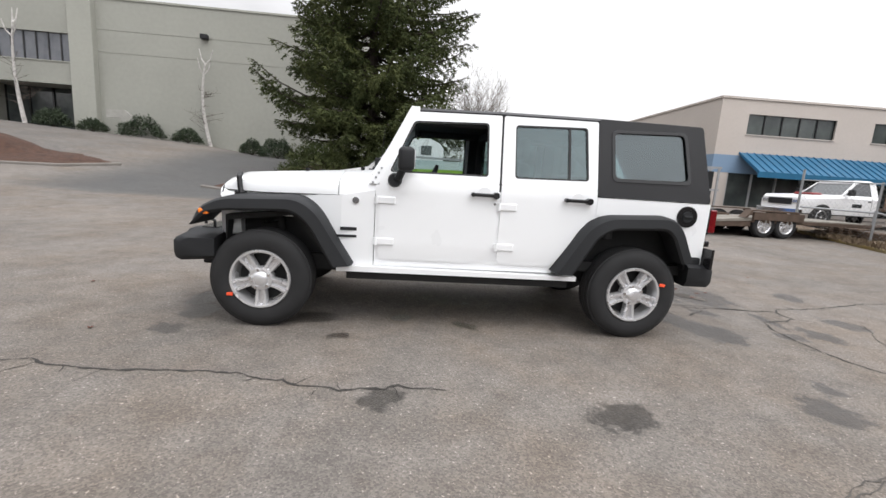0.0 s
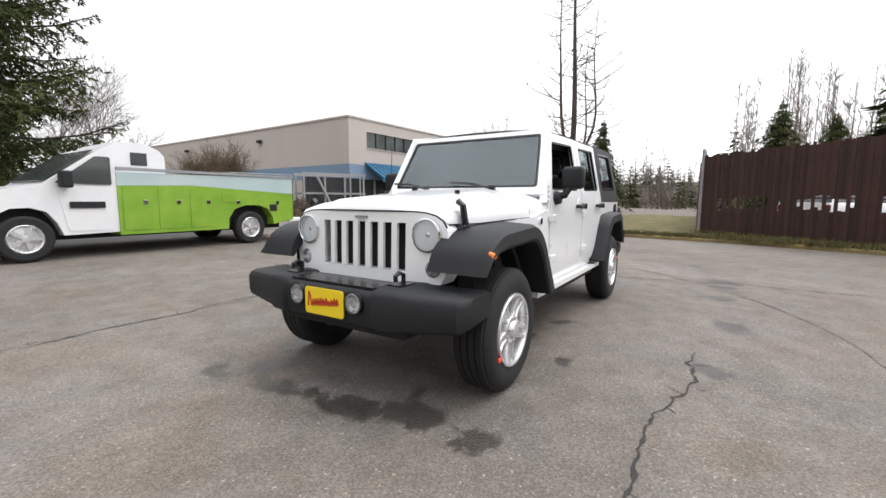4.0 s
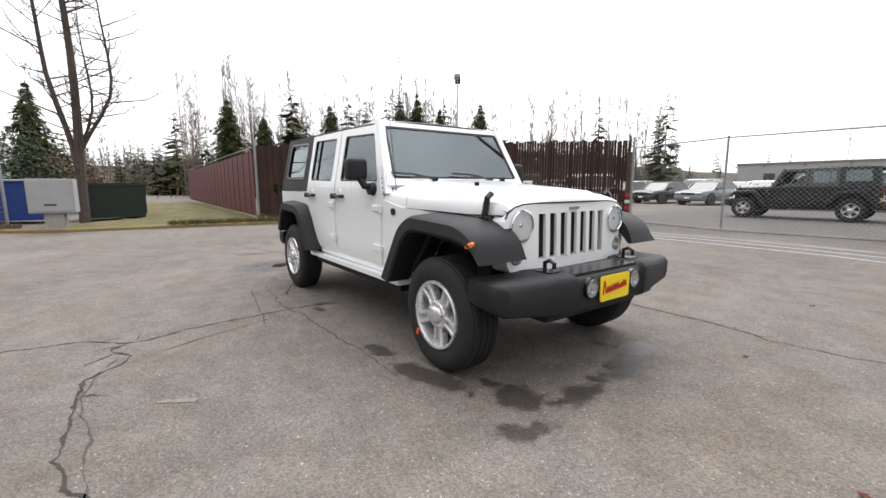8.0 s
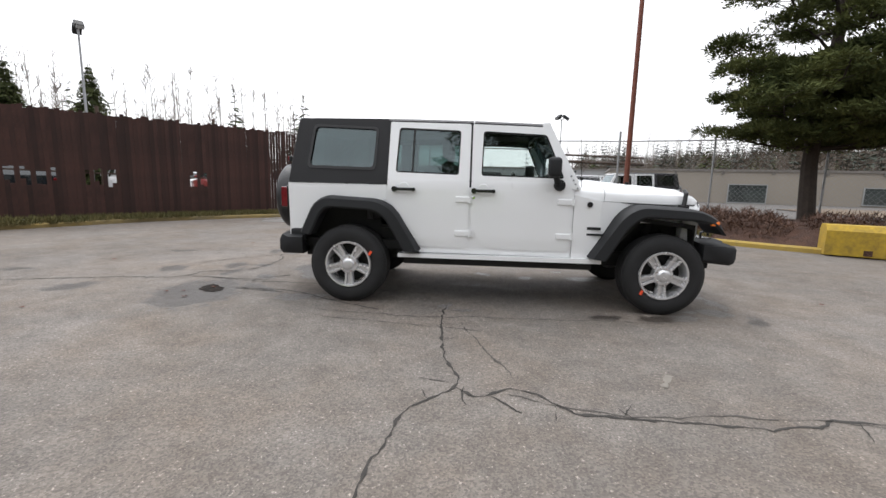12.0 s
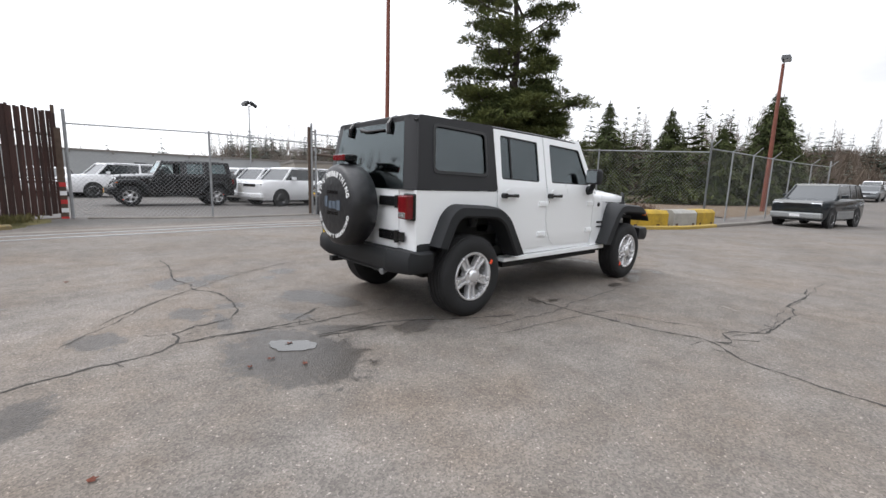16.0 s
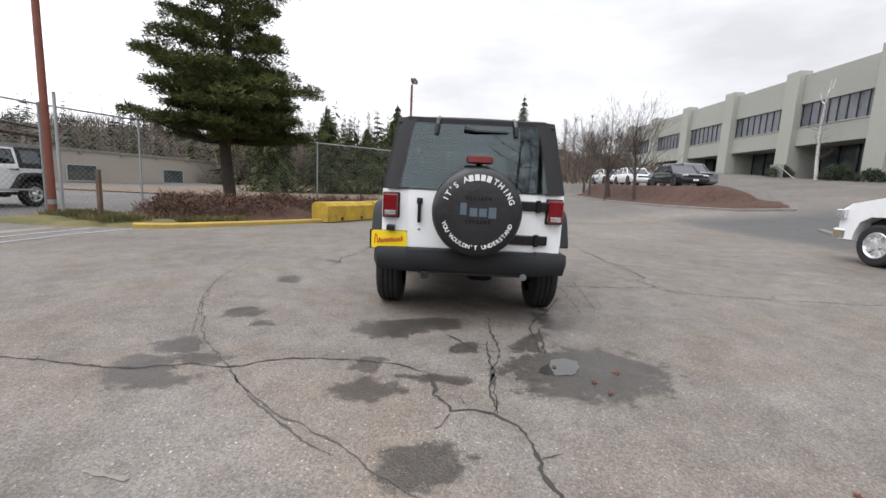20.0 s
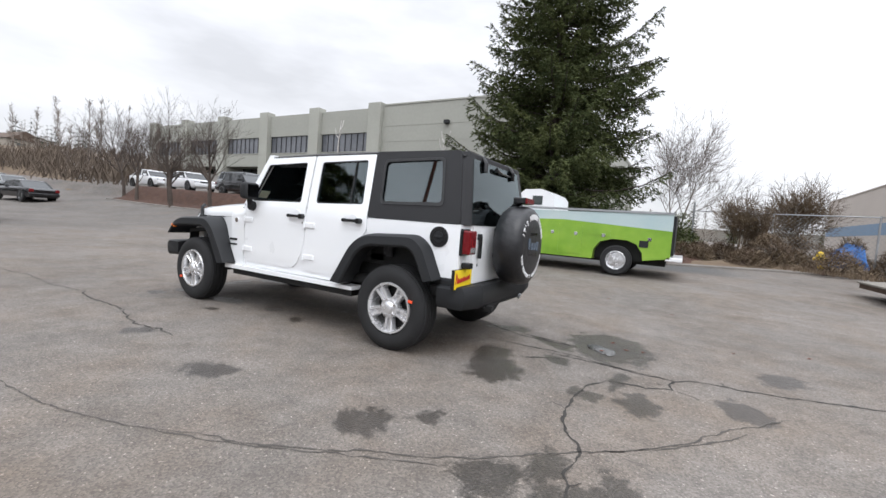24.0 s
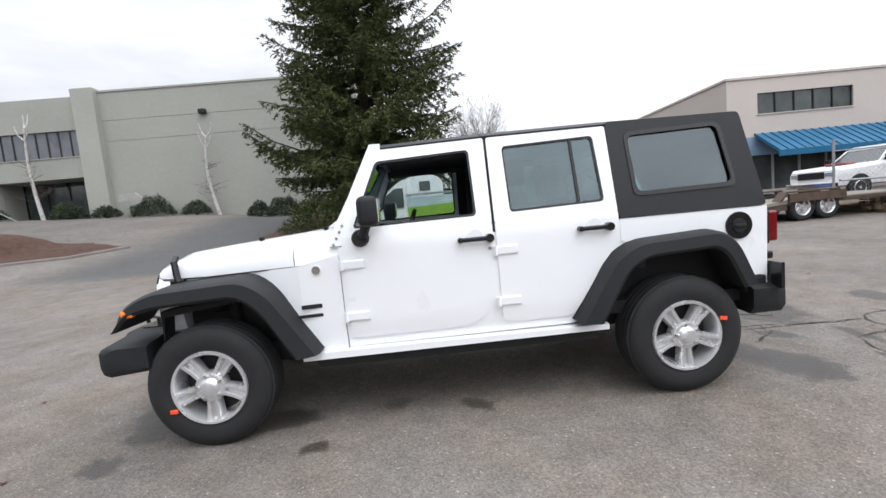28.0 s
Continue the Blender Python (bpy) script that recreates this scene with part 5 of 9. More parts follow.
    for q in (-1, 1):
        t = part("tail_lamp", bx(2.076, 2.165, q * 0.705 - 0.062, q * 0.705 + 0.062, 0.905, 1.10, bev=0.012), M_REDLENS, car, "rectangular red tail lamp")
        part("reverse_lens", bx(2.163, 2.170, q * 0.705 - 0.046, q * 0.705 + 0.046, 0.920, 0.960, bev=0.002), M_LAMP, t)
        part("lamp_housing", bx(2.07, 2.10, q * 0.705 - 0.074, q * 0.705 + 0.074, 0.892, 1.113, bev=0.01), M_GLOSSBLACK, t)
    part("plate_lamp", bx(2.08, 2.16, -0.735, -0.665, 0.785, 0.835, bev=0.01), M_GLOSSBLACK, car)
    dealer_plate(2.094, -0.715, 0.70, 1, "rear_plate")
    part("plate_holder", bx(2.080, 2.103, -0.884, -0.8715, 0.618, 0.782), M_GLOSSBLACK, car)
    part("plate_holder", bx(2.080, 2.0915, -0.874, -0.556, 0.618, 0.782, bev=0.003), M_GLOSSBLACK, car)
    def rb_ring(y, xr, xf, zb, zt):
        return [(xf, y, zb), (xr - 0.03, y, zb), (xr, y, zb + 0.04), (xr, y, zt - 0.05), (xr - 0.025, y, zt), (xf, y, zt)]
    rr = [(-0.845, 2.10, 1.93, 0.50, 0.62), (-0.81, 2.17, 1.93, 0.455, 0.64), (-0.55, 2.22, 1.98, 0.445, 0.645), (-0.53, 2.21, 1.98, 0.445, 0.635), (0.53, 2.21, 1.98, 0.445, 0.635), (0.55, 2.22, 1.98, 0.445, 0.645), (0.81, 2.17, 1.93, 0.455, 0.64), (0.845, 2.10, 1.93, 0.50, 0.62)]
    part("rear_bumper", loft(bmesh.new(), [rb_ring(*r) for r in rr]), M_PLASTIC, car, "dark grey moulded rear bumper", smooth=True)
    for q in (-1, 1):
        part("bumper_corner", bx(1.92, 2.07, min(q * 0.70, q * 0.79), max(q * 0.70, q * 0.79), 0.58, 0.70, bev=0.02), M_PLASTIC, car)
    part("bumper_tray", bx(2.0, 2.19, -0.45, 0.45, 0.43, 0.447), M_DARK, car)
    # ---- spare wheel in its cover ----
    C = Vector((2.14, 0.02, 0.985))
    Rm = Matrix.Translation(C) @ Matrix.Rotation(radians(-90), 4, "Z")
    cov = part("spare_wheel_cover", lathe(bmesh.new(), [(0.20, 0.02), (0.335, 0.03), (0.358, 0.06), (0.368, 0.12), (0.366, 0.20), (0.352, 0.25), (0.325, 0.275), (0.24, 0.288), (0.12, 0.292), (0.004, 0.293)], 56, Rm), M_VINYL, car, "black vinyl spare wheel cover with white lettering", smooth=True)
    part("spare_carrier", bx(2.09, 2.18, -0.14, 0.18, 0.85, 1.14, bev=0.02), M_GLOSSBLACK, car)
    face = Matrix.Translation((2.14 + 0.295, 0.02, 0.985)) @ Matrix(((0, 0, 1, 0), (1, 0, 0, 0), (0, 1, 0, 0), (0, 0, 0, 1)))

    def arc(r, mid, step, flip, start=0):
        def at(i, n):
            a = radians(mid) + (-1 if not flip else 1) * radians(step) * (i + start)
            dip = -0.012 if r > 0.25 else 0
            return face @ Matrix.Translation((r * math.cos(a), r * math.sin(a), dip)) @ Matrix.Rotation(a - math.pi / 2 if not flip else a + math.pi / 2, 4, "Z")
        return at
    if full:
        spare_lettering(cov, face, arc)
    part("brake_lamp_stalk", tube(bmesh.new(), [(2.16, 0.02, 1.28), (2.22, 0.02, 1.36), (2.27, 0.02, 1.385)], 0.025), M_GLOSSBLACK, car)
    hb = part("high_brake_lamp", bx(2.24, 2.36, -0.085, 0.125, 1.372, 1.43, bev=0.01), M_GLOSSBLACK, car, "high brake lamp on a stalk")
    part("red_lens", bx(2.355, 2.375, -0.08, 0.12, 1.376, 1.426, bev=0.004), M_REDLENS, hb)
    # fuel filler
    fu = part("fuel_filler", cy((1.885, -0.78, 1.03), (1.885, -0.795, 1.03), 0.088, 0.086, n=28), M_GLOSSBLACK, car, "round black fuel filler")
    part("filler_cap", cy((1.885, -0.79, 1.03), (1.885, -0.802, 1.03), 0.048, 0.044, n=20), M_PLASTIC, fu)
    part("filler_grip", bx(1.85, 1.92, -0.812, -0.80, 1.02, 1.04, bev=0.004), M_PLASTIC, fu)
    # ---- cabin ----
    part("dashboard", bx(-0.62, -0.30, -0.66, 0.66, 0.95, 1.20, bev=0.05), M_PLASTIC, car)
    part("steering_wheel", tube(bmesh.new(), [(-0.22 + 0.06 * math.sin(a), -0.36 + 0.18 * math.cos(a), 1.14 + 0.17 * math.sin(a)) for a in np.linspace(0, 2 * math.pi, 25)], 0.016), M_GLOSSBLACK, car, "black steering wheel")
    part("steering_hub", bx(-0.28, -0.22, -0.43, -0.29, 1.07, 1.19, bev=0.02), M_GLOSSBLACK, car)
    for y0 in (-0.36, 0.36):
        part("front_seat", bx(-0.02, 0.45, y0 - 0.24, y0 + 0.24, 0.72, 0.90, bev=0.05), M_SEAT, car, "grey cloth seat")
        bm = bx(-0.06, 0.07, -0.23, 0.23, 0.0, 0.58, bev=0.05)
        bmesh.ops.transform(bm, matrix=pose(0.42, y0, 0.82, 0, 14, 0), verts=bm.verts)
        part("seat_back", bm, M_SEAT, car)
        part("headrest", bx(0.53, 0.62, y0 - 0.12, y0 + 0.12, 1.42, 1.60, bev=0.035), M_SEAT, car)
        part("rear_seat_back", bx(1.20, 1.32, y0 - 0.30, y0 + 0.30, 0.80, 1.33, bev=0.05), M_SEAT, car)
        part("headrest", bx(1.24, 1.32, y0 - 0.12, y0 + 0.12, 1.34, 1.50, bev=0.03), M_SEAT, car)
    part("rear_seat", bx(0.80, 1.25, -0.62, 0.62, 0.70, 0.86, bev=0.05), M_SEAT, car)
    for xx in (0.36, 1.30):
        part("roll_bar", tube(bmesh.new(), [(xx, -0.66, 0.8), (xx, -0.60, 1.55), (xx, -0.52, 1.65), (xx, 0.52, 1.65), (xx, 0.60, 1.55), (xx, 0.66, 0.8)], 0.035), M_SEAT, car)
    for q in (-1, 1):
        part("roll_bar", tube(bmesh.new(), [(-0.35, q * 0.56, 1.66), (1.3, q * 0.57, 1.66), (1.95, q * 0.6, 1.15)], 0.035), M_SEAT, car)
    part("load_floor", bx(1.3, 2.02, -0.6, 0.6, 1.04, 1.06), M_SEAT, car)
    # ---- wheels ----
    for wx, wy, s, tag in ((-1.473, -0.872, -1, 209), (1.473, -0.872, -1, 22), (-1.473, 0.872, 1, 218 - 360 + 102), (1.473, 0.872, 1, 152)):
        make_wheel(car, wx, wy, 0.375, s, tag)
    for o in car.children_recursive:
        if "glass" in o.name:
            o.visible_shadow = False
    return car


SUV = off_roader()
off_roader(pose(-5.7, -13.6, gz(-6, -13.6), 0, 0, 180), None, "white four-door off-road SUV parked behind the mesh fence", False)
off_roader(pose(1.1, -16.9, gz(1, -16.9), 0, 0, 181), M_BLACKCAR, "black four-door off-road SUV parked behind the mesh fence", False)


# ==== fences, kerbs and beds ====
def ribbon(name, pts, width, height, material, label, category, top_round=0.03, seg=1.0):
    """A kerb or low wall along a line on the ground."""
    line = []
    for (x0, y0), (x1, y1) in zip(pts, pts[1:]):
        n = max(1, int(math.hypot(x1 - x0, y1 - y0) / seg))
        line += [(x0 + (x1 - x0) * k / n, y0 + (y1 - y0) * k / n) for k in range(n)]
    line.append(pts[-1])
    rings = []
    for i, (x, y) in enumerate(line):
        a, b = line[max(0, i - 1)], line[min(len(line) - 1, i + 1)]
        d = Vector((b[0] - a[0], b[1] - a[1])).normalized()
        nx, ny = -d.y, d.x
        z = gz(x, y)
        h, w = height, width / 2
        sec = [(-w, -0.2), (w, -0.2), (w, h - top_round), (w - top_round, h), (-w + top_round, h), (-w, h - top_round)]
        rings.append([(x + nx * u, y + ny * u, z + v) for u, v in sec])
    return setting(part(name, loft(bmesh.new(), rings), material, smooth=True), label, category)


ribbon("kerb_rear_lot", [(14.0, 12.6), (12.6, 8.6), (11.6, 4.5), (11.0, 0.5), (10.2, -2.8), (8.8, -5.6), (7.0, -7.6), (5.2, -8.8)], 0.16, 0.10, M_KERBOLD, "low faded yellow kerb along the lot's edge", "kerb")
ribbon("kerb_bed", [(-3.25, -6.9), (-3.45, -6.3), (-4.6, -5.25), (-5.8, -4.25), (-7.2, -3.3), (-8.8, -2.35), (-10.4, -1.6), (-12.5, -1.35)], 0.17, 0.11, M_KERBY, "worn yellow concrete kerb in front of the planted bed", "kerb")
ribbon("kerb_road", [(-12.5, -1.35), (-15.5, -1.0), (-22, -0.6), (-31, -0.3), (-45, -1.5), (-80, -5)], 0.18, 0.12, M_KERB, "grey concrete kerb beside the road", "kerb", seg=3.0)
ribbon("kerb_gate", [(3.9, -10.95), (1.0, -10.15), (-2.0, -10.45)], 0.14, 0.05, M_KERB, "low concrete strip under the gate", "kerb")
ribbon("kerb_truck", [(-7.5, 11.5), (-5.2, 10.4), (-2.5, 10.0), (3.5, 11.6), (6.5, 13.2), (8.6, 13.6), (9.6, 12.0)], 0.15, 0.08, M_KERB, "grey kerb behind the work truck", "kerb")
ribbon("kerb_bank", [(-11.85, 14.2), (-12.8, 12.45), (-14.5, 11.5), (-17, 11.1), (-24, 11.2), (-34, 11.4)], 0.16, 0.10, M_KERB, "grey kerb under the mulch bank", "kerb")


def patch(name, outline, material, label, category, lift=0.02, hump=0.0, step=0.45, seed=1):
    """A bed laid on the ground inside an outline, humped and uneven."""
    xs, ys = [p[0] for p in outline], [p[1] for p in outline]

    def inside(x, y):
        ok = False
        for (x0, y0), (x1, y1) in zip(outline, outline[1:] + outline[:1]):
            if (y0 > y) != (y1 > y) and x < (x1 - x0) * (y - y0) / (y1 - y0) + x0:
                ok = not ok
        return ok

    def edge(x, y):
        best = 9.0
        for (x0, y0), (x1, y1) in zip(outline, outline[1:] + outline[:1]):
            dx, dy = x1 - x0, y1 - y0
            t = max(0, min(1, ((x - x0) * dx + (y - y0) * dy) / (dx * dx + dy * dy)))
            best = min(best, math.hypot(x - x0 - dx * t, y - y0 - dy * t))
        return best
    nx, ny = int((max(xs) - min(xs)) / step) + 3, int((max(ys) - min(ys)) / step) + 3
    vs, idx, fs = [], {}, []
    for j in range(ny):
        for i in range(nx):
            x, y = min(xs) - step + i * step, min(ys) - step + j * step
            e = edge(x, y) * (1 if inside(x, y) else -1)
            idx[i, j] = len(vs)
            rough = noise.noise((x * 1.7, y * 1.7, seed)) * 0.07 + noise.noise((x * 5, y * 5, seed)) * 0.03
            vs.append((x, y, gz(x, y) + (lift + (hump * min(1, e / 1.3) + rough) if e > 0 else lift + e * 0.5)))
    for j in range(ny - 1):
        for i in range(nx - 1):
            q = (idx[i, j], idx[i + 1, j], idx[i + 1, j + 1], idx[i, j + 1])
            if any(inside(vs[k][0], vs[k][1]) for k in q):
                fs.append(q)
    return setting(raw(name, vs, fs, material, smooth=True), label, category)


patch("grass_verge", [(11.7, 4.4), (11.1, 0.5), (10.3, -2.8), (8.9, -5.6), (7.1, -7.7), (5.2, -8.9), (4.6, -10.4), (6.0, -9.6), (9.0, -6.3), (13.0, -1.6), (30, -2.0), (36, 3), (26, 5.5), (16, 2.2), (13, 4.6)], M_GRASS, "dull winter grass verge under the fence", "grass", 0.06, 0.05)
patch("planted_bed", [(-5.2, -4.85), (-7.2, -3.5), (-8.9, -2.5), (-10.5, -1.75), (-13.5, -1.5), (-14.2, -2.6), (-11.9, -5.5), (-9.6, -8.6), (-7.2, -9.4), (-5.6, -8.4), (-4.6, -6.4)], M_MULCH, "red-brown bark bed round the pine", "bed", 0.04, 0.38, 0.35, 3)
patch("grass_corner", [(-3.35, -6.95), (-3.55, -6.35), (-4.6, -5.4), (-5.2, -4.9), (-4.7, -6.4), (-5.6, -8.4), (-6.0, -10.0), (-3.4, -10.5), (-3.0, -9.2), (-3.0, -7.6)], M_GRASS, "mossy grass corner beside the pole", "grass", 0.05, 0.06, 0.35, 4)
patch("spruce_bed", [(-7.2, 11.6), (-5.1, 10.6), (-2.5, 10.2), (3.4, 11.8), (4.5, 14), (3, 19.5), (-2, 20.5), (-6.5, 17.0)], M_MULCH, "red-brown bark bed under the spruce", "bed", 0.05, 0.35, 0.5, 5)
patch("brush_verge", [(3.5, 11.8), (6.4, 13.4), (8.6, 13.9), (9.7, 12.1), (12.6, 8.8), (11.8, 4.7), (13.5, 4.8), (15.0, 9.0), (13.0, 14.0), (9, 17), (5, 18)], M_DRYBRUSH, "dry brown brush verge with fallen leaves", "verge", 0.05, 0.12, 0.5, 6)
patch("verge_west", [(-19, -3.0), (-31, -1.6), (-45, -3), (-80, -6.5), (-118, -9), (-118, -60), (-66, -27), (-19, -25)], M_DRYBRUSH, "brown winter verge beside the road", "verge", 0.05, 0.1, 3.0, 8)
patch("verge_north", [(-38, 11.6), (-118, 15.5), (-118, 70), (-64, 60), (-62, 20), (-40, 13.6)], M_DRYBRUSH, "brown winter slope above the road", "verge", 0.05, 0.1, 3.0, 9)
patch("mulch_bank", [(-12.0, 14.2), (-12.9, 12.6), (-14.6, 11.7), (-17, 11.3), (-24, 11.4), (-34, 11.6), (-34, 13.9), (-24, 13.8), (-17, 14.2), (-14.0, 15.2)], M_MULCH, "red-brown bark bank below the upper car park", "bed", 0.06, 0.12, 0.5, 7)


def slat_fence():
    """Rust-brown slatted mesh fence; every slat is a part."""
    P0, P1 = Vector((13.2, -1.45)), Vector((4.35, -11.25))
    f = thing("slatted_fence", None, "tall rust-brown slatted mesh fence with gaps", "fence")
    d = P1 - P0
    L = d.length
    ang = math.degrees(math.atan2(d.y, d.x))
    rnd = random.Random(11)
    n = 150
    base = bx(-0.0455, 0.0455, -0.005, 0.005, 0.0, 1.0)
    proto = part("slat", base, M_RUST, f)
    hs = []
    for i in range(n):
        t = (i + 0.5) / n
        x, y = P0.x + d.x * t, P0.y + d.y * t
        x, y = x + 0.006 * (i % 2), y - 0.006 * (i % 2)
        z = gz(x, y)
        top = 2.68
        if i and rnd.random() < 0.008 and t > 0.45:
            continue
        o = proto if i == 0 else proto.copy()
        if i:
            scene.collection.objects.link(o)
            o.name = "slat"
        thin = (1.0 if t < 0.72 else 0.84) * rnd.uniform(0.95, 1.04)
        low = 0.08 + rnd.uniform(0, 0.06)
        gap = noise.noise((t * 15, 0.5, 2.0)) + rnd.uniform(-0.10, 0.10)
        tall = top - low + rnd.uniform(-0.05, 0.04) - z * 0.75
        lean = pose(0, 0, 0, 0, rnd.uniform(-0.12, 0.12) * (1 if t < 0.85 else 4), ang)
        if gap > 0.14 and i % 3:
            # a broken slat: its middle is gone
            lo2 = 1.26 + rnd.uniform(-0.05, 0.08)
            o.matrix_basis = Matrix.Translation((x, y, z + lo2)) @ lean @ Matrix.Diagonal((thin, 1, tall + low - lo2, 1))
            stub = proto.copy()
            scene.collection.objects.link(stub)
            stub.matrix_basis = Matrix.Translation((x, y, z + low)) @ lean @ Matrix.Diagonal((thin, 1, 0.86 + rnd.uniform(-0.1, 0.06), 1))
        else:
            o.matrix_basis = Matrix.Translation((x, y, z + low)) @ lean @ Matrix.Diagonal((thin, 1, tall, 1))
    for i in range(6):
        t = i / 5
        x, y = P0.x + d.x * t, P0.y + d.y * t
        part("post", cy((x + 0.05, y - 0.05, gz(x, y) - 0.1), (x + 0.05, y - 0.05, 2.85), 0.04, n=10), M_STEEL if i == 0 else M_RUSTSTEEL, f)
    for z in (0.35, 1.35, 2.45):
        part("rail", tube(bmesh.new(), [(P0.x + 0.05, P0.y - 0.05, z), (P1.x + 0.05, P1.y - 0.05, z - 0.35)], 0.022, 6), M_RUSTSTEEL, f)
    # striped end post
    part("end_post", bx(P1.x - 0.07, P1.x + 0.07, P1.y - 0.07, P1.y + 0.07, -0.7, 2.3), M_RUSTSTEEL, f)
    for k in range(7):
        part("stripe", bx(P1.x - 0.076, P1.x + 0.076, P1.y - 0.076, P1.y + 0.076, -0.5 + k * 0.22, -0.39 + k * 0.22), M_REFLECT_RED if k % 2 == 0 else M_WHITE, f)
    return f


def red_fence():
    f = thing("red_panel_fence", None, "dull red sheet-metal fence running back from the corner", "fence")
    P0, P1 = Vector((13.25, -1.35)), Vector((39.5, -1.9))
    n = 44
    d = (P1 - P0) / n
    proto = None
    for i in range(n):
        a = P0 + d * i
        bm = bx(0.01, d.length - 0.01, -0.012 if i % 2 else -0.03, 0.012 if i % 2 else -0.006, 0.12, 2.48)
        m = pose(a.x, a.y, gz(a.x, a.y), 0, 0, math.degrees(math.atan2(d.y, d.x)))
        o = part("panel", bm, M_REDFENCE, f)
        o.matrix_basis = m
    part("corner_post", cy((13.2, -1.45, -0.1), (13.2, -1.45, 2.9), 0.05, n=10), M_STEEL, f)
    part("top_wire", tube(bmesh.new(), [(P0.x, P0.y, 2.62), (P1.x, P1.y, 2.62)], 0.012, 5), M_STEEL, f)
    return f


def mesh_panel(name, a, b, z0, z1, parent, pitch=0.12, r=0.0022):
    """Diamond wire mesh between two posts: crossing wires as one part."""
    a, b = Vector((*a, 0)), Vector((*b, 0))
    L, H = (b - a).length, z1 - z0
    u = (b - a) / L
    vs, fs = [], []

    def wire(s0, t0, s1, t1, side):
        p, q = a + u * s0 + Vector((0, 0, z0 + t0)), a + u * s1 + Vector((0, 0, z0 + t1))
        n = Vector((-u.y, u.x, 0)) * r * 1.3 * side
        w = (q - p).normalized().cross(n).normalized() * r
        k = len(vs)
        vs.extend([tuple(p + w + n), tuple(p - w + n), tuple(q - w + n), tuple(q + w + n)])
        fs.append((k, k + 1, k + 2, k + 3))
    k = -H
    while k < L:
        s0, t0, s1, t1 = k, 0.0, k + H, H
        if s0 < 0:
            t0, s0 = -s0, 0.0
        if s1 > L:
            t1, s1 = H - (s1 - L), L
        if s1 > s0:
            wire(s0, t0, s1, t1, 1)
            wire(L - s0, t0, L - s1, t1, -1)
        k += pitch
    o = raw(name, vs, fs, M_STEEL, parent)
    o["kind"] = "stuff"
    return o


def chain_fence(name, posts, height, label, rails=True, arms=False, pitch=0.13, post_mat=None, zoff=0.0):
    f = thing(name, None, label, "fence", "mesh fences")
    for i, (x, y) in enumerate(posts):
        z = gz(x, y) + zoff
        tall = 0.35 if i in (0, len(posts) - 1) else 0.05
        part("post", cy((x, y, z - 0.1), (x, y, z + height + tall), 0.038 if tall > 0.1 else 0.03, n=8), post_mat or M_STEEL, f)
        if arms:
            part("barb_arm", cy((x, y, z + height), (x + 0.05, y + 0.32, z + height + 0.32), 0.018, n=6), M_STEEL, f)
        if i:
            x0, y0 = posts[i - 1]
            z0 = gz(x0, y0) + zoff
            if rails:
                part("rail", tube(bmesh.new(), [(x0, y0, z0 + height), (x, y, z + height)], 0.022, 6), M_STEEL, f)
            mesh_panel("wire_mesh", (x0, y0), (x, y), min(z, z0) + 0.05, min(z, z0) + height, f, pitch)
    return f


slat_fence()
red_fence()
chain_fence("mesh_gate", [(4.2, -11.2), (1.1, -10.3), (-2.04, -10.65)], 2.42, "tall sliding mesh gate with a pipe top rail", pitch=0.11)
chain_fence("mesh_fence", [(-2.1, -10.6), (-4.9, -10.3), (-7.2, -9.5), (-9.6, -8.2), (-12.0, -5.6), (-14.6, -2.4)], 2.72, "galvanised mesh fence behind the planted bed", pitch=0.14)
chain_fence("mesh_fence", [(-14.6, -2.4), (-16.6, -2.2), (-18.8, -2.0), (-21.2, -1.8), (-24.0, -1.6), (-27.5, -1.3), (-31.4, -1.0)], 2.85, "galvanised mesh fence with barb arms beside the road", arms=True, pitch=0.09)
chain_fence("mesh_fence", [(3.9, 16.8), (6.4, 15.6), (8.9, 14.4), (10.6, 12.4)], 1.9, "old mesh fence tangled in dry brush", pitch=0.15)
chain_fence("mesh_fence", [(12.9, 9.4), (13.0, 7.0), (13.1, 5.2)], 1.75, "mesh fence beside the trailer yard", pitch=0.15)


def gate_frame():
    g = thing("gate_frame", None, "rusty pipe frame of the sliding gate", "gate")
    x, y = -2.04, -10.65
    part("tall_post", cy((x, y, -0.7), (x, y, 2.95), 0.055, n=12), M_RUSTSTEEL, g)
    part("tall_post", cy((x - 0.20, y + 0.05, -0.7), (x - 0.20, y + 0.05, 2.88), 0.035, n=10), M_STEEL, g)
    for z in (0.9, 1.5, 2.12, 2.45, 2.8):
        part("rung", cy((x, y, z), (x - 0.20, y + 0.05, z), 0.022, n=8), M_RUSTSTEEL, g)
    part("top_bar", tube(bmesh.new(), [(x, y, 2.05), (x - 3.6, y - 0.4, 2.0)], 0.055, 8), M_RUSTSTEEL, g)
    part("top_bar", tube(bmesh.new(), [(x, y, 2.28), (x - 3.6, y - 0.4, 2.22)], 0.035, 8), M_RUSTSTEEL, g)
    part("lower_bar", tube(bmesh.new(), [(x, y, 0.65), (x - 3.4, y - 0.4, 0.6)], 0.022, 8), M_STEEL, g)
    m = part("gate_motor", bx(x - 0.85, x - 0.28, y - 0.1, y + 0.30, -0.40, 0.58, bev=0.02), M_PLASTIC, g, "dark gate motor box in a steel hoop")
    part("guard_hoop", tube(bmesh.new(), [(x - 0.15, y + 0.5, -0.65), (x - 0.15, y + 0.5, 0.45), (x - 1.05, y + 0.5, 0.45), (x - 1.05, y + 0.5, -0.65)], 0.025, 8), M_STEEL, g)
    return g


gate_frame()


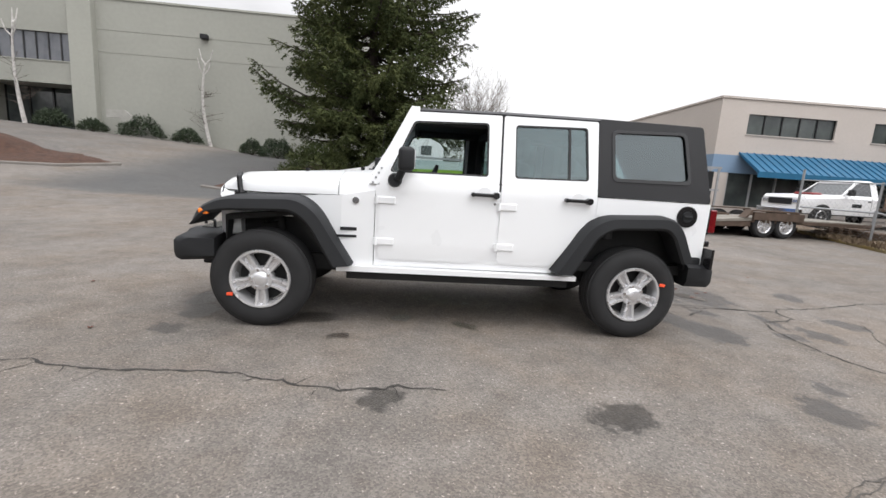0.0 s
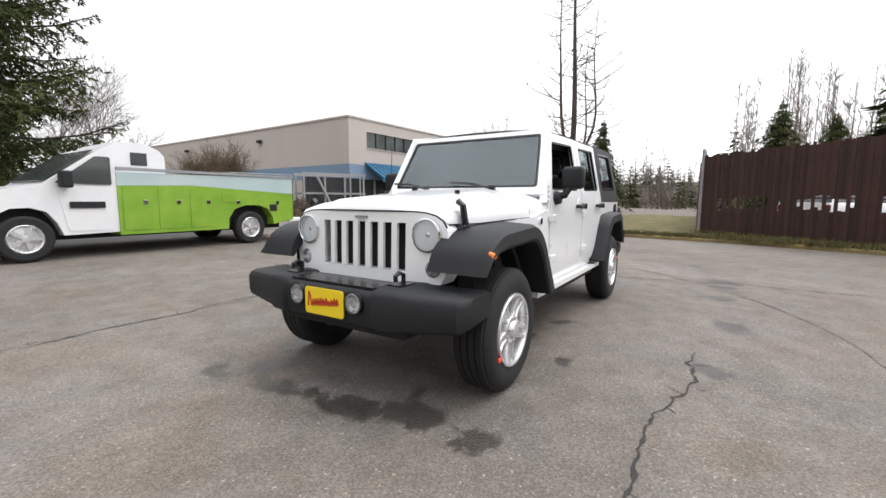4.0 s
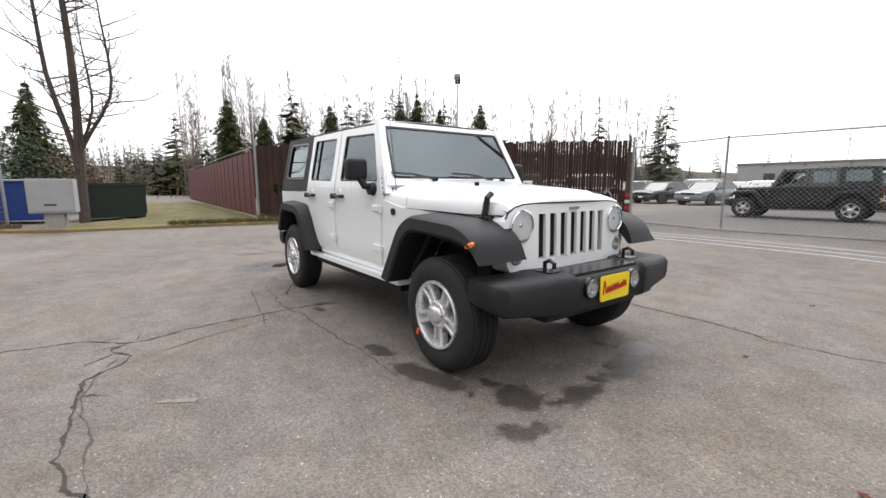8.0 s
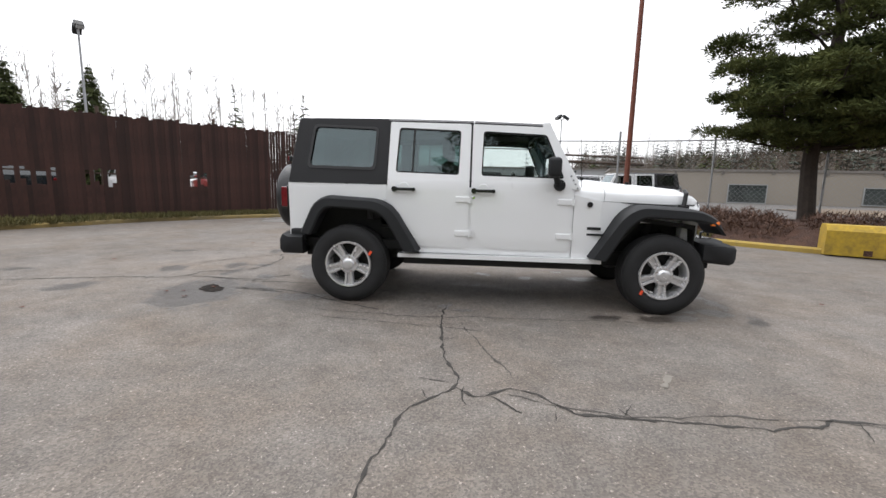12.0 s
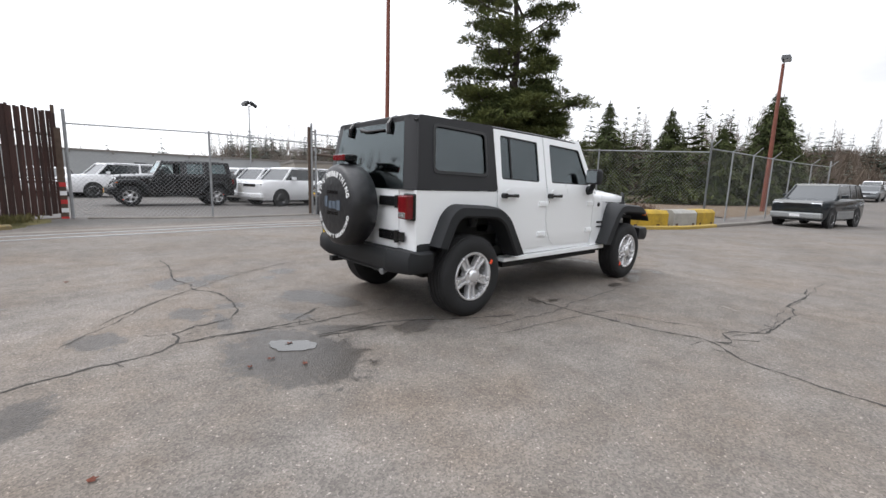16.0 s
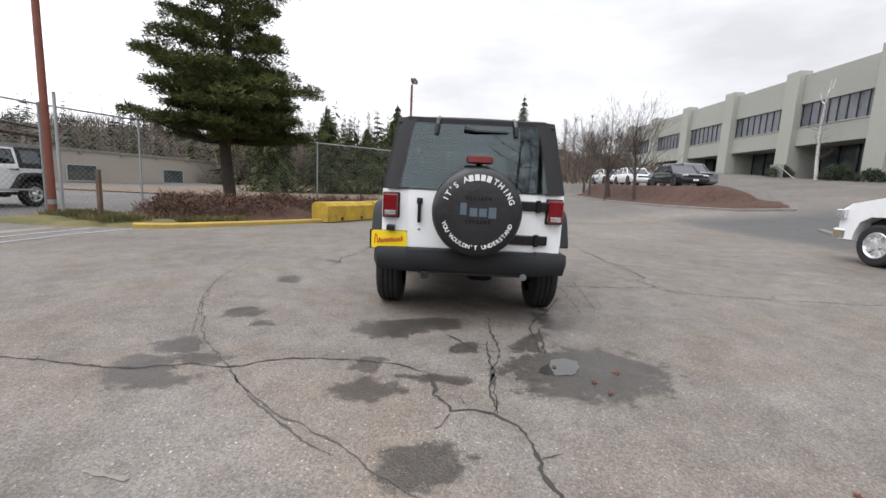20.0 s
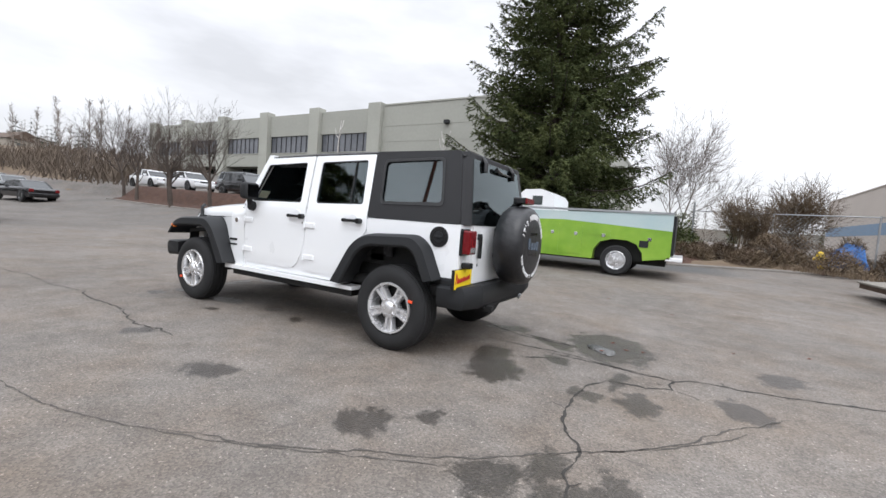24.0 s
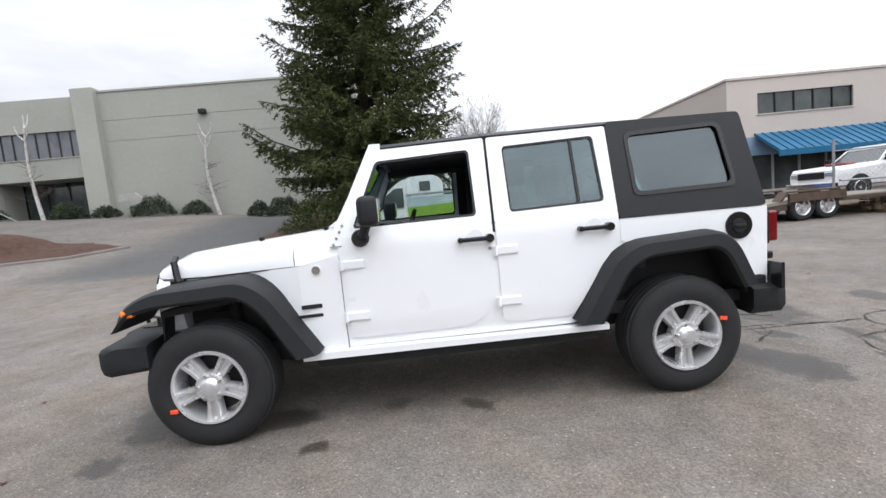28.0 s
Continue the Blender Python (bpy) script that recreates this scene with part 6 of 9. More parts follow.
def lamp_post(x, y, top, heads, label, material=None, r=0.09):
    p = thing("lamp_post", pose(x, y, gz(x, y)), label, "street lamp", "lot lamps")
    h = top - gz(x, y)
    part("pole", cy((0, 0, -0.2), (0, 0, h), r, r * 0.6, n=10), material or M_STEEL, p)
    for k, (dx, dy) in enumerate(heads):
        part("arm", tube(bmesh.new(), [(0, 0, h - 0.05), (dx * 0.7, dy * 0.7, h + 0.1)], 0.03, 6), M_STEEL, p)
        bm = bx(-0.28, 0.28, -0.2, 0.2, -0.12, 0.12, bev=0.04)
        bmesh.ops.transform(bm, matrix=Matrix.Translation((dx, dy, h + 0.15)) @ Matrix.Rotation(math.atan2(dy, dx), 4, "Z") @ Matrix.Rotation(radians(35), 4, "Y"), verts=bm.verts)
        hd = part("lamp_head", bm, M_PLASTIC, p, "dark floodlight head")
        bm = bx(0.26, 0.29, -0.16, 0.16, -0.09, 0.09)
        bmesh.ops.transform(bm, matrix=Matrix.Translation((dx, dy, h + 0.15)) @ Matrix.Rotation(math.atan2(dy, dx), 4, "Z") @ Matrix.Rotation(radians(35), 4, "Y"), verts=bm.verts)
        part("lamp_glass", bm, M_PALEWALL, hd)
    return p


lamp_post(20.9, -16.9, 8.5, [(0.35, -0.3), (-0.35, 0.3)], "steel pole with two floodlights above the fence", r=0.08)
lamp_post(-26.6, -3.1, 8.45, [(0.45, 0.2)], "red-brown pole with one floodlight beside the road", M_REDPOLE, r=0.13)
lamp_post(-6.6, -32.0, 6.6, [(0.3, 0.2), (-0.3, 0.1)], "steel pole with two floodlights in the rear lot", r=0.07)


def wood_pole():
    p = thing("utility_pole", pose(-4.74, -10.0, gz(-4.74, -10.0)), "tall red-brown wooden pole in the grass corner", "pole")
    part("pole", cy((0, 0, -0.2), (0, 0, 13.0), 0.088, 0.06, n=14), M_REDPOLE, p, smooth=True)
    part("pipe_post", cy((0.55, 0.75, -0.1), (0.55, 0.75, 2.9), 0.035, n=8), M_STEEL, p)
    part("board_post", bx(0.62, 0.71, 1.70, 1.77, -0.1, 1.2), M_WOOD, p)
    part("pole_collar", cy((0, 0, 0.3), (0, 0, 0.42), 0.095, n=14), M_STEEL, p)
    return p


wood_pole()


def keypad_post():
    p = thing("keypad_post", pose(6.3, -8.75, gz(6.3, -8.75)), "white gooseneck keypad post in front of the fence", "post")
    part("post", bx(-0.06, 0.06, -0.06, 0.06, -0.1, 1.12, bev=0.01), M_WHITE, p)
    part("arm", bx(-0.04, 0.04, -0.05, 0.35, 1.08, 1.18, bev=0.01), M_WHITE, p)
    part("keypad_box", bx(-0.13, 0.13, 0.22, 0.42, 1.05, 1.36, bev=0.02), M_WHITE, p)
    part("keypad", bx(-0.07, 0.07, 0.42, 0.428, 1.12, 1.28), M_PLASTIC, p)
    return p


keypad_post()


def barrier_block(x, y, turn, material, label, L=1.7, H=0.55, W=0.62):
    b = thing("barrier_block", pose(x, y, gz(x, y) + 0.03, 0, 0, turn), label, "barrier", "concrete barrier blocks")
    sec = [(-W / 2, 0), (W / 2, 0), (W / 2, H - 0.1), (W / 2 - 0.1, H), (-W / 2 + 0.1, H), (-W / 2, H - 0.1)]
    bm = loft(bmesh.new(), [[(-L / 2, u, v) for u, v in sec], [(-L / 2 + 0.06, u * 1.02, v) for u, v in sec], [(L / 2 - 0.06, u * 1.02, v) for u, v in sec], [(L / 2, u, v) for u, v in sec]])
    part("block", bm, material, b)
    for k in (-0.45, 0.45):
        part("lifting_groove", bx(k - 0.06, k + 0.06, -W / 2 - 0.014, W / 2 + 0.014, 0.02, 0.12), M_MULCH, b)
    return b


barrier_block(-7.35, -3.35, -28, M_YBLOCK, "worn yellow concrete barrier block on the bed's edge", 2.1)
barrier_block(-9.4, -2.55, -22, M_YBLOCK, "worn yellow concrete barrier block on the bed's edge", 1.7)
barrier_block(-11.15, -2.1, -12, M_CONC, "pale grey concrete barrier block beside yellow ones", 1.25)
barrier_block(-12.55, -1.95, -4, M_YBLOCK, "worn yellow concrete barrier block at the fence corner", 1.4)


# ==== other vehicles ====
def simple_wheel(parent, x, y, s, R=0.34):
    m = Matrix.Translation((x, y, R)) @ Matrix.Diagonal((1, s, 1, 1))
    w = part("wheel", lathe(bmesh.new(), [(R * 0.62, -0.2), (R * 0.9, -0.21), (R, -0.18), (R, -0.03), (R * 0.9, 0.0), (R * 0.66, 0.0), (R * 0.64, -0.015)], 28, m), M_RUBBER, parent, smooth=True)
    part("rim", lathe(bmesh.new(), [(R * 0.65, -0.015), (R * 0.60, 0.0), (R * 0.54, -0.02), (R * 0.5, -0.07), (R * 0.2, -0.06), (R * 0.15, -0.01), (0.004, -0.005)], 28, m), M_ALLOY, w, smooth=True)
    for k in range(5):
        a = 2 * math.pi * k / 5
        rot = m @ Matrix.Rotation(a, 4, "Y")
        bm = bx(R * 0.15, R * 0.55, -0.06, -0.015, -0.03, 0.03)
        bmesh.ops.transform(bm, matrix=rot, verts=bm.verts)
        part("spoke", bm, M_ALLOY, w)
    return w


def car_like(name, m, paint, label, L=4.4, W=1.75, H=1.45, kind="sedan", group="", clad=None):
    """A parked car: body and cabin lofted from its side profile; glass, lamps, bumpers and wheels are parts. Front looks to -x."""
    c = thing(name, m, label, "car", group)
    h = H
    f, r = -L / 2, L / 2
    wf, wr = f + 0.19 * L, r - 0.20 * L
    belt = 0.655 * h if kind != "sedan" else 0.635 * h
    hood = 0.605 * h if kind != "sedan" else 0.585 * h

    def ring(x, zb, zt, hw):
        return [(x, -hw * 0.93, zb), (x, -hw, zb + 0.18), (x, -hw, zt - 0.10), (x, -hw * 0.93, zt), (x, hw * 0.93, zt), (x, hw, zt - 0.10), (x, hw, zb + 0.18), (x, hw * 0.93, zb)]
    hw = W / 2
    zb = 0.26
    if kind == "sedan":
        prof = [(f, 0.40, hood - 0.16, hw * 0.86), (f + 0.12, zb, hood - 0.05, hw * 0.95), (f + 0.9, zb, hood + 0.03, hw), (f + 1.25, zb, belt, hw), (r - 1.0, zb, belt + 0.03, hw), (r - 0.15, zb, belt, hw * 0.95), (r, 0.42, belt - 0.12, hw * 0.88)]
        cab = [(f + 1.15, belt - 0.02), (f + 1.85, h), (r - 1.45, h), (r - 0.62, belt)]
    else:
        prof = [(f, 0.42, hood - 0.12, hw * 0.88), (f + 0.10, zb, hood, hw * 0.95), (f + 0.8, zb, hood + 0.06, hw), (f + 1.15, zb, belt, hw), (r - 0.2, zb, belt + 0.02, hw), (r, 0.40, belt, hw * 0.94)]
        cab = [(f + 1.05, belt - 0.02), (f + 1.65, h), (r - 0.42, h), (r - 0.08, belt)]
    body = part("body", loft(bmesh.new(), [ring(*p) for p in prof]), paint, c, smooth=True)
    # wheel arches as dark liners set over the body side
    for s in (-1, 1):
        for wx in (wf, wr):
            part("arch_liner", cy((wx, s * (hw - 0.12), 0.36), (wx, s * (hw + 0.006), 0.36), 0.405, n=26), M_DARK, c)
            simple_wheel(c, wx, s * (hw + 0.01), s, 0.345)
    x0, x1, x2, x3 = (p[0] for p in cab)
    tw = hw * 0.80
    z0, z1 = belt - 0.03, h
    roof = loft(bmesh.new(), [[(x1 - 0.06, -tw, z1 - 0.10), (x1 - 0.06, tw, z1 - 0.10), (x1, tw, z1 - 0.02), (x1, -tw, z1 - 0.02)], [(x1 + 0.3, -tw * 1.01, z1 - 0.10), (x1 + 0.3, tw * 1.01, z1 - 0.10), (x1 + 0.3, tw * 0.9, z1), (x1 + 0.3, -tw * 0.9, z1)], [(x2 - 0.2, -tw * 1.01, z1 - 0.10), (x2 - 0.2, tw * 1.01, z1 - 0.10), (x2 - 0.2, tw * 0.9, z1), (x2 - 0.2, -tw * 0.9, z1)], [(x2 + 0.06, -tw, z1 - 0.11), (x2 + 0.06, tw, z1 - 0.11), (x2, tw, z1 - 0.03), (x2, -tw, z1 - 0.03)]])
    part("roof", roof, paint, c, smooth=True)
    # dark cabin glazing: a leaning box, with pillars of body colour over it
    part("window_glass", loft(bmesh.new(), [[(x0 + 0.05, -hw * 0.93, z0), (x3 - 0.05, -hw * 0.93, z0), (x3 - 0.05, hw * 0.93, z0), (x0 + 0.05, hw * 0.93, z0)], [(x1, -tw * 0.985, z1 - 0.05), (x2, -tw * 0.985, z1 - 0.05), (x2, tw * 0.985, z1 - 0.05), (x1, tw * 0.985, z1 - 0.05)]]), M_CARGLASS, c, "dark cabin glass")
    for s in (-1, 1):
        ends = [((x0 + 0.02, z0), (x1 - 0.02, z1 - 0.04)), ((x3 - 0.02, z0), (x2 + 0.02, z1 - 0.04)), (((x1 + x2) / 2 - 0.05, z0), ((x1 + x2) / 2, z1 - 0.04))]
        if kind != "sedan":
            ends.append(((x2 - 0.35, z0), (x2 - 0.4, z1 - 0.04)))
        for (a, za), (b, zb2) in ends:
            part("pillar", loft(bmesh.new(), [[(a - 0.05, s * hw * 0.94, za), (a + 0.05, s * hw * 0.94, za), (a + 0.05, s * hw * 0.90, za), (a - 0.05, s * hw * 0.90, za)], [(b - 0.04, s * tw, zb2), (b + 0.04, s * tw, zb2), (b + 0.04, s * tw * 0.95, zb2), (b - 0.04, s * tw * 0.95, zb2)]]), paint, c)
        part("door_mirror", bx(x0 + 0.42, x0 + 0.54, min(s * hw * 0.95, s * (hw + 0.17)), max(s * hw * 0.95, s * (hw + 0.17)), belt + 0.02, belt + 0.15, bev=0.02), paint, c)
        part("headlamp", bx(f + 0.005, f + 0.14, min(s * hw * 0.5, s * hw * 0.88), max(s * hw * 0.5, s * hw * 0.88), hood - 0.22, hood - 0.09, bev=0.02), M_LAMP, c)
        part("tail_lamp", bx(r - 0.08, r + 0.012, min(s * hw * 0.66, s * hw * 0.93), max(s * hw * 0.66, s * hw * 0.93), belt - 0.26, belt - 0.06, bev=0.015), M_REDLENS, c)
        for dx in (0.18, -0.55):
            part("door_handle", bx((x1 + x2) / 2 + dx, (x1 + x2) / 2 + dx + 0.16, min(s * hw, s * (hw + 0.02)), max(s * hw, s * (hw + 0.02)), belt - 0.14, belt - 0.11), paint, c)
        if clad:
            part("side_cladding", bx(wf + 0.42, wr - 0.42, min(s * hw * 0.99, s * (hw + 0.018)), max(s * hw * 0.99, s * (hw + 0.018)), 0.34, 0.62, bev=0.01), clad, c, "silver lower cladding")
    part("grille", bx(f - 0.012, f + 0.05, -hw * 0.45, hw * 0.45, hood - 0.22, hood - 0.10, bev=0.01), M_GLOSSBLACK, c)
    part("front_bumper", bx(f - 0.05, f + 0.2, -hw * 0.93, hw * 0.93, 0.34, 0.56, bev=0.05), clad or paint, c)
    part("rear_bumper", bx(r - 0.18, r + 0.05, -hw * 0.94, hw * 0.94, 0.36, 0.58, bev=0.05), clad or paint, c)
    part("number_plate", bx(f - 0.062, f - 0.05, -0.16, 0.16, 0.40, 0.50), M_WHITE, c, "white plate with plain bars")
    return c


def at(x, y, turn):
    return pose(x, y, gz(x, y), 0, 0, turn)


car_like("compact_suv", at(-18.3, 0.5, 170), M_DARKCAR, "dark green compact SUV with silver cladding standing on the road", 4.1, 1.72, 1.66, "suv", clad=M_SILVERTRIM)
for k, (x, y, pm, word) in enumerate(((-3.9, -16.5, M_WHITE, "white"), (-3.7, -19.4, M_WHITE, "white"), (-3.3, -22.2, M_WHITE, "white"), (-2.9, -25.0, M_WHITE, "white"), (2.2, -24.5, M_WHITE, "white"))):
    car_like("suv", at(x, y, 196), pm, word + " SUV parked in a row of the fenced lot", 4.8, 1.9, 1.72, "suv", "cars in the fenced lot")
for k, (x, y, pm, word) in enumerate(((17.2, -6.0, M_WHITE, "white"), (15.2, -8.4, M_DARKCAR, "dark"), (13.0, -10.6, M_WHITE, "white"), (10.9, -12.9, M_REDCAR, "red"), (8.9, -15.2, M_WHITE, "white"))):
    car_like("suv", at(x, y, 138), pm, word + " SUV parked behind the slatted fence", 4.6, 1.85, 1.7, "suv", "cars behind the slatted fence")
rc = random.Random(21)
for row in range(3):
    for k in range(8):
        pm, word = rc.choice([(M_WHITE, "white"), (M_WHITE, "white"), (M_GREYCAR, "grey"), (M_BLACKCAR, "black"), (M_DARKCAR, "dark")])
        kd = rc.choice(["suv", "sedan"])
        if row == 0 and k in (2, 3):
            pm, word, kd = M_BLACKCAR, "black", "sedan"
        car_like("suv" if kd == "suv" else "sedan", at(5 + k * 3.0 + row * 4, -27 - row * 8.0 + rc.uniform(-0.3, 0.3), 262), pm, word + " car parked in a row of the fenced lot", 4.6, 1.85, 1.68 if kd == "suv" else 1.45, kd, "cars in the fenced lot")
car_like("sedan", at(-22.7, 14.9, 178), M_BLACKCAR, "black saloon parked on the upper car park", 4.7, 1.8, 1.45, "sedan", "cars on the upper car park")
car_like("suv", at(-26.5, 17.6, 184), M_GREYCAR, "grey SUV parked on the upper car park", 4.7, 1.85, 1.75, "suv", "cars on the upper car park")
car_like("sedan", at(-29.6, 15.0, 176), M_WHITE, "white saloon parked on the upper car park", 4.6, 1.8, 1.45, "sedan", "cars on the upper car park")
car_like("sedan", at(-35.0, 15.0, 180), M_WHITE, "white saloon parked on the upper car park", 4.6, 1.8, 1.45, "sedan", "cars on the upper car park")
car_like("sedan", at(-36.5, 7.6, 8), M_BLACKCAR, "black saloon parked beside the road", 4.6, 1.8, 1.42, "sedan", "cars along the road")
car_like("sedan", at(-44.0, 8.6, 5), M_GREYCAR, "grey saloon parked beside the road", 4.6, 1.8, 1.42, "sedan", "cars along the road")
car_like("sedan", at(-50.0, 9.0, 5), M_DARKCAR, "dark saloon parked beside the road", 4.6, 1.8, 1.42, "sedan", "cars along the road")
car_like("sedan", at(-57.0, 9.4, 5), M_WHITE, "white saloon parked beside the road", 4.6, 1.8, 1.42, "sedan", "cars along the road")
car_like("suv", at(-64.0, 9.8, 5), M_WHITE, "white SUV parked beside the road", 4.6, 1.85, 1.7, "suv", "cars along the road")
car_like("sedan", at(-52.0, -0.6, 176), M_GREYCAR, "silver saloon parked beside the road", 4.5, 1.8, 1.45, "sedan", "cars along the road")
car_like("sedan", at(-58.5, -1.0, 176), M_DARKCAR, "dark saloon parked beside the road", 4.5, 1.8, 1.45, "sedan", "cars along the road")
car_like("suv", at(-65.0, -1.3, 176), M_WHITE, "white SUV parked beside the road", 4.6, 1.85, 1.7, "suv", "cars along the road")


def work_truck():
    """Cut-away cab truck with a long green and blue utility body."""
    t = thing("work_truck", pose(0, 7.35, gz(0, 7.8)), "white work truck with a lime green and pale blue utility body", "truck")
    W = 2.05

    def side(pts, a, b):
        return prism(bmesh.new(), pts, a, b, lambda u, v, w: (u, w, v))
    cab = [(-2.42, 0.42), (-2.45, 0.70), (-2.40, 0.98), (-2.25, 1.09), (-1.45, 1.25), (-0.62, 1.90), (-0.50, 1.96), (-0.42, 1.97), (-0.42, 0.42), (-1.22, 0.40), (-1.30, 0.62), (-1.42, 0.80), (-1.62, 0.87), (-1.85, 0.86), (-2.05, 0.75), (-2.13, 0.55), (-2.15, 0.42)]
    part("cab", side(cab, 0.02, W - 0.02), M_WHITE, t, "white van cab")
    for y0, s in ((0.0, -1), (W, 1)):
        part("door_window", prism(bmesh.new(), rounded([(-1.30, 1.28), (-0.72, 1.76), (-0.50, 1.76), (-0.50, 1.27)], 0.03, 4), 0.0, 0.012, lambda u, v, w: (u, y0 + s * (w - 0.02 + 0.012), v)), M_BLUEGLASS, t, "dark cab window")
        part("door_panel", prism(bmesh.new(), rounded([(-1.28, 1.22), (-0.46, 1.22), (-0.46, 0.46), (-1.15, 0.46)], 0.05, 4), 0, 0.008, lambda u, v, w: (u, y0 + s * (w - 0.02), v)), M_WHITE, t)
        part("door_logo", bx(-1.12, -0.62, min(y0, y0 + s * 0.006) - 0.006, max(y0, y0 + s * 0.006) + 0.0, 0.86, 0.97), M_PLASTIC, t, "dark bar of a door sign")
        part("door_mirror", bx(-1.26, -1.10, min(y0 + s * 0.02, y0 + s * 0.22), max(y0 + s * 0.02, y0 + s * 0.22), 1.20, 1.48, bev=0.03), M_PLASTIC, t)
        part("headlamp", bx(-2.46, -2.30, y0 - s * 0.05 - 0.12, y0 - s * 0.05 + 0.12 if s < 0 else y0 + 0.0, 0.80, 0.98, bev=0.02), M_LAMP, t)
    part("windscreen", prism(bmesh.new(), [(0, 0), (1, 0), (1, 1), (0, 1)], 0, 0.01, lambda u, v, w: (-1.40 + 0.72 * v - 0.012 - w * 0.6, 0.14 + u * (W - 0.28), 1.30 + 0.56 * v + 0.012 + w)), M_BLUEGLASS, t)
    part("front_bumper", bx(-2.56, -2.30, 0.0, W, 0.42, 0.62, bev=0.04), M_CHROME, t)
    part("grille", bx(-2.475, -2.42, 0.35, W - 0.35, 0.66, 0.96, bev=0.02), M_PLASTIC, t)
    # raised cap behind the cab
    cap = [(-0.46, 1.30), (-0.42, 1.98), (-0.30, 2.07), (0.15, 2.09), (0.42, 1.98), (0.52, 1.86), (0.54, 1.30)]
    part("cab_cap", side(cap, 0.25, W - 0.25), M_WHITE, t, "white moulded cap with a small window")
    part("cap_window", bx(-0.08, 0.20, 0.238, 0.252, 1.66, 1.90), M_BLUEGLASS, t)
    # utility body
    low = [(-0.42, 0.36), (-0.42, 1.26), (0.9, 1.30), (3.40, 1.16), (3.40, 0.52), (2.82, 0.42), (2.80, 0.60), (2.66, 0.80), (2.45, 0.88), (2.10, 0.89), (1.82, 0.80), (1.68, 0.60), (1.66, 0.36)]
    part("utility_body", side(low, 0.0, W), M_GREEN, t, "lime green utility body sides")
    part("utility_top", side([(-0.42, 1.262), (-0.42, 1.50), (3.40, 1.56), (3.40, 1.162), (0.9, 1.302)], 0.002, W - 0.002), M_SKYWRAP, t, "pale blue upper band of the utility body")
    part("top_rail", bx(-0.42, 3.42, -0.02, 0.14, 1.55, 1.60), M_STEEL, t)
    for k, x in enumerate((-0.38, 0.22, 0.82, 1.50)):
        part("locker_door", bx(x + 0.03, x + 0.56, -0.010, 0.0, 0.44 if k < 3 else 0.95, 1.20), M_GREEN, t)
        part("locker_latch", bx(x + 0.36, x + 0.44, -0.022, -0.008, 0.92, 1.0, bev=0.004), M_CHROME, t)
    part("locker_latch", bx(2.9, 2.98, -0.014, 0.0, 0.9, 0.98), M_CHROME, t)
    part("fuel_door", bx(2.72, 2.92, -0.012, 0.0, 0.74, 0.90), M_PLASTIC, t)
    part("tailgate", bx(3.40, 3.46, 0.05, W - 0.05, 0.60, 1.52), M_PLASTIC, t)
    part("rear_step", bx(3.30, 3.66, 0.0, W, 0.46, 0.56, bev=0.02), M_WHITE, t)
    part("chassis", bx(-2.2, 3.3, 0.45, W - 0.45, 0.30, 0.46), M_DARK, t)
    part("wheel_well", bx(-2.12, -1.24, 0.25, W - 0.25, 0.38, 0.86), M_DARK, t)
    part("wheel_well", bx(1.66, 2.82, 0.25, W - 0.25, 0.38, 0.88), M_DARK, t)
    for x in (-1.70, 2.22):
        for y0, s in ((0.02, -1), (W - 0.02, 1)):
            simple_wheel(t, x, y0, s, 0.37)
    return t


work_truck()


def trailer():
    t = thing("flatbed_trailer", pose(7.4, 7.0, gz(9, 7.5), 0, 0, 2), "low tandem flatbed trailer with worn plank deck", "trailer")
    part("deck_frame", bx(2.0, 6.0, 0.12, 2.0, 0.42, 0.52, bev=0.01), M_RUSTSTEEL, t)
    for k in range(9):
        part("plank", bx(2.0, 6.0, 0.14 + k * 0.205, 0.33 + k * 0.205, 0.522, 0.55), M_DECK, t)
    tail = part("beaver_tail", prism(bmesh.new(), [(-0.20, 0.23), (2.0, 0.30), (2.0, 0.46), (-0.20, 0.33)], 0.14, 1.98, lambda u, v, w: (u, w, v)), M_RUSTSTEEL, t, "sloping steel tail frame")
    for k in range(9):
        part("plank", prism(bmesh.new(), [(-0.25, 0.335), (2.0, 0.465), (2.0, 0.55), (-0.25, 0.37)], 0.12 + k * 0.208, 0.32 + k * 0.208, lambda u, v, w: (u, w, v)), M_DECK, tail)
    part("tail_gate_rail", bx(2.0, 3.6, 0.05, 0.12, 0.50, 0.72), M_RUSTSTEEL, t)
    for s, y in ((-1, 0.10), (1, 2.02)):
        for x in (2.42, 3.12):
            simple_wheel(t, x, y, s, 0.35)
        part("mudguard", prism(bmesh.new(), [(1.75, 0.55), (1.95, 0.78), (3.42, 0.78), (3.62, 0.55), (3.55, 0.55), (3.38, 0.74), (1.99, 0.74), (1.82, 0.55)], 0, 0.26, lambda u, v, w: (u, y + s * (w - 0.24), v)), M_RUSTSTEEL, t)
    part("tongue", tube(bmesh.new(), [(6.0, 0.3, 0.47), (7.5, 1.06, 0.47), (6.0, 1.8, 0.47)], 0.05, 6), M_RUSTSTEEL, t)
    part("jack_post", cy((7.2, 1.06, 0.0), (7.2, 1.06, 0.95), 0.04), M_STEEL, t)
    part("side_rail", tube(bmesh.new(), [(3.4, 0.05, 0.95), (6.0, 0.05, 0.9), (8.6, -0.9, 0.25)], 0.03, 6), M_STEEL, t, "long bare steel bar")
    return t



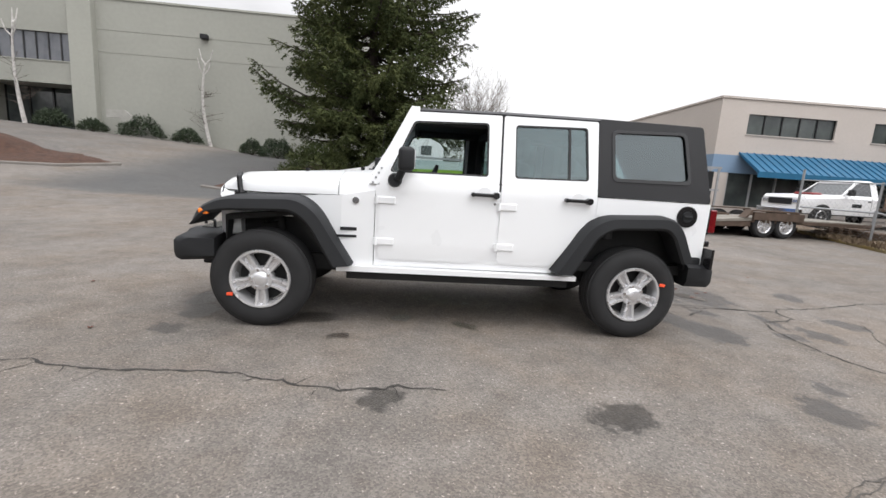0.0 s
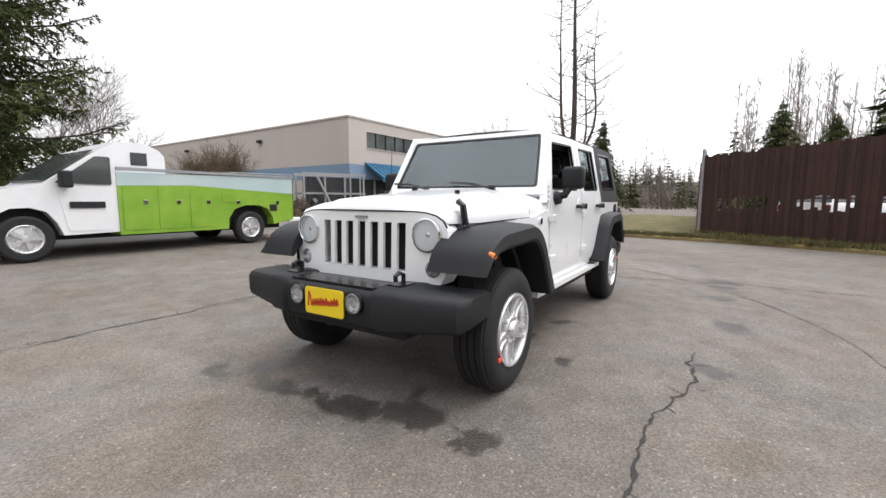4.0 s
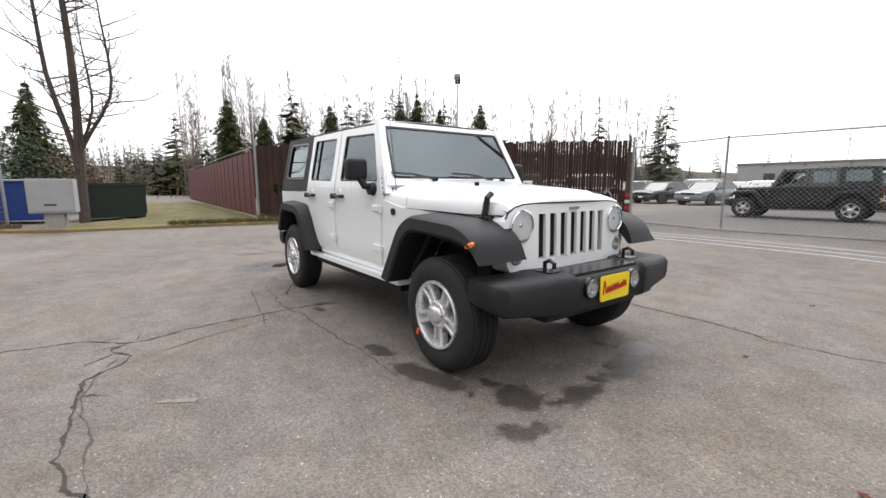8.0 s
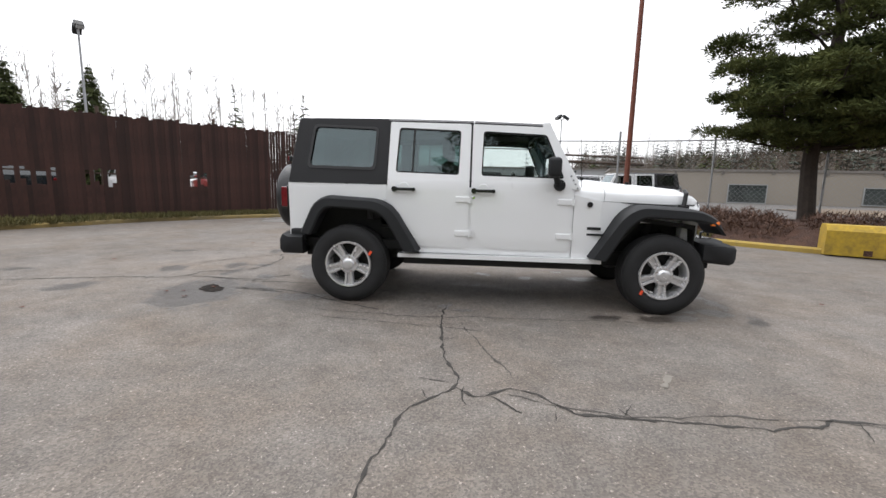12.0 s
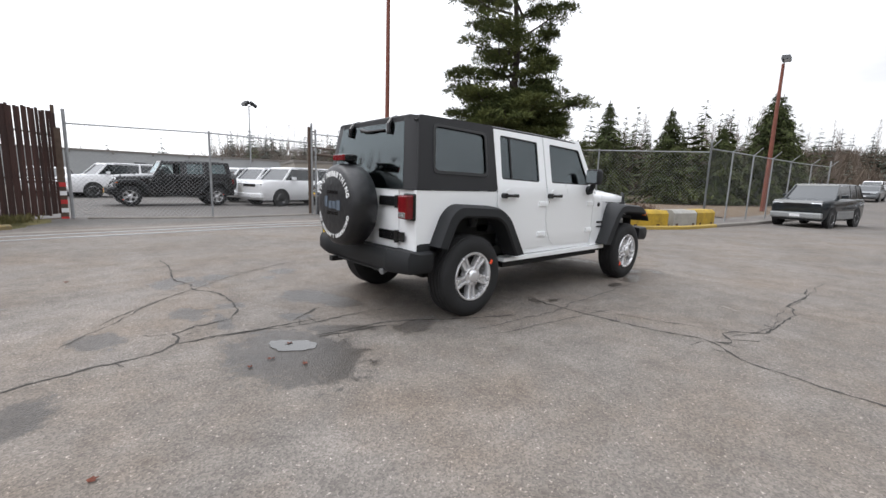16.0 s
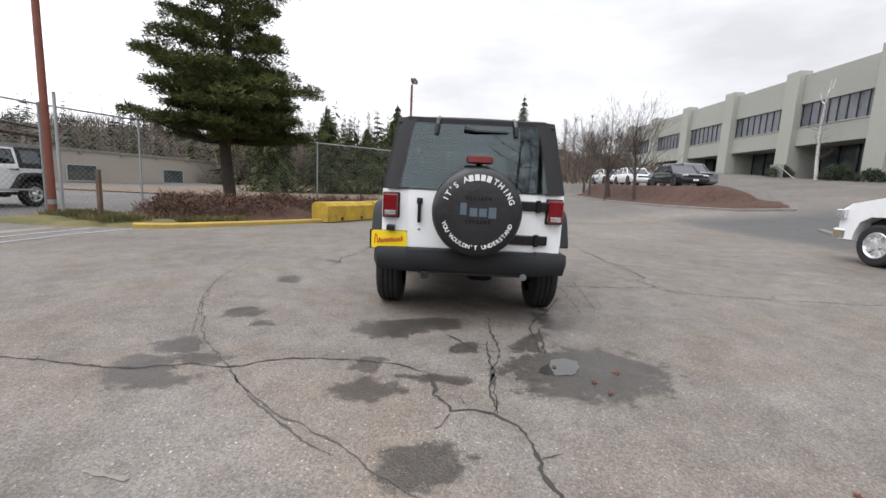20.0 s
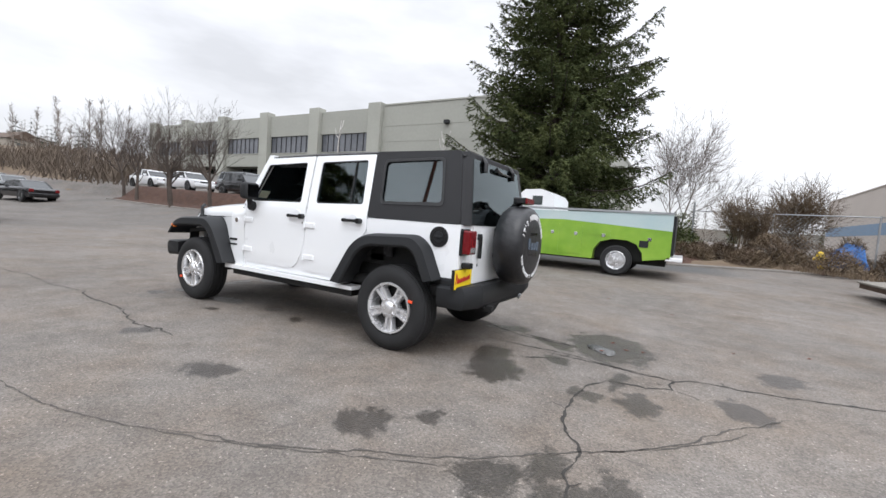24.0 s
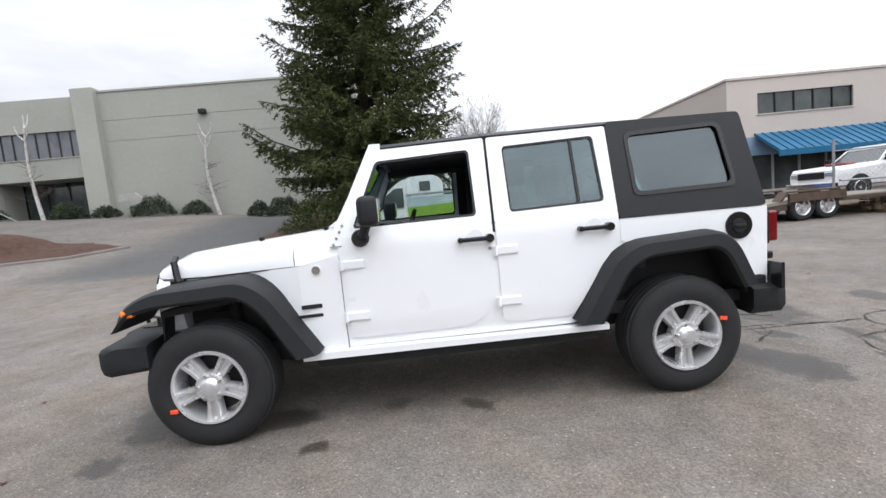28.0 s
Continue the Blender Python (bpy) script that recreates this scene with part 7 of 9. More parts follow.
trailer()
lb = thing("loading_ramp", pose(8.0, 8.2, gz(9, 7.5) + 0.42, 0, 3.5, 2), "dark rusty steel loading ramp lying on the trailer's tail", "ramp")
part("ramp_plate", bx(0.0, 1.55, 0.0, 0.5, 0.02, 0.27, bev=0.015), M_RUSTSTEEL, lb)
for k in range(5):
    part("cleat", bx(0.1 + k * 0.31, 0.16 + k * 0.31, -0.012, 0.5, 0.27, 0.29), M_RUSTSTEEL, lb)


def pickup():
    p = thing("pickup_truck", at(17.3, 12.2, 4), "white pickup truck with a stake-sided flatbed behind the trailer", "truck")

    def ring(x, zb, zt, hw):
        return [(x, -hw * 0.95, zb), (x, -hw, zb + 0.15), (x, -hw, zt - 0.12), (x, -hw * 0.90, zt), (x, hw * 0.90, zt), (x, hw, zt - 0.12), (x, hw, zb + 0.15), (x, hw * 0.95, zb)]
    part("body", loft(bmesh.new(), [ring(*r) for r in ((-2.64, 0.60, 1.08, 0.84), (-2.50, 0.50, 1.18, 0.93), (-1.20, 0.50, 1.25, 0.97), (-0.85, 0.50, 1.28, 0.97), (0.86, 0.50, 1.28, 0.97))]), M_WHITE, p, smooth=True)
    part("cab_glass", loft(bmesh.new(), [[(-0.84, -0.88, 1.24), (0.62, -0.88, 1.24), (0.62, 0.88, 1.24), (-0.84, 0.88, 1.24)], [(-0.10, -0.72, 1.80), (0.56, -0.72, 1.80), (0.56, 0.72, 1.80), (-0.10, 0.72, 1.80)]]), M_CARGLASS, p, "dark cab windows")
    part("roof", loft(bmesh.new(), [[(x, -0.77, z), (x, 0.77, z), (x, 0.66, z + 0.10), (x, -0.66, z + 0.10)] for x, z in ((-0.18, 1.74), (0.05, 1.79), (0.62, 1.79), (0.80, 1.74))]), M_WHITE, p, smooth=True)
    part("cab_back", loft(bmesh.new(), [[(0.56, -0.90, 1.24), (0.86, -0.90, 1.24), (0.86, 0.90, 1.24), (0.56, 0.90, 1.24)], [(0.50, -0.74, 1.80), (0.80, -0.74, 1.80), (0.80, 0.74, 1.80), (0.50, 0.74, 1.80)]]), M_WHITE, p)
    for s in (-1, 1):
        part("pillar", loft(bmesh.new(), [[(a - 0.06, s * (y + 0.02), z), (a + 0.06, s * (y + 0.02), z), (a + 0.06, s * (y - 0.03), z), (a - 0.06, s * (y - 0.03), z)] for a, y, z in ((-0.82, 0.88, 1.24), (-0.13, 0.73, 1.79))]), M_WHITE, p)
        part("door_seam", bx(0.50, 0.512, min(s * 0.966, s * 0.974), max(s * 0.966, s * 0.974), 0.56, 1.20), M_DARK, p)
        part("door_handle", bx(0.30, 0.46, min(s * 0.966, s * 0.99), max(s * 0.966, s * 0.99), 1.06, 1.11, bev=0.008), M_PLASTIC, p)
        part("door_logo", bx(-0.40, 0.05, min(s * 0.968, s * 0.976), max(s * 0.968, s * 0.976), 0.82, 0.96), M_PLASTIC, p, "dark bar of a door sign")
        part("door_mirror", bx(-0.72, -0.58, min(s * 0.96, s * 1.16), max(s * 0.96, s * 1.16), 1.26, 1.50, bev=0.02), M_PLASTIC, p)
        part("headlamp", bx(-2.66, -2.50, min(s * 0.52, s * 0.80), max(s * 0.52, s * 0.80), 0.86, 1.02, bev=0.02), M_LAMP, p)
        for x in (-1.72, 2.3):
            if x < 0:
                part("arch_liner", cy((x, s * 0.85, 0.42), (x, s * 0.976, 0.42), 0.46, n=24), M_DARK, p)
            simple_wheel(p, x, s * 0.985, s, 0.39)
    part("grille", bx(-2.68, -2.60, -0.50, 0.50, 0.80, 1.04, bev=0.01), M_PLASTIC, p)
    part("red_load", bx(-1.75, -1.30, -0.5, 0.3, 1.225, 1.32, bev=0.04), M_REDCAR, p, "red load lying on the bonnet")
    part("flatbed", bx(0.98, 4.9, -1.05, 1.05, 0.75, 0.85), M_RUSTSTEEL, p)
    for k in range(8):
        part("stake_board", bx(1.0 + k * 0.48, 1.44 + k * 0.48, -1.06, -1.03, 0.85, 1.50), M_WOOD, p)
    part("chassis", bx(-2.3, 4.4, -0.5, 0.5, 0.45, 0.75), M_DARK, p)
    part("front_bumper", bx(-2.74, -2.58, -0.95, 0.95, 0.46, 0.66, bev=0.03), M_CHROME, p)
    return p


pickup()


def hydrant():
    h = thing("fire_hydrant", pose(7.64, 14.67, gz(7.64, 14.67) + 0.08), "yellow fire hydrant in the dry verge", "hydrant")
    my = mat("yellow_hydrant_paint", (0.62, 0.42, 0.02), 0.5, var=0.15, scale=8)
    part("barrel", lathe(bmesh.new(), [(0.14, 0.0), (0.14, 0.04), (0.10, 0.05), (0.095, 0.42), (0.12, 0.44), (0.12, 0.48), (0.10, 0.52), (0.06, 0.60), (0.02, 0.63), (0.004, 0.64)], 20, Matrix.Rotation(radians(90), 4, "X")), my, h, smooth=True)
    for s in (-1, 1):
        part("nozzle", cy((s * 0.08, 0, 0.36), (s * 0.19, 0, 0.36), 0.05, n=12), my, h)
    part("nozzle", cy((0, -0.08, 0.33), (0, -0.19, 0.33), 0.065, n=12), my, h)
    return h


hydrant()


def cabinet():
    c = thing("utility_cabinet", pose(11.75, 4.03, gz(11.7, 4.03), 0, 0, -6), "pale grey electrical cabinet on a post beside the kerb", "cabinet")
    part("post", bx(-0.18, 0.18, -0.2, 0.2, -0.05, 0.55), M_CONC, c)
    b = part("box", bx(-0.25, 0.25, -0.48, 0.48, 0.52, 1.42, bev=0.015), M_PALEWALL, c)
    part("door", bx(-0.265, -0.25, -0.44, 0.44, 0.57, 1.37, bev=0.004), M_PALEWALL, c)
    part("label_bar", bx(-0.27, -0.264, -0.1, 0.15, 0.72, 0.76), M_PLASTIC, c)
    return c


cabinet()


def bin_box(name, x, y, L, W, H, material, label, cat, turn=0):
    b = thing(name, at(x, y, turn), label, cat)
    part("body", loft(bmesh.new(), [[(-L / 2, -W / 2, 0.1), (L / 2, -W / 2, 0.1), (L / 2, W / 2, 0.1), (-L / 2, W / 2, 0.1)], [(-L / 2 - 0.08, -W / 2 - 0.08, H), (L / 2 + 0.08, -W / 2 - 0.08, H), (L / 2 + 0.08, W / 2 + 0.08, H), (-L / 2 - 0.08, W / 2 + 0.08, H)]]), material, b)
    part("rim", frame_ring(bmesh.new(), [(-L / 2 - 0.12, -W / 2 - 0.12), (L / 2 + 0.12, -W / 2 - 0.12), (L / 2 + 0.12, W / 2 + 0.12), (-L / 2 - 0.12, W / 2 + 0.12)], [(-L / 2, -W / 2), (L / 2, -W / 2), (L / 2, W / 2), (-L / 2, W / 2)], H, H + 0.06, lambda u, v, w: (u, v, w)), material, b)
    part("lid", bx(-L / 2 - 0.1, L / 2 + 0.1, -W / 2 - 0.1, W / 2 + 0.1, H + 0.06, H + 0.09), M_PLASTIC if name == "dumpster" else M_WHITE, b)
    for k in (-0.3, 0.0, 0.3):
        part("rib", bx(k * L - 0.04, k * L + 0.04, -W / 2 - 0.10, -W / 2 - 0.02, 0.2, H - 0.1), material, b)
    return b


bin_box("dumpster", 16.6, 2.9, 1.6, 1.7, 1.25, M_GREENBIN, "dark green steel dumpster behind the bare tree", "bin", 8)
bin_box("storage_bin", 15.8, 5.6, 1.4, 1.9, 1.3, M_BLUEBIN, "blue steel bin with a white lid", "bin", -4)
for k in range(3):
    pl = thing("pallet_stack", at(13.6 + k * 0.1, 6.0 + k * 1.25, 5), "low stack of weathered wooden pallets", "pallet", "pallet stacks")
    for z in range(5):
        for q in range(4):
            part("pallet_board", bx(-0.5, 0.5, -0.5 + q * 0.28, -0.34 + q * 0.28, z * 0.07, z * 0.07 + 0.04), M_WOOD, pl)


def scaffold_rack():
    """Bare steel racks beside the office building."""
    f = thing("steel_rack", pose(10.6, 15.6, gz(10.6, 15.6), 0, 0, -20), "pale steel scaffold rack with a dark load", "rack")
    for x in (0, 1.1, 2.2, 3.3):
        for y in (0, 1.2):
            part("upright", bx(x - 0.04, x + 0.04, y - 0.04, y + 0.04, 0, 2.15), M_STEEL, f)
    for z in (0.2, 1.1, 2.1):
        for y in (0, 1.2):
            part("beam", bx(-0.1, 3.4, y - 0.035, y + 0.035, z - 0.05, z + 0.05), M_STEEL, f)
    part("brace", tube(bmesh.new(), [(0.6, -0.05, 2.1), (1.6, -0.05, 0.1)], 0.06, 6), M_PALEWALL, f)
    part("dark_load", bx(0.3, 3.2, 0.25, 1.1, 0.3, 1.95, bev=0.03), M_PLASTIC, f)
    return f


scaffold_rack()
tp = thing("tarpaulin_heap", at(8.6, 15.8, 15), "crumpled blue tarpaulin over a low heap", "tarpaulin")
bm = bmesh.new()
bmesh.ops.create_icosphere(bm, subdivisions=3, radius=0.6)
for v in bm.verts:
    v.co = Vector((v.co.x, v.co.y * 0.8, max(0, v.co.z * 1.3 + 0.2))) * (1 + 0.25 * noise.noise(v.co * 3))
part("cover", bm, mat("blue_tarpaulin", (0.03, 0.14, 0.42), 0.5, var=0.2, scale=5), tp, smooth=True)


# ==== trees and planting ====
def blade(vs, fs, p, d, up, L, w):
    """A narrow leaf-like triangle pair."""
    side = d.cross(up)
    if side.length < 1e-4:
        side = Vector((1, 0, 0))
    side = side.normalized() * w
    k = len(vs)
    vs.extend([tuple(p), tuple(p + d * L * 0.45 + side), tuple(p + d * L), tuple(p + d * L * 0.45 - side)])
    fs.append((k, k + 1, k + 2, k + 3))


def conifer(name, x, y, h, r, label, needle, seed, clear=0.6, levels=34, per=7, droop=0.35, ragged=0.35, clump=0.28, lean=1.0, open_crown=False, group="", sprays=8, small=True, foot=1.0, bw=1.0):
    """A needle tree: a tapered trunk with whorled limbs, each hung with many small sprays."""
    rnd = random.Random(seed)
    t = thing(name, pose(x, y, gz(x, y)), label, "tree", group)
    trunk = bmesh.new()
    tube(trunk, [(0.12 * math.sin(k * 0.9), 0.10 * math.cos(k * 1.1), -0.2 + (h + 0.2) * k / 10) for k in range(11)], [max(0.03, 0.022 * h * (1 - k / 10.4)) for k in range(11)], 10)
    vs, fs = [], []
    for lv in range(levels):
        f = (lv + rnd.uniform(0, 0.8)) / levels
        z = clear + (h - clear) * f
        shape = (1 - f) ** 0.88 * (foot + (1 - foot) * min(1.0, f / 0.25)) if not open_crown else (0.55 + 0.75 * math.sin(math.pi * min(1, f * 1.05 + 0.12))) * (1 - f ** 4)
        shape *= rnd.uniform(0.84, 1.08)
        for k in range(per):
            if open_crown and rnd.random() < 0.30:
                continue
            a = 2 * math.pi * (k + rnd.random() * 0.8) / per + lv * 0.7
            L = r * shape * rnd.uniform(1 - ragged, 1 + ragged * 0.35)
            if L < 0.1:
                continue
            d = Vector((math.cos(a), math.sin(a), 0))
            p = Vector((0, 0, z))
            n = max(4, int(L / clump * 1.1))
            pts = []
            for i in range(n + 1):
                u = i / n
                q = p + d * (L * u) + Vector((0, 0, (0.25 * L * u - (droop + 0.25) * L * u * u) if not open_crown else (0.15 * L * u + 0.10 * L * u * u * rnd.uniform(-0.5, 1.2))))
                pts.append(q)
            if L > 0.8:
                tube(trunk, pts[:: max(1, n // 4)] + [pts[-1]], [0.012 + 0.012 * L * (1 - j / (len(pts[:: max(1, n // 4)]))) for j in range(len(pts[:: max(1, n // 4)]) + 1)], 4)
            start = 1 if not open_crown else int(n * 0.45)
            side = Vector((-d.y, d.x, 0))
            for i in range(start, n + 1):
                u = i / n
                wide = clump * 1.35 * min(1.0, 0.25 + L / 1.2)
                lat = 0.08 + 0.62 * L * u * (1.12 - u) if not small else 0.5 * wide
                for _ in range(sprays):
                    s = rnd.uniform(-1, 1)
                    dd = (side * s * 0.9 + d * rnd.uniform(0.1, 1.0) + Vector((0, 0, rnd.uniform(-0.95, 0.05)))).normalized()
                    up = Vector((rnd.uniform(-0.6, 0.6), rnd.uniform(-0.6, 0.6), 1))
                    blade(vs, fs, pts[i] + side * s * lat + Vector((0, 0, -0.12 * abs(s) * lat + rnd.uniform(-0.08, 0.08))), dd, up, wide * rnd.uniform(0.6, 1.3), wide * rnd.uniform(0.045, 0.09) * bw)
    part("trunk", trunk, M_BARK, t, "dark rough trunk and limbs")
    raw("crown", vs, fs, needle, t, "dark green needle sprays")
    return t


def bare_tree(name, x, y, h, spread, label, bark, seed, depth=5, trunks=1, group="", low=0.22, r0=None):
    """A leafless tree: limbs that fork again and again."""
    rnd = random.Random(seed)
    t = thing(name, pose(x, y, gz(x, y)), label, "tree", group)
    vs, fs = [], []

    def seg(p, q, ra, rb, n):
        d = (q - p).normalized()
        a = d.orthogonal().normalized()
        b = d.cross(a)
        k = len(vs)
        for c, r in ((p, ra), (q, rb)):
            for i in range(n):
                w = 2 * math.pi * i / n
                vs.append(tuple(c + (a * math.cos(w) + b * math.sin(w)) * r))
        for i in range(n):
            j = (i + 1) % n
            fs.append((k + i, k + j, k + n + j, k + n + i))

    def grow(p, d, L, r, lv):
        n = 6 if lv < 2 else 3
        steps = 3 if lv < 3 else 2
        for i in range(steps):
            d = (d + Vector((rnd.uniform(-1, 1), rnd.uniform(-1, 1), rnd.uniform(-0.3, 0.7))) * 0.13).normalized()
            q = p + d * (L / steps)
            rr = r * (1 - 0.22 * (i + 1) / steps * 1.4)
            seg(p, q, r, rr, n)
            p, r = q, rr
            if lv < depth and (i > 0 or lv > 0):
                for _ in range(2 if lv > 0 else 3):
                    a = rnd.uniform(0, 2 * math.pi)
                    o = d.orthogonal().normalized()
                    o = Matrix.Rotation(a, 3, d) @ o
                    nd = (d * rnd.uniform(0.5, 1.0) + o * rnd.uniform(0.5, 1.0) * spread + Vector((0, 0, 0.15))).normalized()
                    if lv >= 2 and rnd.random() < 0.25:
                        continue
                    grow(p, nd, L * rnd.uniform(0.5, 0.72), max(0.006, r * 0.55), lv + 1)
        if lv < depth:
            grow(p, d, L * 0.7, max(0.006, r * 0.8), lv + 1)
    for k in range(trunks):
        d = Vector((0.22 * math.cos(k * 2.4), 0.22 * math.sin(k * 2.4), 1)).normalized() if trunks > 1 else Vector((0, 0, 1))
        grow(Vector((0.1 * k, 0.06 * k, -0.1)), d, h * 0.34, (r0 or 0.016 * h), 0)
    raw("crown", vs, fs, bark, t, "bare forking limbs and twigs")
    return t


def needle_twig(vs, fs, rnd, p, e, step, n, L, w):
    """A twig from p to e, set with short needle sprays all along."""
    d = e - p
    ln = d.length
    d = d / max(ln, 1e-5)
    for k in range(max(2, int(ln / step))):
        q = p + d * (step * (k + rnd.random()))
        for _ in range(n):
            o = Vector((rnd.uniform(-1, 1), rnd.uniform(-1, 1), rnd.uniform(-0.75, 0.55)))
            blade(vs, fs, q, (d * 0.75 + o).normalized(), Vector((rnd.uniform(-1, 1), rnd.uniform(-1, 1), 0.7)), L * rnd.uniform(0.6, 1.3), w)


def spruce(x, y, h, r, label, seed):
    """A big spruce: whorls of limbs that sag and lift at the tip, hung with flat fans of twigs, and gaps between the tiers."""
    rnd = random.Random(seed)
    t = thing("spruce_tree", pose(x, y, gz(x, y)), label, "tree")
    trunk = bmesh.new()
    tube(trunk, [(0.10 * math.sin(k * 0.9), 0.08 * math.cos(k * 1.1), -0.2 + (h + 0.2) * k / 10) for k in range(11)], [max(0.03, 0.30 * (1 - k / 10.4)) for k in range(11)], 10)
    vs, fs = [], []
    z = 0.7
    while z < h - 0.3:
        f = z / h
        reach = r * (1 - f) ** 0.82 * (0.46 + 0.54 * smooth01(f / 0.20))
        a0 = rnd.uniform(0, 6.28)
        n = 8 if f < 0.6 else 6
        for k in range(n):
            a = a0 + 6.283 * k / n + rnd.uniform(-0.30, 0.30)
            L = max(0.25, reach * rnd.choice((0.55, 0.8, 0.95, 1.0, 1.08, 1.22)) * rnd.uniform(0.88, 1.08))
            d, side = Vector((math.cos(a), math.sin(a), 0)), Vector((-math.sin(a), math.cos(a), 0))
            sag, lift, bend = rnd.uniform(0.18, 0.42) * (1.15 - f), rnd.uniform(0.10, 0.34), rnd.uniform(-0.12, 0.12)
            at_u = lambda u: Vector((0, 0, z + rnd.uniform(-0.01, 0.01))) + d * (L * u) + side * (bend * L * u * u) + Vector((0, 0, L * (0.10 * u - sag * u + lift * u ** 3)))
            pts = [at_u(u) for u in (0, 0.2, 0.4, 0.6, 0.8, 1.0)]
            tube(trunk, pts, [0.014 + 0.012 * L * (1 - j / 5) for j in range(6)], 4)
            m = max(3, int(L / 0.21))
            for j in range(m):
                u = 0.16 + 0.84 * (j + rnd.random() * 0.7) / m
                q = at_u(min(1.0, u))
                for sgn in (-1, 1):
                    if rnd.random() < 0.06:
                        continue
                    w = (0.12 + 0.34 * L * (1.04 - u) ** 0.75 * min(1.0, 0.4 + u)) * rnd.uniform(0.55, 1.15)
                    e = q + side * (sgn * w * 0.80) + d * (w * 0.62) + Vector((0, 0, -w * rnd.uniform(0.12, 0.55)))
                    needle_twig(vs, fs, rnd, q, e, 0.115, 4, 0.18, 0.026)
                    if w > 0.55:
                        c = q.lerp(e, 0.5)
                        needle_twig(vs, fs, rnd, c, c + d * (w * 0.40) + Vector((0, 0, -w * 0.45)), 0.115, 4, 0.17, 0.026)
            needle_twig(vs, fs, rnd, at_u(0.8), at_u(1.0) + d * 0.12, 0.10, 5, 0.16, 0.020)
        z += rnd.uniform(0.34, 0.60) * (1 - 0.35 * f)
    part("trunk", trunk, M_BARK, t, "dark rough trunk and limbs")
    raw("crown", vs, fs, M_NEEDLE, t, "dark green tiers of needle sprays")
    return t


spruce(-2.25, 16.8, 18.5, 5.6, "large dark green spruce behind the work truck", 3)


def pine(x, y, h, r, label, seed):
    """A pine: bare lower trunk, uneven open boughs, each twig ending in a flat clump of long needles."""
    rnd = random.Random(seed)
    t = thing("pine_tree", pose(x, y, gz(x, y)), label, "tree")
    trunk = bmesh.new()
    tube(trunk, [(0.10 * math.sin(k * 0.8), 0.08 * math.cos(k), -0.2 + (h + 0.2) * k / 12) for k in range(13)], [max(0.03, 0.22 * (1 - k / 12.8)) for k in range(13)], 10)
    part("trunk", trunk, M_BARK, t, "dark rough trunk")
    vs, fs = [], []

    def clump(p, wide, n):
        for _ in range(n):
            rr, a = wide * rnd.random() ** 0.6, rnd.uniform(0, 6.283)
            q = p + Vector((rr * math.cos(a), rr * math.sin(a), rnd.gauss(0, 0.055) + 0.10 * (1 - rr / wide)))
            d = Vector((math.cos(a) * 0.8 + rnd.gauss(0, 0.5), math.sin(a) * 0.8 + rnd.gauss(0, 0.5), rnd.gauss(0.35, 0.5))).normalized()
            blade(vs, fs, q, d, Vector((rnd.uniform(-1, 1), rnd.uniform(-1, 1), 0.5)), 0.16 * rnd.uniform(0.6, 1.3), 0.017)
    z = 2.35
    while z < h - 0.2:
        f = (z - 2.35) / (h - 2.35)
        low = f < 0.22
        reach = r * (0.88 if low else 0.84 + 0.25 * math.sin(math.pi * min(1, f * 1.3))) * (1 - f ** 3) + 0.3
        a0 = rnd.uniform(0, 6.28)
        n = 6 if low else rnd.choice((3, 3, 4))
        for k in range(n):
            a = a0 + k * 6.283 / n + rnd.uniform(-0.5, 0.5)
            L = reach * rnd.uniform(0.45, 1.22)
            d, side = Vector((math.cos(a), math.sin(a), 0)), Vector((-math.sin(a), math.cos(a), 0))
            rise = rnd.uniform(-0.20, 0.12) if low else rnd.uniform(-0.10, 0.35) + 0.35 * f
            bough = bmesh.new()
            pts = [Vector((0, 0, z)) + d * (L * u) + side * (0.14 * L * math.sin(u * 3 + k)) + Vector((0, 0, L * (rise * u + 0.12 * u * u * u))) for u in (0, 0.25, 0.5, 0.75, 1.0)]
            tube(bough, pts, [0.055, 0.045, 0.032, 0.022, 0.012], 5)
            for u in np.linspace(0.50 if not low else 0.38, 1.0, max(3, int(L * 2.1))):
                i = min(3, int(u * 4))
                p = pts[i].lerp(pts[i + 1], u * 4 - i)
                for s in (-1, 1):
                    if rnd.random() < 0.10:
                        continue
                    wl = L * 0.30 * (1.2 - 0.8 * abs(u - 0.6) / 0.5) * rnd.uniform(0.5, 1.2)
                    e = p + side * (s * wl) + d * (wl * 0.6) + Vector((0, 0, wl * rnd.uniform(-0.05, 0.45)))
                    tube(bough, [p, e], [0.012, 0.006], 3)
                    clump(e, rnd.uniform(0.24, 0.44), 210)
                    if wl > 0.5:
                        clump(p.lerp(e, 0.55), rnd.uniform(0.18, 0.30), 110)
            clump(pts[-1], rnd.uniform(0.28, 0.46), 230)
            part("bough", bough, M_BARK, t)
        z += rnd.uniform(0.22, 0.40) if low else rnd.uniform(0.34, 0.74)
    raw("crown", vs, fs, M_PINE, t, "mid-green flat clumps of long needles")


pine(-8.9, -7.7, 12.0, 2.15, "tall pine with layered open boughs in the bark bed", 8)


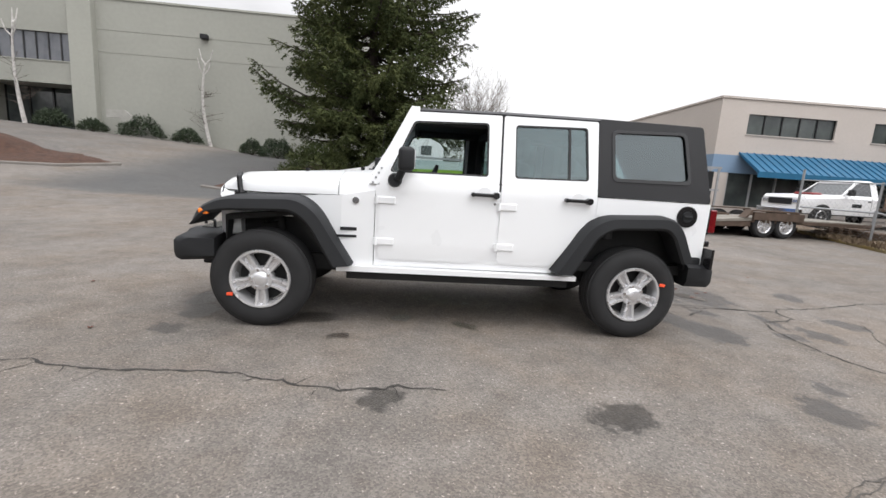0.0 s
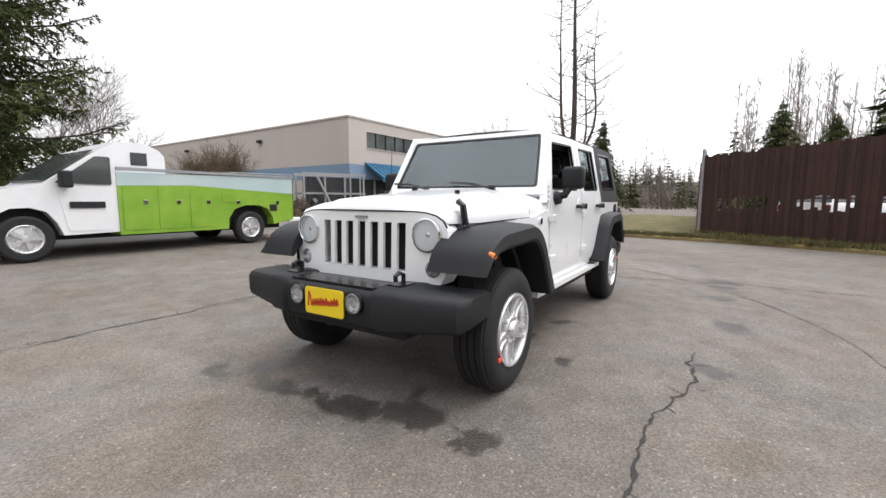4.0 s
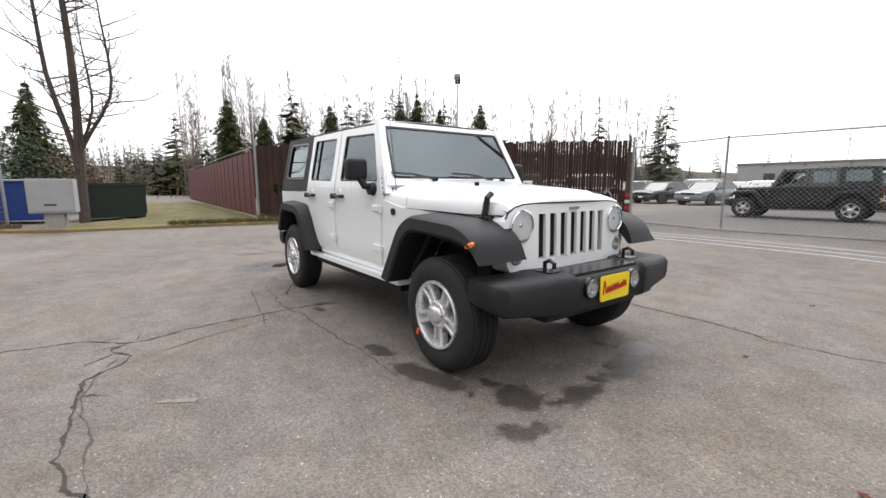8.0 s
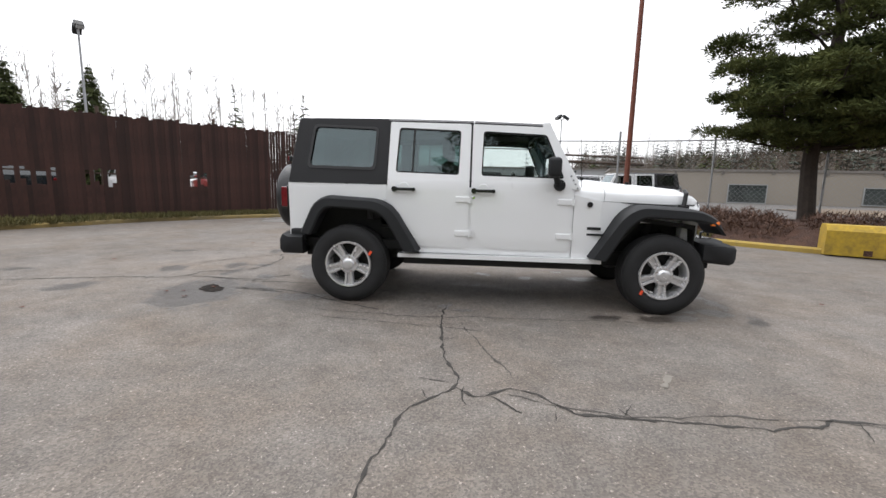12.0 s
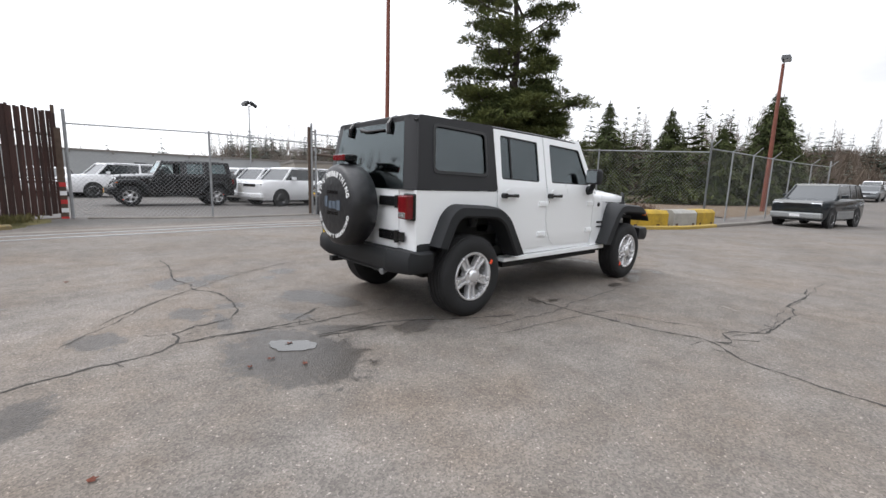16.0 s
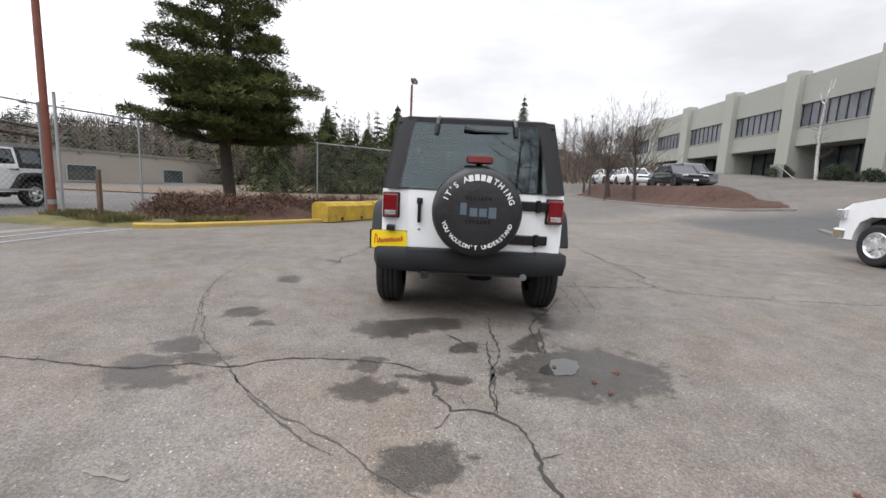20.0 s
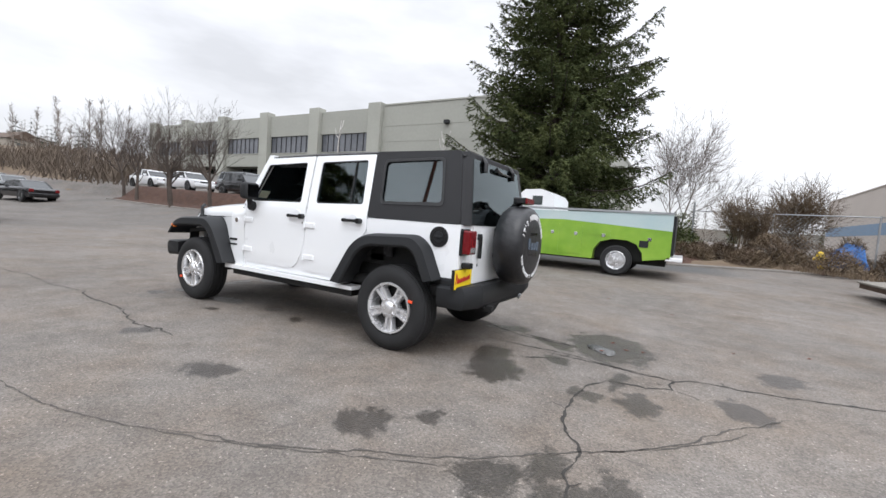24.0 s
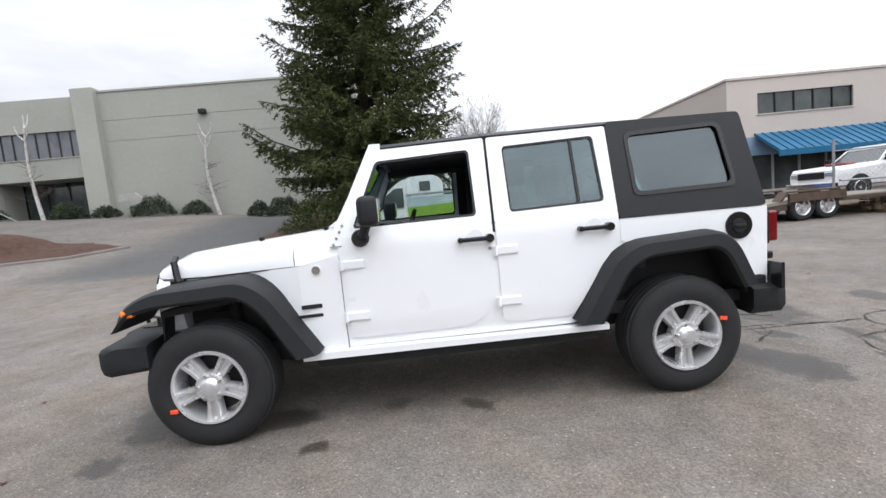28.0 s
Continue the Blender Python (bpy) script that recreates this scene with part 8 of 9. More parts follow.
def leader_tree(x, y, h, stems, label, seed):
    """A narrow leafless tree: upright leaders set with short rising shoots."""
    rnd = random.Random(seed)
    t = thing("bare_tree", pose(x, y, gz(x, y)), label, "tree")
    for top, off, r0, start in stems:
        bm = bmesh.new()
        pts = [Vector((off[0] * smooth01(u * 2.5) + 0.08 * math.sin(u * 9 + off[0]), off[1] * smooth01(u * 2.5) + 0.08 * math.cos(u * 8), start + (top - start) * u)) for u in [k / 12 for k in range(13)]]
        tube(bm, pts, [max(0.014, r0 * (1 - u / 13)) for u in range(13)], 7)
        for k in range(int((top - start) * 5.2)):
            u = rnd.uniform(0.14, 0.98)
            i = min(11, int(u * 12))
            p = pts[i].lerp(pts[i + 1], u * 12 - i)
            a, L = rnd.uniform(0, 6.28), rnd.uniform(0.25, 1.0) * (2.5 * (1.05 - u) ** 0.9 + 0.22)
            o = Vector((math.cos(a), math.sin(a), 0))
            e1 = p + o * (L * 0.62) + Vector((0, 0, L * rnd.uniform(0.05, 0.42)))
            e2 = e1 + o * (L * 0.30) + Vector((0, 0, L * rnd.uniform(0.1, 0.5)))
            tube(bm, [p, e1, e2], [0.010 + 0.009 * L, 0.008 + 0.004 * L, 0.005], 4)
            for _ in range(int(L * 8)):
                q = e1.lerp(e2, rnd.random()) if rnd.random() < 0.6 else p.lerp(e1, rnd.uniform(0.4, 1))
                tube(bm, [q, q + Vector((rnd.uniform(-1, 1), rnd.uniform(-1, 1), rnd.uniform(0.4, 1.4))).normalized() * rnd.uniform(0.12, 0.4)], [0.007, 0.004], 3)
        part("stem", bm, M_TWIG, t)


leader_tree(15.2, 3.6, 13.5, [(13.5, (0, 0), 0.17, -0.1), (11.5, (0.5, 0.75), 0.10, 1.6), (9.0, (-0.4, -1.0), 0.07, 1.8), (8.0, (0.6, -0.4), 0.06, 1.7)], "tall narrow leafless tree with upright stems", 5)
bare_tree("bare_tree", 29.5, 14.2, 9.5, 1.25, "leafless spreading tree in front of the office building", M_TWIG, 9, depth=5, r0=0.16)
def birch(x, y, h, label, seed):
    """A thin pale birch, lopped: a bowed trunk with stub forks at its head and a few low twigs."""
    rnd = random.Random(seed)
    t = thing("birch_tree", pose(x, y, gz(x, y)), label, "tree", "birches")
    bend = rnd.uniform(-0.5, 0.5)
    pts = [Vector((bend * math.sin(2.6 * u), 0.1 * math.sin(3 * u), -0.1 + h * u)) for u in [k / 8 for k in range(9)]]
    part("trunk", tube(bmesh.new(), pts, [0.13 - 0.010 * k for k in range(9)], 7), M_BIRCH, t, "pale peeling trunk")
    bm = bmesh.new()
    for k in range(4):
        a = rnd.uniform(0, 6.28)
        tube(bm, [pts[-1 - k // 2], pts[-1 - k // 2] + Vector((math.cos(a) * 0.35, math.sin(a) * 0.2, 0.35)), pts[-1 - k // 2] + Vector((math.cos(a) * 0.55, math.sin(a) * 0.3, 0.95))], [0.05, 0.04, 0.03], 5)
    part("stub", bm, M_BIRCH, t)
    bm = bmesh.new()
    for k in range(26):
        p = pts[rnd.randint(2, 5)] + Vector((0, 0, rnd.uniform(-0.3, 0.3)))
        a, L = rnd.uniform(0, 6.28), rnd.uniform(0.4, 1.5)
        e = p + Vector((math.cos(a) * L, math.sin(a) * L * 0.4, rnd.uniform(0.0, 0.7) * L))
        tube(bm, [p, e], [0.016, 0.006], 3)
        for _ in range(3):
            q = p.lerp(e, rnd.uniform(0.4, 1))
            tube(bm, [q, q + Vector((rnd.uniform(-0.4, 0.4), rnd.uniform(-0.2, 0.2), rnd.uniform(-0.1, 0.4)))], [0.009, 0.004], 3)
    part("twig", bm, M_TWIG, t)


for k, (bx_, by_, hh) in enumerate(((-13.3, 25.6, 5.2), (-24.3, 25.4, 5.9))):
    birch(bx_, by_, hh, "pale lopped birch against the warehouse wall", 31 + k)
for k, (tx, ty, hh) in enumerate(((-21.9, 11.9, 7.5), (-27.0, 12.2, 8.5), (-31.0, 12.0, 8.0), (-25.0, 11.2, 6.5), (-34.0, 12.5, 8.5))):
    bare_tree("bare_tree", tx, ty, hh, 0.8, "leafless street tree on the bark bank", M_TWIG, 41 + k, depth=4, group="trees on the bank", r0=0.13)
bare_tree("bare_tree", 3.2, 20.5, 8.0, 0.8, "thin pale leafless tree beside the spruce", M_POPLAR, 61, depth=4, trunks=2, r0=0.05)
bare_tree("bare_tree", 7.0, 17.0, 4.0, 1.0, "leafless brown thicket beside the fence", M_DRYBRUSH, 62, depth=4, trunks=4, r0=0.04)
bare_tree("bare_tree", 5.3, 15.5, 3.2, 1.0, "leafless brown thicket beside the fence", M_DRYBRUSH, 63, depth=4, trunks=4, r0=0.035)


def shrub(x, y, r, h, label, material, seed, group="shrubs", fine=1.0):
    rnd = random.Random(seed)
    s = thing("shrub", pose(x, y, gz(x, y)), label, "shrub", group)
    vs, fs = [], []
    for _ in range(int((420 * r * h + 160) * (1 if fine == 1 else 5))):
        a, el = rnd.uniform(0, 2 * math.pi), rnd.uniform(0, 1)
        rr = rnd.uniform(0.45, 1.0) ** 0.5
        q = Vector((math.cos(a) * r * rr * math.cos(el * 1.3), math.sin(a) * r * rr * math.cos(el * 1.3), h * el * rr + 0.05))
        q *= 1 + 0.22 * noise.noise(q * 1.7 + Vector((seed, 0, 0)))
        d = Vector((rnd.uniform(-1, 1), rnd.uniform(-1, 1), rnd.uniform(-0.2, 1))).normalized()
        blade(vs, fs, q, d, Vector((rnd.uniform(-1, 1), rnd.uniform(-1, 1), 1)), rnd.uniform(0.10, 0.22), rnd.uniform(0.03, 0.06) * fine)
    raw("leaves", vs, fs, material, s)
    bm = bmesh.new()
    for k in range(5):
        cyl(bm, (0, 0, -0.05), (math.cos(k * 1.3) * r * 0.5, math.sin(k * 1.3) * r * 0.5, h * 0.6), 0.03, 0.012, 5)
    part("stem", bm, M_BARK, s)
    return s


shrub(21.5, 6.2, 1.9, 3.4, "tangled olive thicket behind the bins", M_BUSH, 12, "thicket")
shrub(23.5, 4.6, 1.8, 3.0, "tangled olive thicket behind the bins", M_DRYBRUSH, 13, "thicket")
for k, (sx, sr, sh) in enumerate(((-22.6, 1.0, 1.1), (-17.4, 1.3, 1.2), (-14.6, 0.9, 0.9), (-10.6, 0.8, 0.9), (-9.0, 1.2, 1.2), (-27.5, 0.9, 0.9), (-20.3, 0.8, 0.7))):
    shrub(sx, 25.3, sr, sh, "clipped evergreen shrub at the warehouse wall", M_BUSH, 70 + k, "shrubs", 0.55)
for k, (sx, sy, sr, sh) in enumerate(((-4.0, 13.6, 1.6, 1.7), (-1.2, 13.4, 1.5, 1.9), (1.2, 14.2, 1.5, 1.8), (3.0, 15.4, 1.4, 1.6))):
    shrub(sx, sy, sr, sh, "dark evergreen undergrowth below the spruce", M_NEEDLE, 80 + k, "undergrowth", 0.4)
for k in range(14):
    rr = random.Random(200 + k)
    shrub(4.0 + k * 0.42 + rr.uniform(-0.3, 0.3), 13.6 + rr.uniform(0, 3.0), rr.uniform(0.5, 0.9), rr.uniform(0.5, 1.2), "dry brown brush in the verge", M_DRYBRUSH, 90 + k, "dry brush", 0.25)
for k, (sx, sy) in enumerate(((-6.4, -5.6), (-7.6, -5.0), (-8.8, -4.6), (-10.2, -4.2), (-7.0, -6.8), (-9.6, -6.2), (-5.6, -6.3), (-11.4, -3.4), (-5.4, -7.4), (-6.6, -7.9), (-8.3, -6.0))):
    shrub(sx, sy, 0.95, 0.62, "low leafless red-brown brush in the bed", mat("red_brown_brush", (0.055, 0.028, 0.020), 0.95, col2=(0.13, 0.07, 0.045), scale=3, fine=20) if k == 0 else bpy.data.materials["red_brown_brush"], 110 + k, "bed brush", 0.22)


# grass tufts on the verges
def tufts(name, spots, label, seed, n=26, hh=0.16, material=None):
    rnd = random.Random(seed)
    vs, fs = [], []
    for (x0, y0), (x1, y1), width, count in spots:
        for _ in range(count):
            t, o = rnd.random(), rnd.uniform(-width, width)
            d = Vector((x1 - x0, y1 - y0, 0)).normalized()
            x, y = x0 + (x1 - x0) * t - d.y * o, y0 + (y1 - y0) * t + d.x * o
            for _ in range(4):
                dd = Vector((rnd.uniform(-0.6, 0.6), rnd.uniform(-0.6, 0.6), 1)).normalized()
                blade(vs, fs, Vector((x + rnd.uniform(-0.05, 0.05), y + rnd.uniform(-0.05, 0.05), gz(x, y) + 0.07)), dd, Vector((rnd.uniform(-1, 1), rnd.uniform(-1, 1), 0.2)), hh * rnd.uniform(0.5, 1.3), 0.012)
    return tagged(raw(name, vs, fs, material or M_GRASS), label, "grass", kind="stuff")


tufts("grass_tufts", [((11.3, 1.5), (10.6, -2.0), 0.25, 500), ((10.6, -2.0), (9.2, -5.2), 0.3, 600), ((9.2, -5.2), (7.2, -7.9), 0.3, 600), ((7.2, -7.9), (5.0, -9.6), 0.3, 500), ((12.9, -1.4), (5.0, -10.3), 0.35, 900)], "tufts of winter grass along the kerb", 5)
tufts("grass_tufts", [((-3.7, -7.3), (-4.6, -9.6), 0.5, 800), ((-3.9, -6.3), (-5.2, -5.4), 0.2, 260)], "tufts of mossy grass beside the pole", 6)
tufts("grass_tufts", [((6.6, 13.6), (12.5, 8.9), 0.5, 500), ((12.3, 7.6), (12.0, 4.8), 0.4, 300)], "tufts of dry grass along the trailer yard", 7, material=M_DRYBRUSH)


# ==== distance: hills, woods, houses, sheds ====
def hill_top(a):
    """Height of the hills in a direction."""
    west = max(0.0, math.cos(a - math.pi)) ** 2
    south = max(0.0, math.cos(a + 1.95)) ** 2
    dip = math.exp(-((a if a < math.pi else a - 2 * math.pi) + 1.42) ** 2 / 0.12)
    return (7 + 10 * west + 9 * south + 9 * max(0.0, math.cos(a + 0.55)) ** 2 + 5 * noise.noise((math.cos(a) * 2.2, math.sin(a) * 2.2, 1.5)) + 1.5 * noise.noise((math.cos(a) * 12, math.sin(a) * 12, 4))) * (1 - 0.72 * dip)


def hill_z(d, a):
    return -1.2 + (hill_top(a) + 1.2) * smooth01((d - 95) / 165)


def hills():
    vs, fs = [], []
    n, rings = 160, (90, 120, 145, 170, 200, 230, 262, 320, 620)
    for i in range(n):
        a = 2 * math.pi * i / n
        for R in rings:
            vs.append((R * math.cos(a), R * math.sin(a), hill_z(R, a)))
    m = len(rings)
    for i in range(n):
        j = (i + 1) % n
        for k in range(m - 1):
            fs.append((i * m + k, j * m + k, j * m + k + 1, i * m + k + 1))
    return setting(raw("backdrop_hills", vs, fs, M_HILL, smooth=True), "low winter-brown wooded hills round the lot", "hill")


hills()


def far_trees():
    """Woods in the distance: ragged conifers, bare poplars and thicket, joined."""
    rnd = random.Random(77)
    cv, cf, hv, hf, bv, bf, sv, sf, tv, tf = [], [], [], [], [], [], [], [], [], []

    def con(V, F, x, y, z, h, r, lv_n, per):
        for lv in range(lv_n):
            f = lv / lv_n
            zz, rr = z + h * (0.04 + 0.96 * f), r * (1 - f) ** 0.8
            for k in range(per):
                a = rnd.uniform(0, 6.283)
                d = Vector((math.cos(a), math.sin(a), rnd.uniform(-0.5, 0.15))).normalized()
                blade(V, F, Vector((x, y, zz + rnd.uniform(-0.1, 0.1) * h / 8)), d, Vector((rnd.uniform(-0.5, 0.5), rnd.uniform(-0.5, 0.5), 1)), rr * rnd.uniform(0.6, 1.25), max(0.10, rr * 0.17))
        k = len(tv)
        for q in range(4):
            w = q * 1.571
            tv.append((x + math.cos(w) * h * 0.012, y + math.sin(w) * h * 0.012, z - 1))
        for q in range(4):
            tv.append((x, y, z + h * 0.98))
        for q in range(4):
            tf.append((k + q, k + (q + 1) % 4, k + 4 + (q + 1) % 4, k + 4 + q))

    def rib(V, F, p, q, w0, w1, s):
        k = len(V)
        V.extend([tuple(p - s * w0), tuple(p + s * w0), tuple(q + s * w1), tuple(q - s * w1)])
        F.append((k, k + 1, k + 2, k + 3))

    def pop(x, y, z, h):
        s = Vector((-y, x, 0)).normalized()
        p = Vector((x, y, z))
        top = Vector((x + rnd.uniform(-0.6, 0.6), y + rnd.uniform(-0.6, 0.6), z + h))
        rib(bv, bf, p, top, h * 0.0048, 0.015, s)
        for _ in range(26):
            u = rnd.uniform(0.22, 0.97)
            b = p.lerp(top, u)
            a = rnd.uniform(0, 6.283)
            e = b + Vector((math.cos(a), math.sin(a), rnd.uniform(0.9, 2.2))).normalized() * h * 0.21 * (1.15 - u)
            rib(bv, bf, b, e, 0.026, 0.011, s)
            for _ in range(4):
                c = b.lerp(e, rnd.uniform(0.3, 0.95))
                rib(bv, bf, c, c + Vector((rnd.uniform(-1, 1), rnd.uniform(-1, 1), rnd.uniform(0.3, 1.3))).normalized() * h * 0.06, 0.016, 0.008, s)

    def bush(x, y, z, h):
        s = Vector((-y, x, 0)).normalized()
        p = Vector((x, y, z))
        for _ in range(34):
            b = p + Vector((rnd.gauss(0, 1.3), rnd.gauss(0, 1.3), rnd.uniform(0, h * 0.4)))
            e = b + Vector((rnd.uniform(-0.6, 0.6), rnd.uniform(-0.6, 0.6), 1)) * rnd.uniform(0.25, 0.6) * h
            rib(sv, sf, b, e, rnd.uniform(0.02, 0.07), 0.012, s)

    def free(x, y):
        if -62 < x < 0 and 22 < y < 72 or 12 < x < 70 and 14 < y < 64:
            return False
        if x < -18 and -5.5 + 0.03 * x < y < 13:
            return False
        if -72 < x < 21 and -82 < y < -60 or -64 < x < -12 and -50 < y < -28:
            return False
        return True
    # from angle, to angle, near, far, conifers, poplars, thicket, conifer height
    for a, b, near, far, nc, npop, nb, hc in ((-66, -2, 52, 95, 60, 170, 70, 10.5), (-38, -8, 50, 70, 70, 70, 150, 11.5), (-150, -100, 84, 120, 80, 50, 90, 9.0), (-179, -150, 54, 100, 190, 90, 260, 10.0), (-100, -66, 100, 130, 8, 10, 10, 5.0), (100, 160, 95, 150, 20, 60, 60, 8.0), (-2, 14, 60, 110, 16, 30, 30, 7.0), (72, 100, 75, 120, 10, 14, 20, 7.0)):
        for k in range(nc + npop + nb):
            ang, d = radians(rnd.uniform(a, b)), rnd.uniform(near, far)
            x, y = d * math.cos(ang), d * math.sin(ang)
            if not free(x, y):
                continue
            z = max(-0.9, hill_z(d, ang)) - 0.1
            if k < nc:
                h = hc * rnd.uniform(0.6, 1.35)
                con(cv, cf, x, y, z, h, h * rnd.uniform(0.20, 0.30), 18, 9)
            elif k < nc + npop:
                pop(x, y, z, hc * rnd.uniform(1.0, 1.6) * (1 if d > 70 or a > -100 else 0.75))
            else:
                bush(x, y, z, rnd.uniform(2.5, 5.5) if a > -150 else rnd.uniform(4, 11))
    # brush and young trees on the slope above the road
    for k in range(110):
        x, y = rnd.uniform(-80, -37), rnd.uniform(13.0, 21.0)
        if y < 13.2 - 0.03 * (x + 38):
            continue
        if k % 9 == 0:
            pop(x, y, gz(x, y) - 0.1, rnd.uniform(5, 8.5))
        else:
            bush(x, y, gz(x, y) - 0.1, rnd.uniform(1.6, 3.4))
    # a wood that falls away behind the lot
    for k in range(150):
        dg = rnd.uniform(-68.5, -54)
        ang, d = radians(dg), rnd.uniform(92, 112)
        h = (3.6 + 9.4 * (dg + 68.5) / 14.5) * rnd.uniform(0.75, 1.1)
        con(hv, hf, d * math.cos(ang), d * math.sin(ang), -1.3, h + 0.6, max(1.3, h * rnd.uniform(0.22, 0.32)), 11, 9)
    # the wooded slopes
    for k in range(1600):
        ang, d = radians(rnd.uniform(-200, 16)), rnd.uniform(125, 262)
        x, y = d * math.cos(ang), d * math.sin(ang)
        if x < -60 and -9 < y < 14 and d < 150:
            continue
        if -1.80 < ang < -1.05 and rnd.random() < 0.93:
            continue
        z = hill_z(d, ang) - 0.3
        kind = rnd.random()
        if kind < 0.6:
            h = rnd.uniform(6, 15)
            con(hv, hf, x, y, z, h, h * rnd.uniform(0.20, 0.32), 9, 8)
        elif kind < 0.76:
            pop(x, y, z, rnd.uniform(10, 17))
        else:
            bush(x, y, z, rnd.uniform(5, 9))
    for k in range(1500):
        ang, d = radians(rnd.choice((rnd.uniform(150, 200), rnd.uniform(-180, -95), rnd.uniform(-95, 0)))), rnd.uniform(100, 250)
        x, y = d * math.cos(ang), d * math.sin(ang)
        if not free(x, y) and d < 150 or -1.80 < ang < -1.05:
            continue
        z = hill_z(d, ang) - 0.3
        sd = Vector((-y, x, 0)).normalized()
        for _ in range(26):
            b = Vector((x + rnd.gauss(0, 2.6), y + rnd.gauss(0, 2.6), z + rnd.uniform(0, 1.5)))
            e = b + Vector((rnd.uniform(-0.5, 0.5), rnd.uniform(-0.5, 0.5), 1)) * rnd.uniform(1.5, 5.0)
            rib(sv, sf, b, e, rnd.uniform(0.06, 0.20), 0.03, sd)
    tagged(raw("far_conifers", cv, cf, M_NEEDLE), "dark conifers of the distant woods", "woods", kind="stuff")
    # the hill's conifers carry the haze in their base colour
    tagged(raw("hill_conifers", hv, hf, M_HAZEDWOOD), "conifers on the wooded hill, greyed by painted haze", "woods", kind="stuff")
    tagged(raw("far_trunks", tv, tf, M_BARK), "dark trunks of the distant woods", "woods", kind="stuff")
    tagged(raw("far_poplars", bv, bf, M_POPLAR), "tall leafless poplars behind the fences", "woods", kind="stuff")
    tagged(raw("far_thicket", sv, sf, M_THICKET), "brown leafless thicket at the wood's edge", "woods", kind="stuff")


far_trees()
# single conifers that stand out
for k, (x, y, h, r) in enumerate(((-36, -5.2, 8.5, 3.2), (-41, -5.8, 9.0, 3.2), (-33.0, -7.5, 6.0, 2.6), (-46, -6.2, 7.5, 2.8), (-31, -10.5, 7.5, 2.6), (-28, -14, 8.0, 2.6))):
    conifer("conifer_tree", x, y, h, r, "dense dark conifer beside the road's fence", M_NEEDLE, 300 + k, clear=0.2, levels=40, per=7, clump=0.30, sprays=10, bw=1.8, ragged=0.65, group="roadside conifers")
for k, (x, y, h, r) in enumerate(((46, -6.5, 10.5, 3.4), (50, -11, 9.5, 3.2), (42, -16, 10.0, 3.0), (34, -22, 10.5, 2.9), (30, -27, 9.5, 2.8), (37, -27, 10.0, 2.8), (44, -26, 12.0, 3.3), (41, 7.9, 9.0, 2.5), (-88, 15.5, 17.0, 3.6))):
    conifer("conifer_tree", x, y, h, r, "dark conifer standing behind the fences", M_NEEDLE, 320 + k, clear=0.3, levels=42, per=7, clump=0.34, sprays=10, bw=1.9, ragged=0.7, group="lone conifers")


def long_shed(name, x0, x1, y0, y1, h, wall, label, doors=(), base=-0.8, turn=0.0):
    b = thing(name, pose((x0 + x1) / 2, (y0 + y1) / 2, base, 0, 0, turn), label, "building")
    L, W = (x1 - x0), (y1 - y0)
    part("wall", bx(-L / 2, L / 2, W / 2 - 0.3, W / 2, 0, h), wall, b)
    part("wall", bx(-L / 2, L / 2, -W / 2, -W / 2 + 0.3, 0, h), wall, b)
    part("end_wall", bx(-L / 2, -L / 2 + 0.3, -W / 2 + 0.3, W / 2 - 0.3, 0, h), wall, b)
    part("end_wall", bx(L / 2 - 0.3, L / 2, -W / 2 + 0.3, W / 2 - 0.3, 0, h), wall, b)
    part("roof", bx(-L / 2 - 0.1, L / 2 + 0.1, -W / 2 - 0.1, W / 2 + 0.1, h, h + 0.22), M_KERB, b)
    for u, w, z0, z1 in doors:
        d = part("window", bx(u - w / 2, u + w / 2, W / 2 + 0.003, W / 2 + 0.05, z0, z1), M_BLUEGLASS, b, "small dark window")
        part("window_frame", frame_ring(bmesh.new(), [(u - w / 2 - 0.08, z0 - 0.08), (u + w / 2 + 0.08, z0 - 0.08), (u + w / 2 + 0.08, z1 + 0.08), (u - w / 2 - 0.08, z1 + 0.08)], [(u - w / 2, z0), (u + w / 2, z0), (u + w / 2, z1), (u - w / 2, z1)], W / 2 + 0.01, W / 2 + 0.09, lambda a, c, w_: (a, w_, c)), M_PALEWALL, d)
    for k in range(int(L / 4)):
        part("roof_bracket", bx(-L / 2 + 2 + k * 4, -L / 2 + 2.2 + k * 4, W / 2 + 0.02, W / 2 + 0.16, h - 0.25, h), M_KERB, b)
    return b


long_shed("storage_shed", -70, 19, -80, -62, 4.5, M_PALEWALL, "long pale grey shed beyond the fenced lot", [(u, 1.2, 2.4, 3.4) for u in range(-40, 44, 9)])
long_shed("tan_warehouse", -62, -14, -46, -34, 3.6, M_TAN, "long low tan warehouse beyond the mesh fence", [(-20, 3.0, 0.8, 2.4), (-8, 2.6, 0.9, 2.3), (2, 2.6, 0.9, 2.3), (12, 3.0, 0.8, 2.4), (19, 1.2, 0.1, 2.2)], base=-0.7, turn=-14)
long_shed("blue_shed", -84, -74, 14, 22, 4.5, M_BLUEBAND, "blue-grey shed beside the road", [(0, 1.5, 1.2, 2.2)], base=0.6)
long_shed("far_office", 60, 110, 20, 40, 9.0, M_PALEWALL, "grey office block in the distance", [(u, 5.0, z, z + 1.3) for u in range(-20, 24, 8) for z in (2.0, 5.5)], base=0.0)


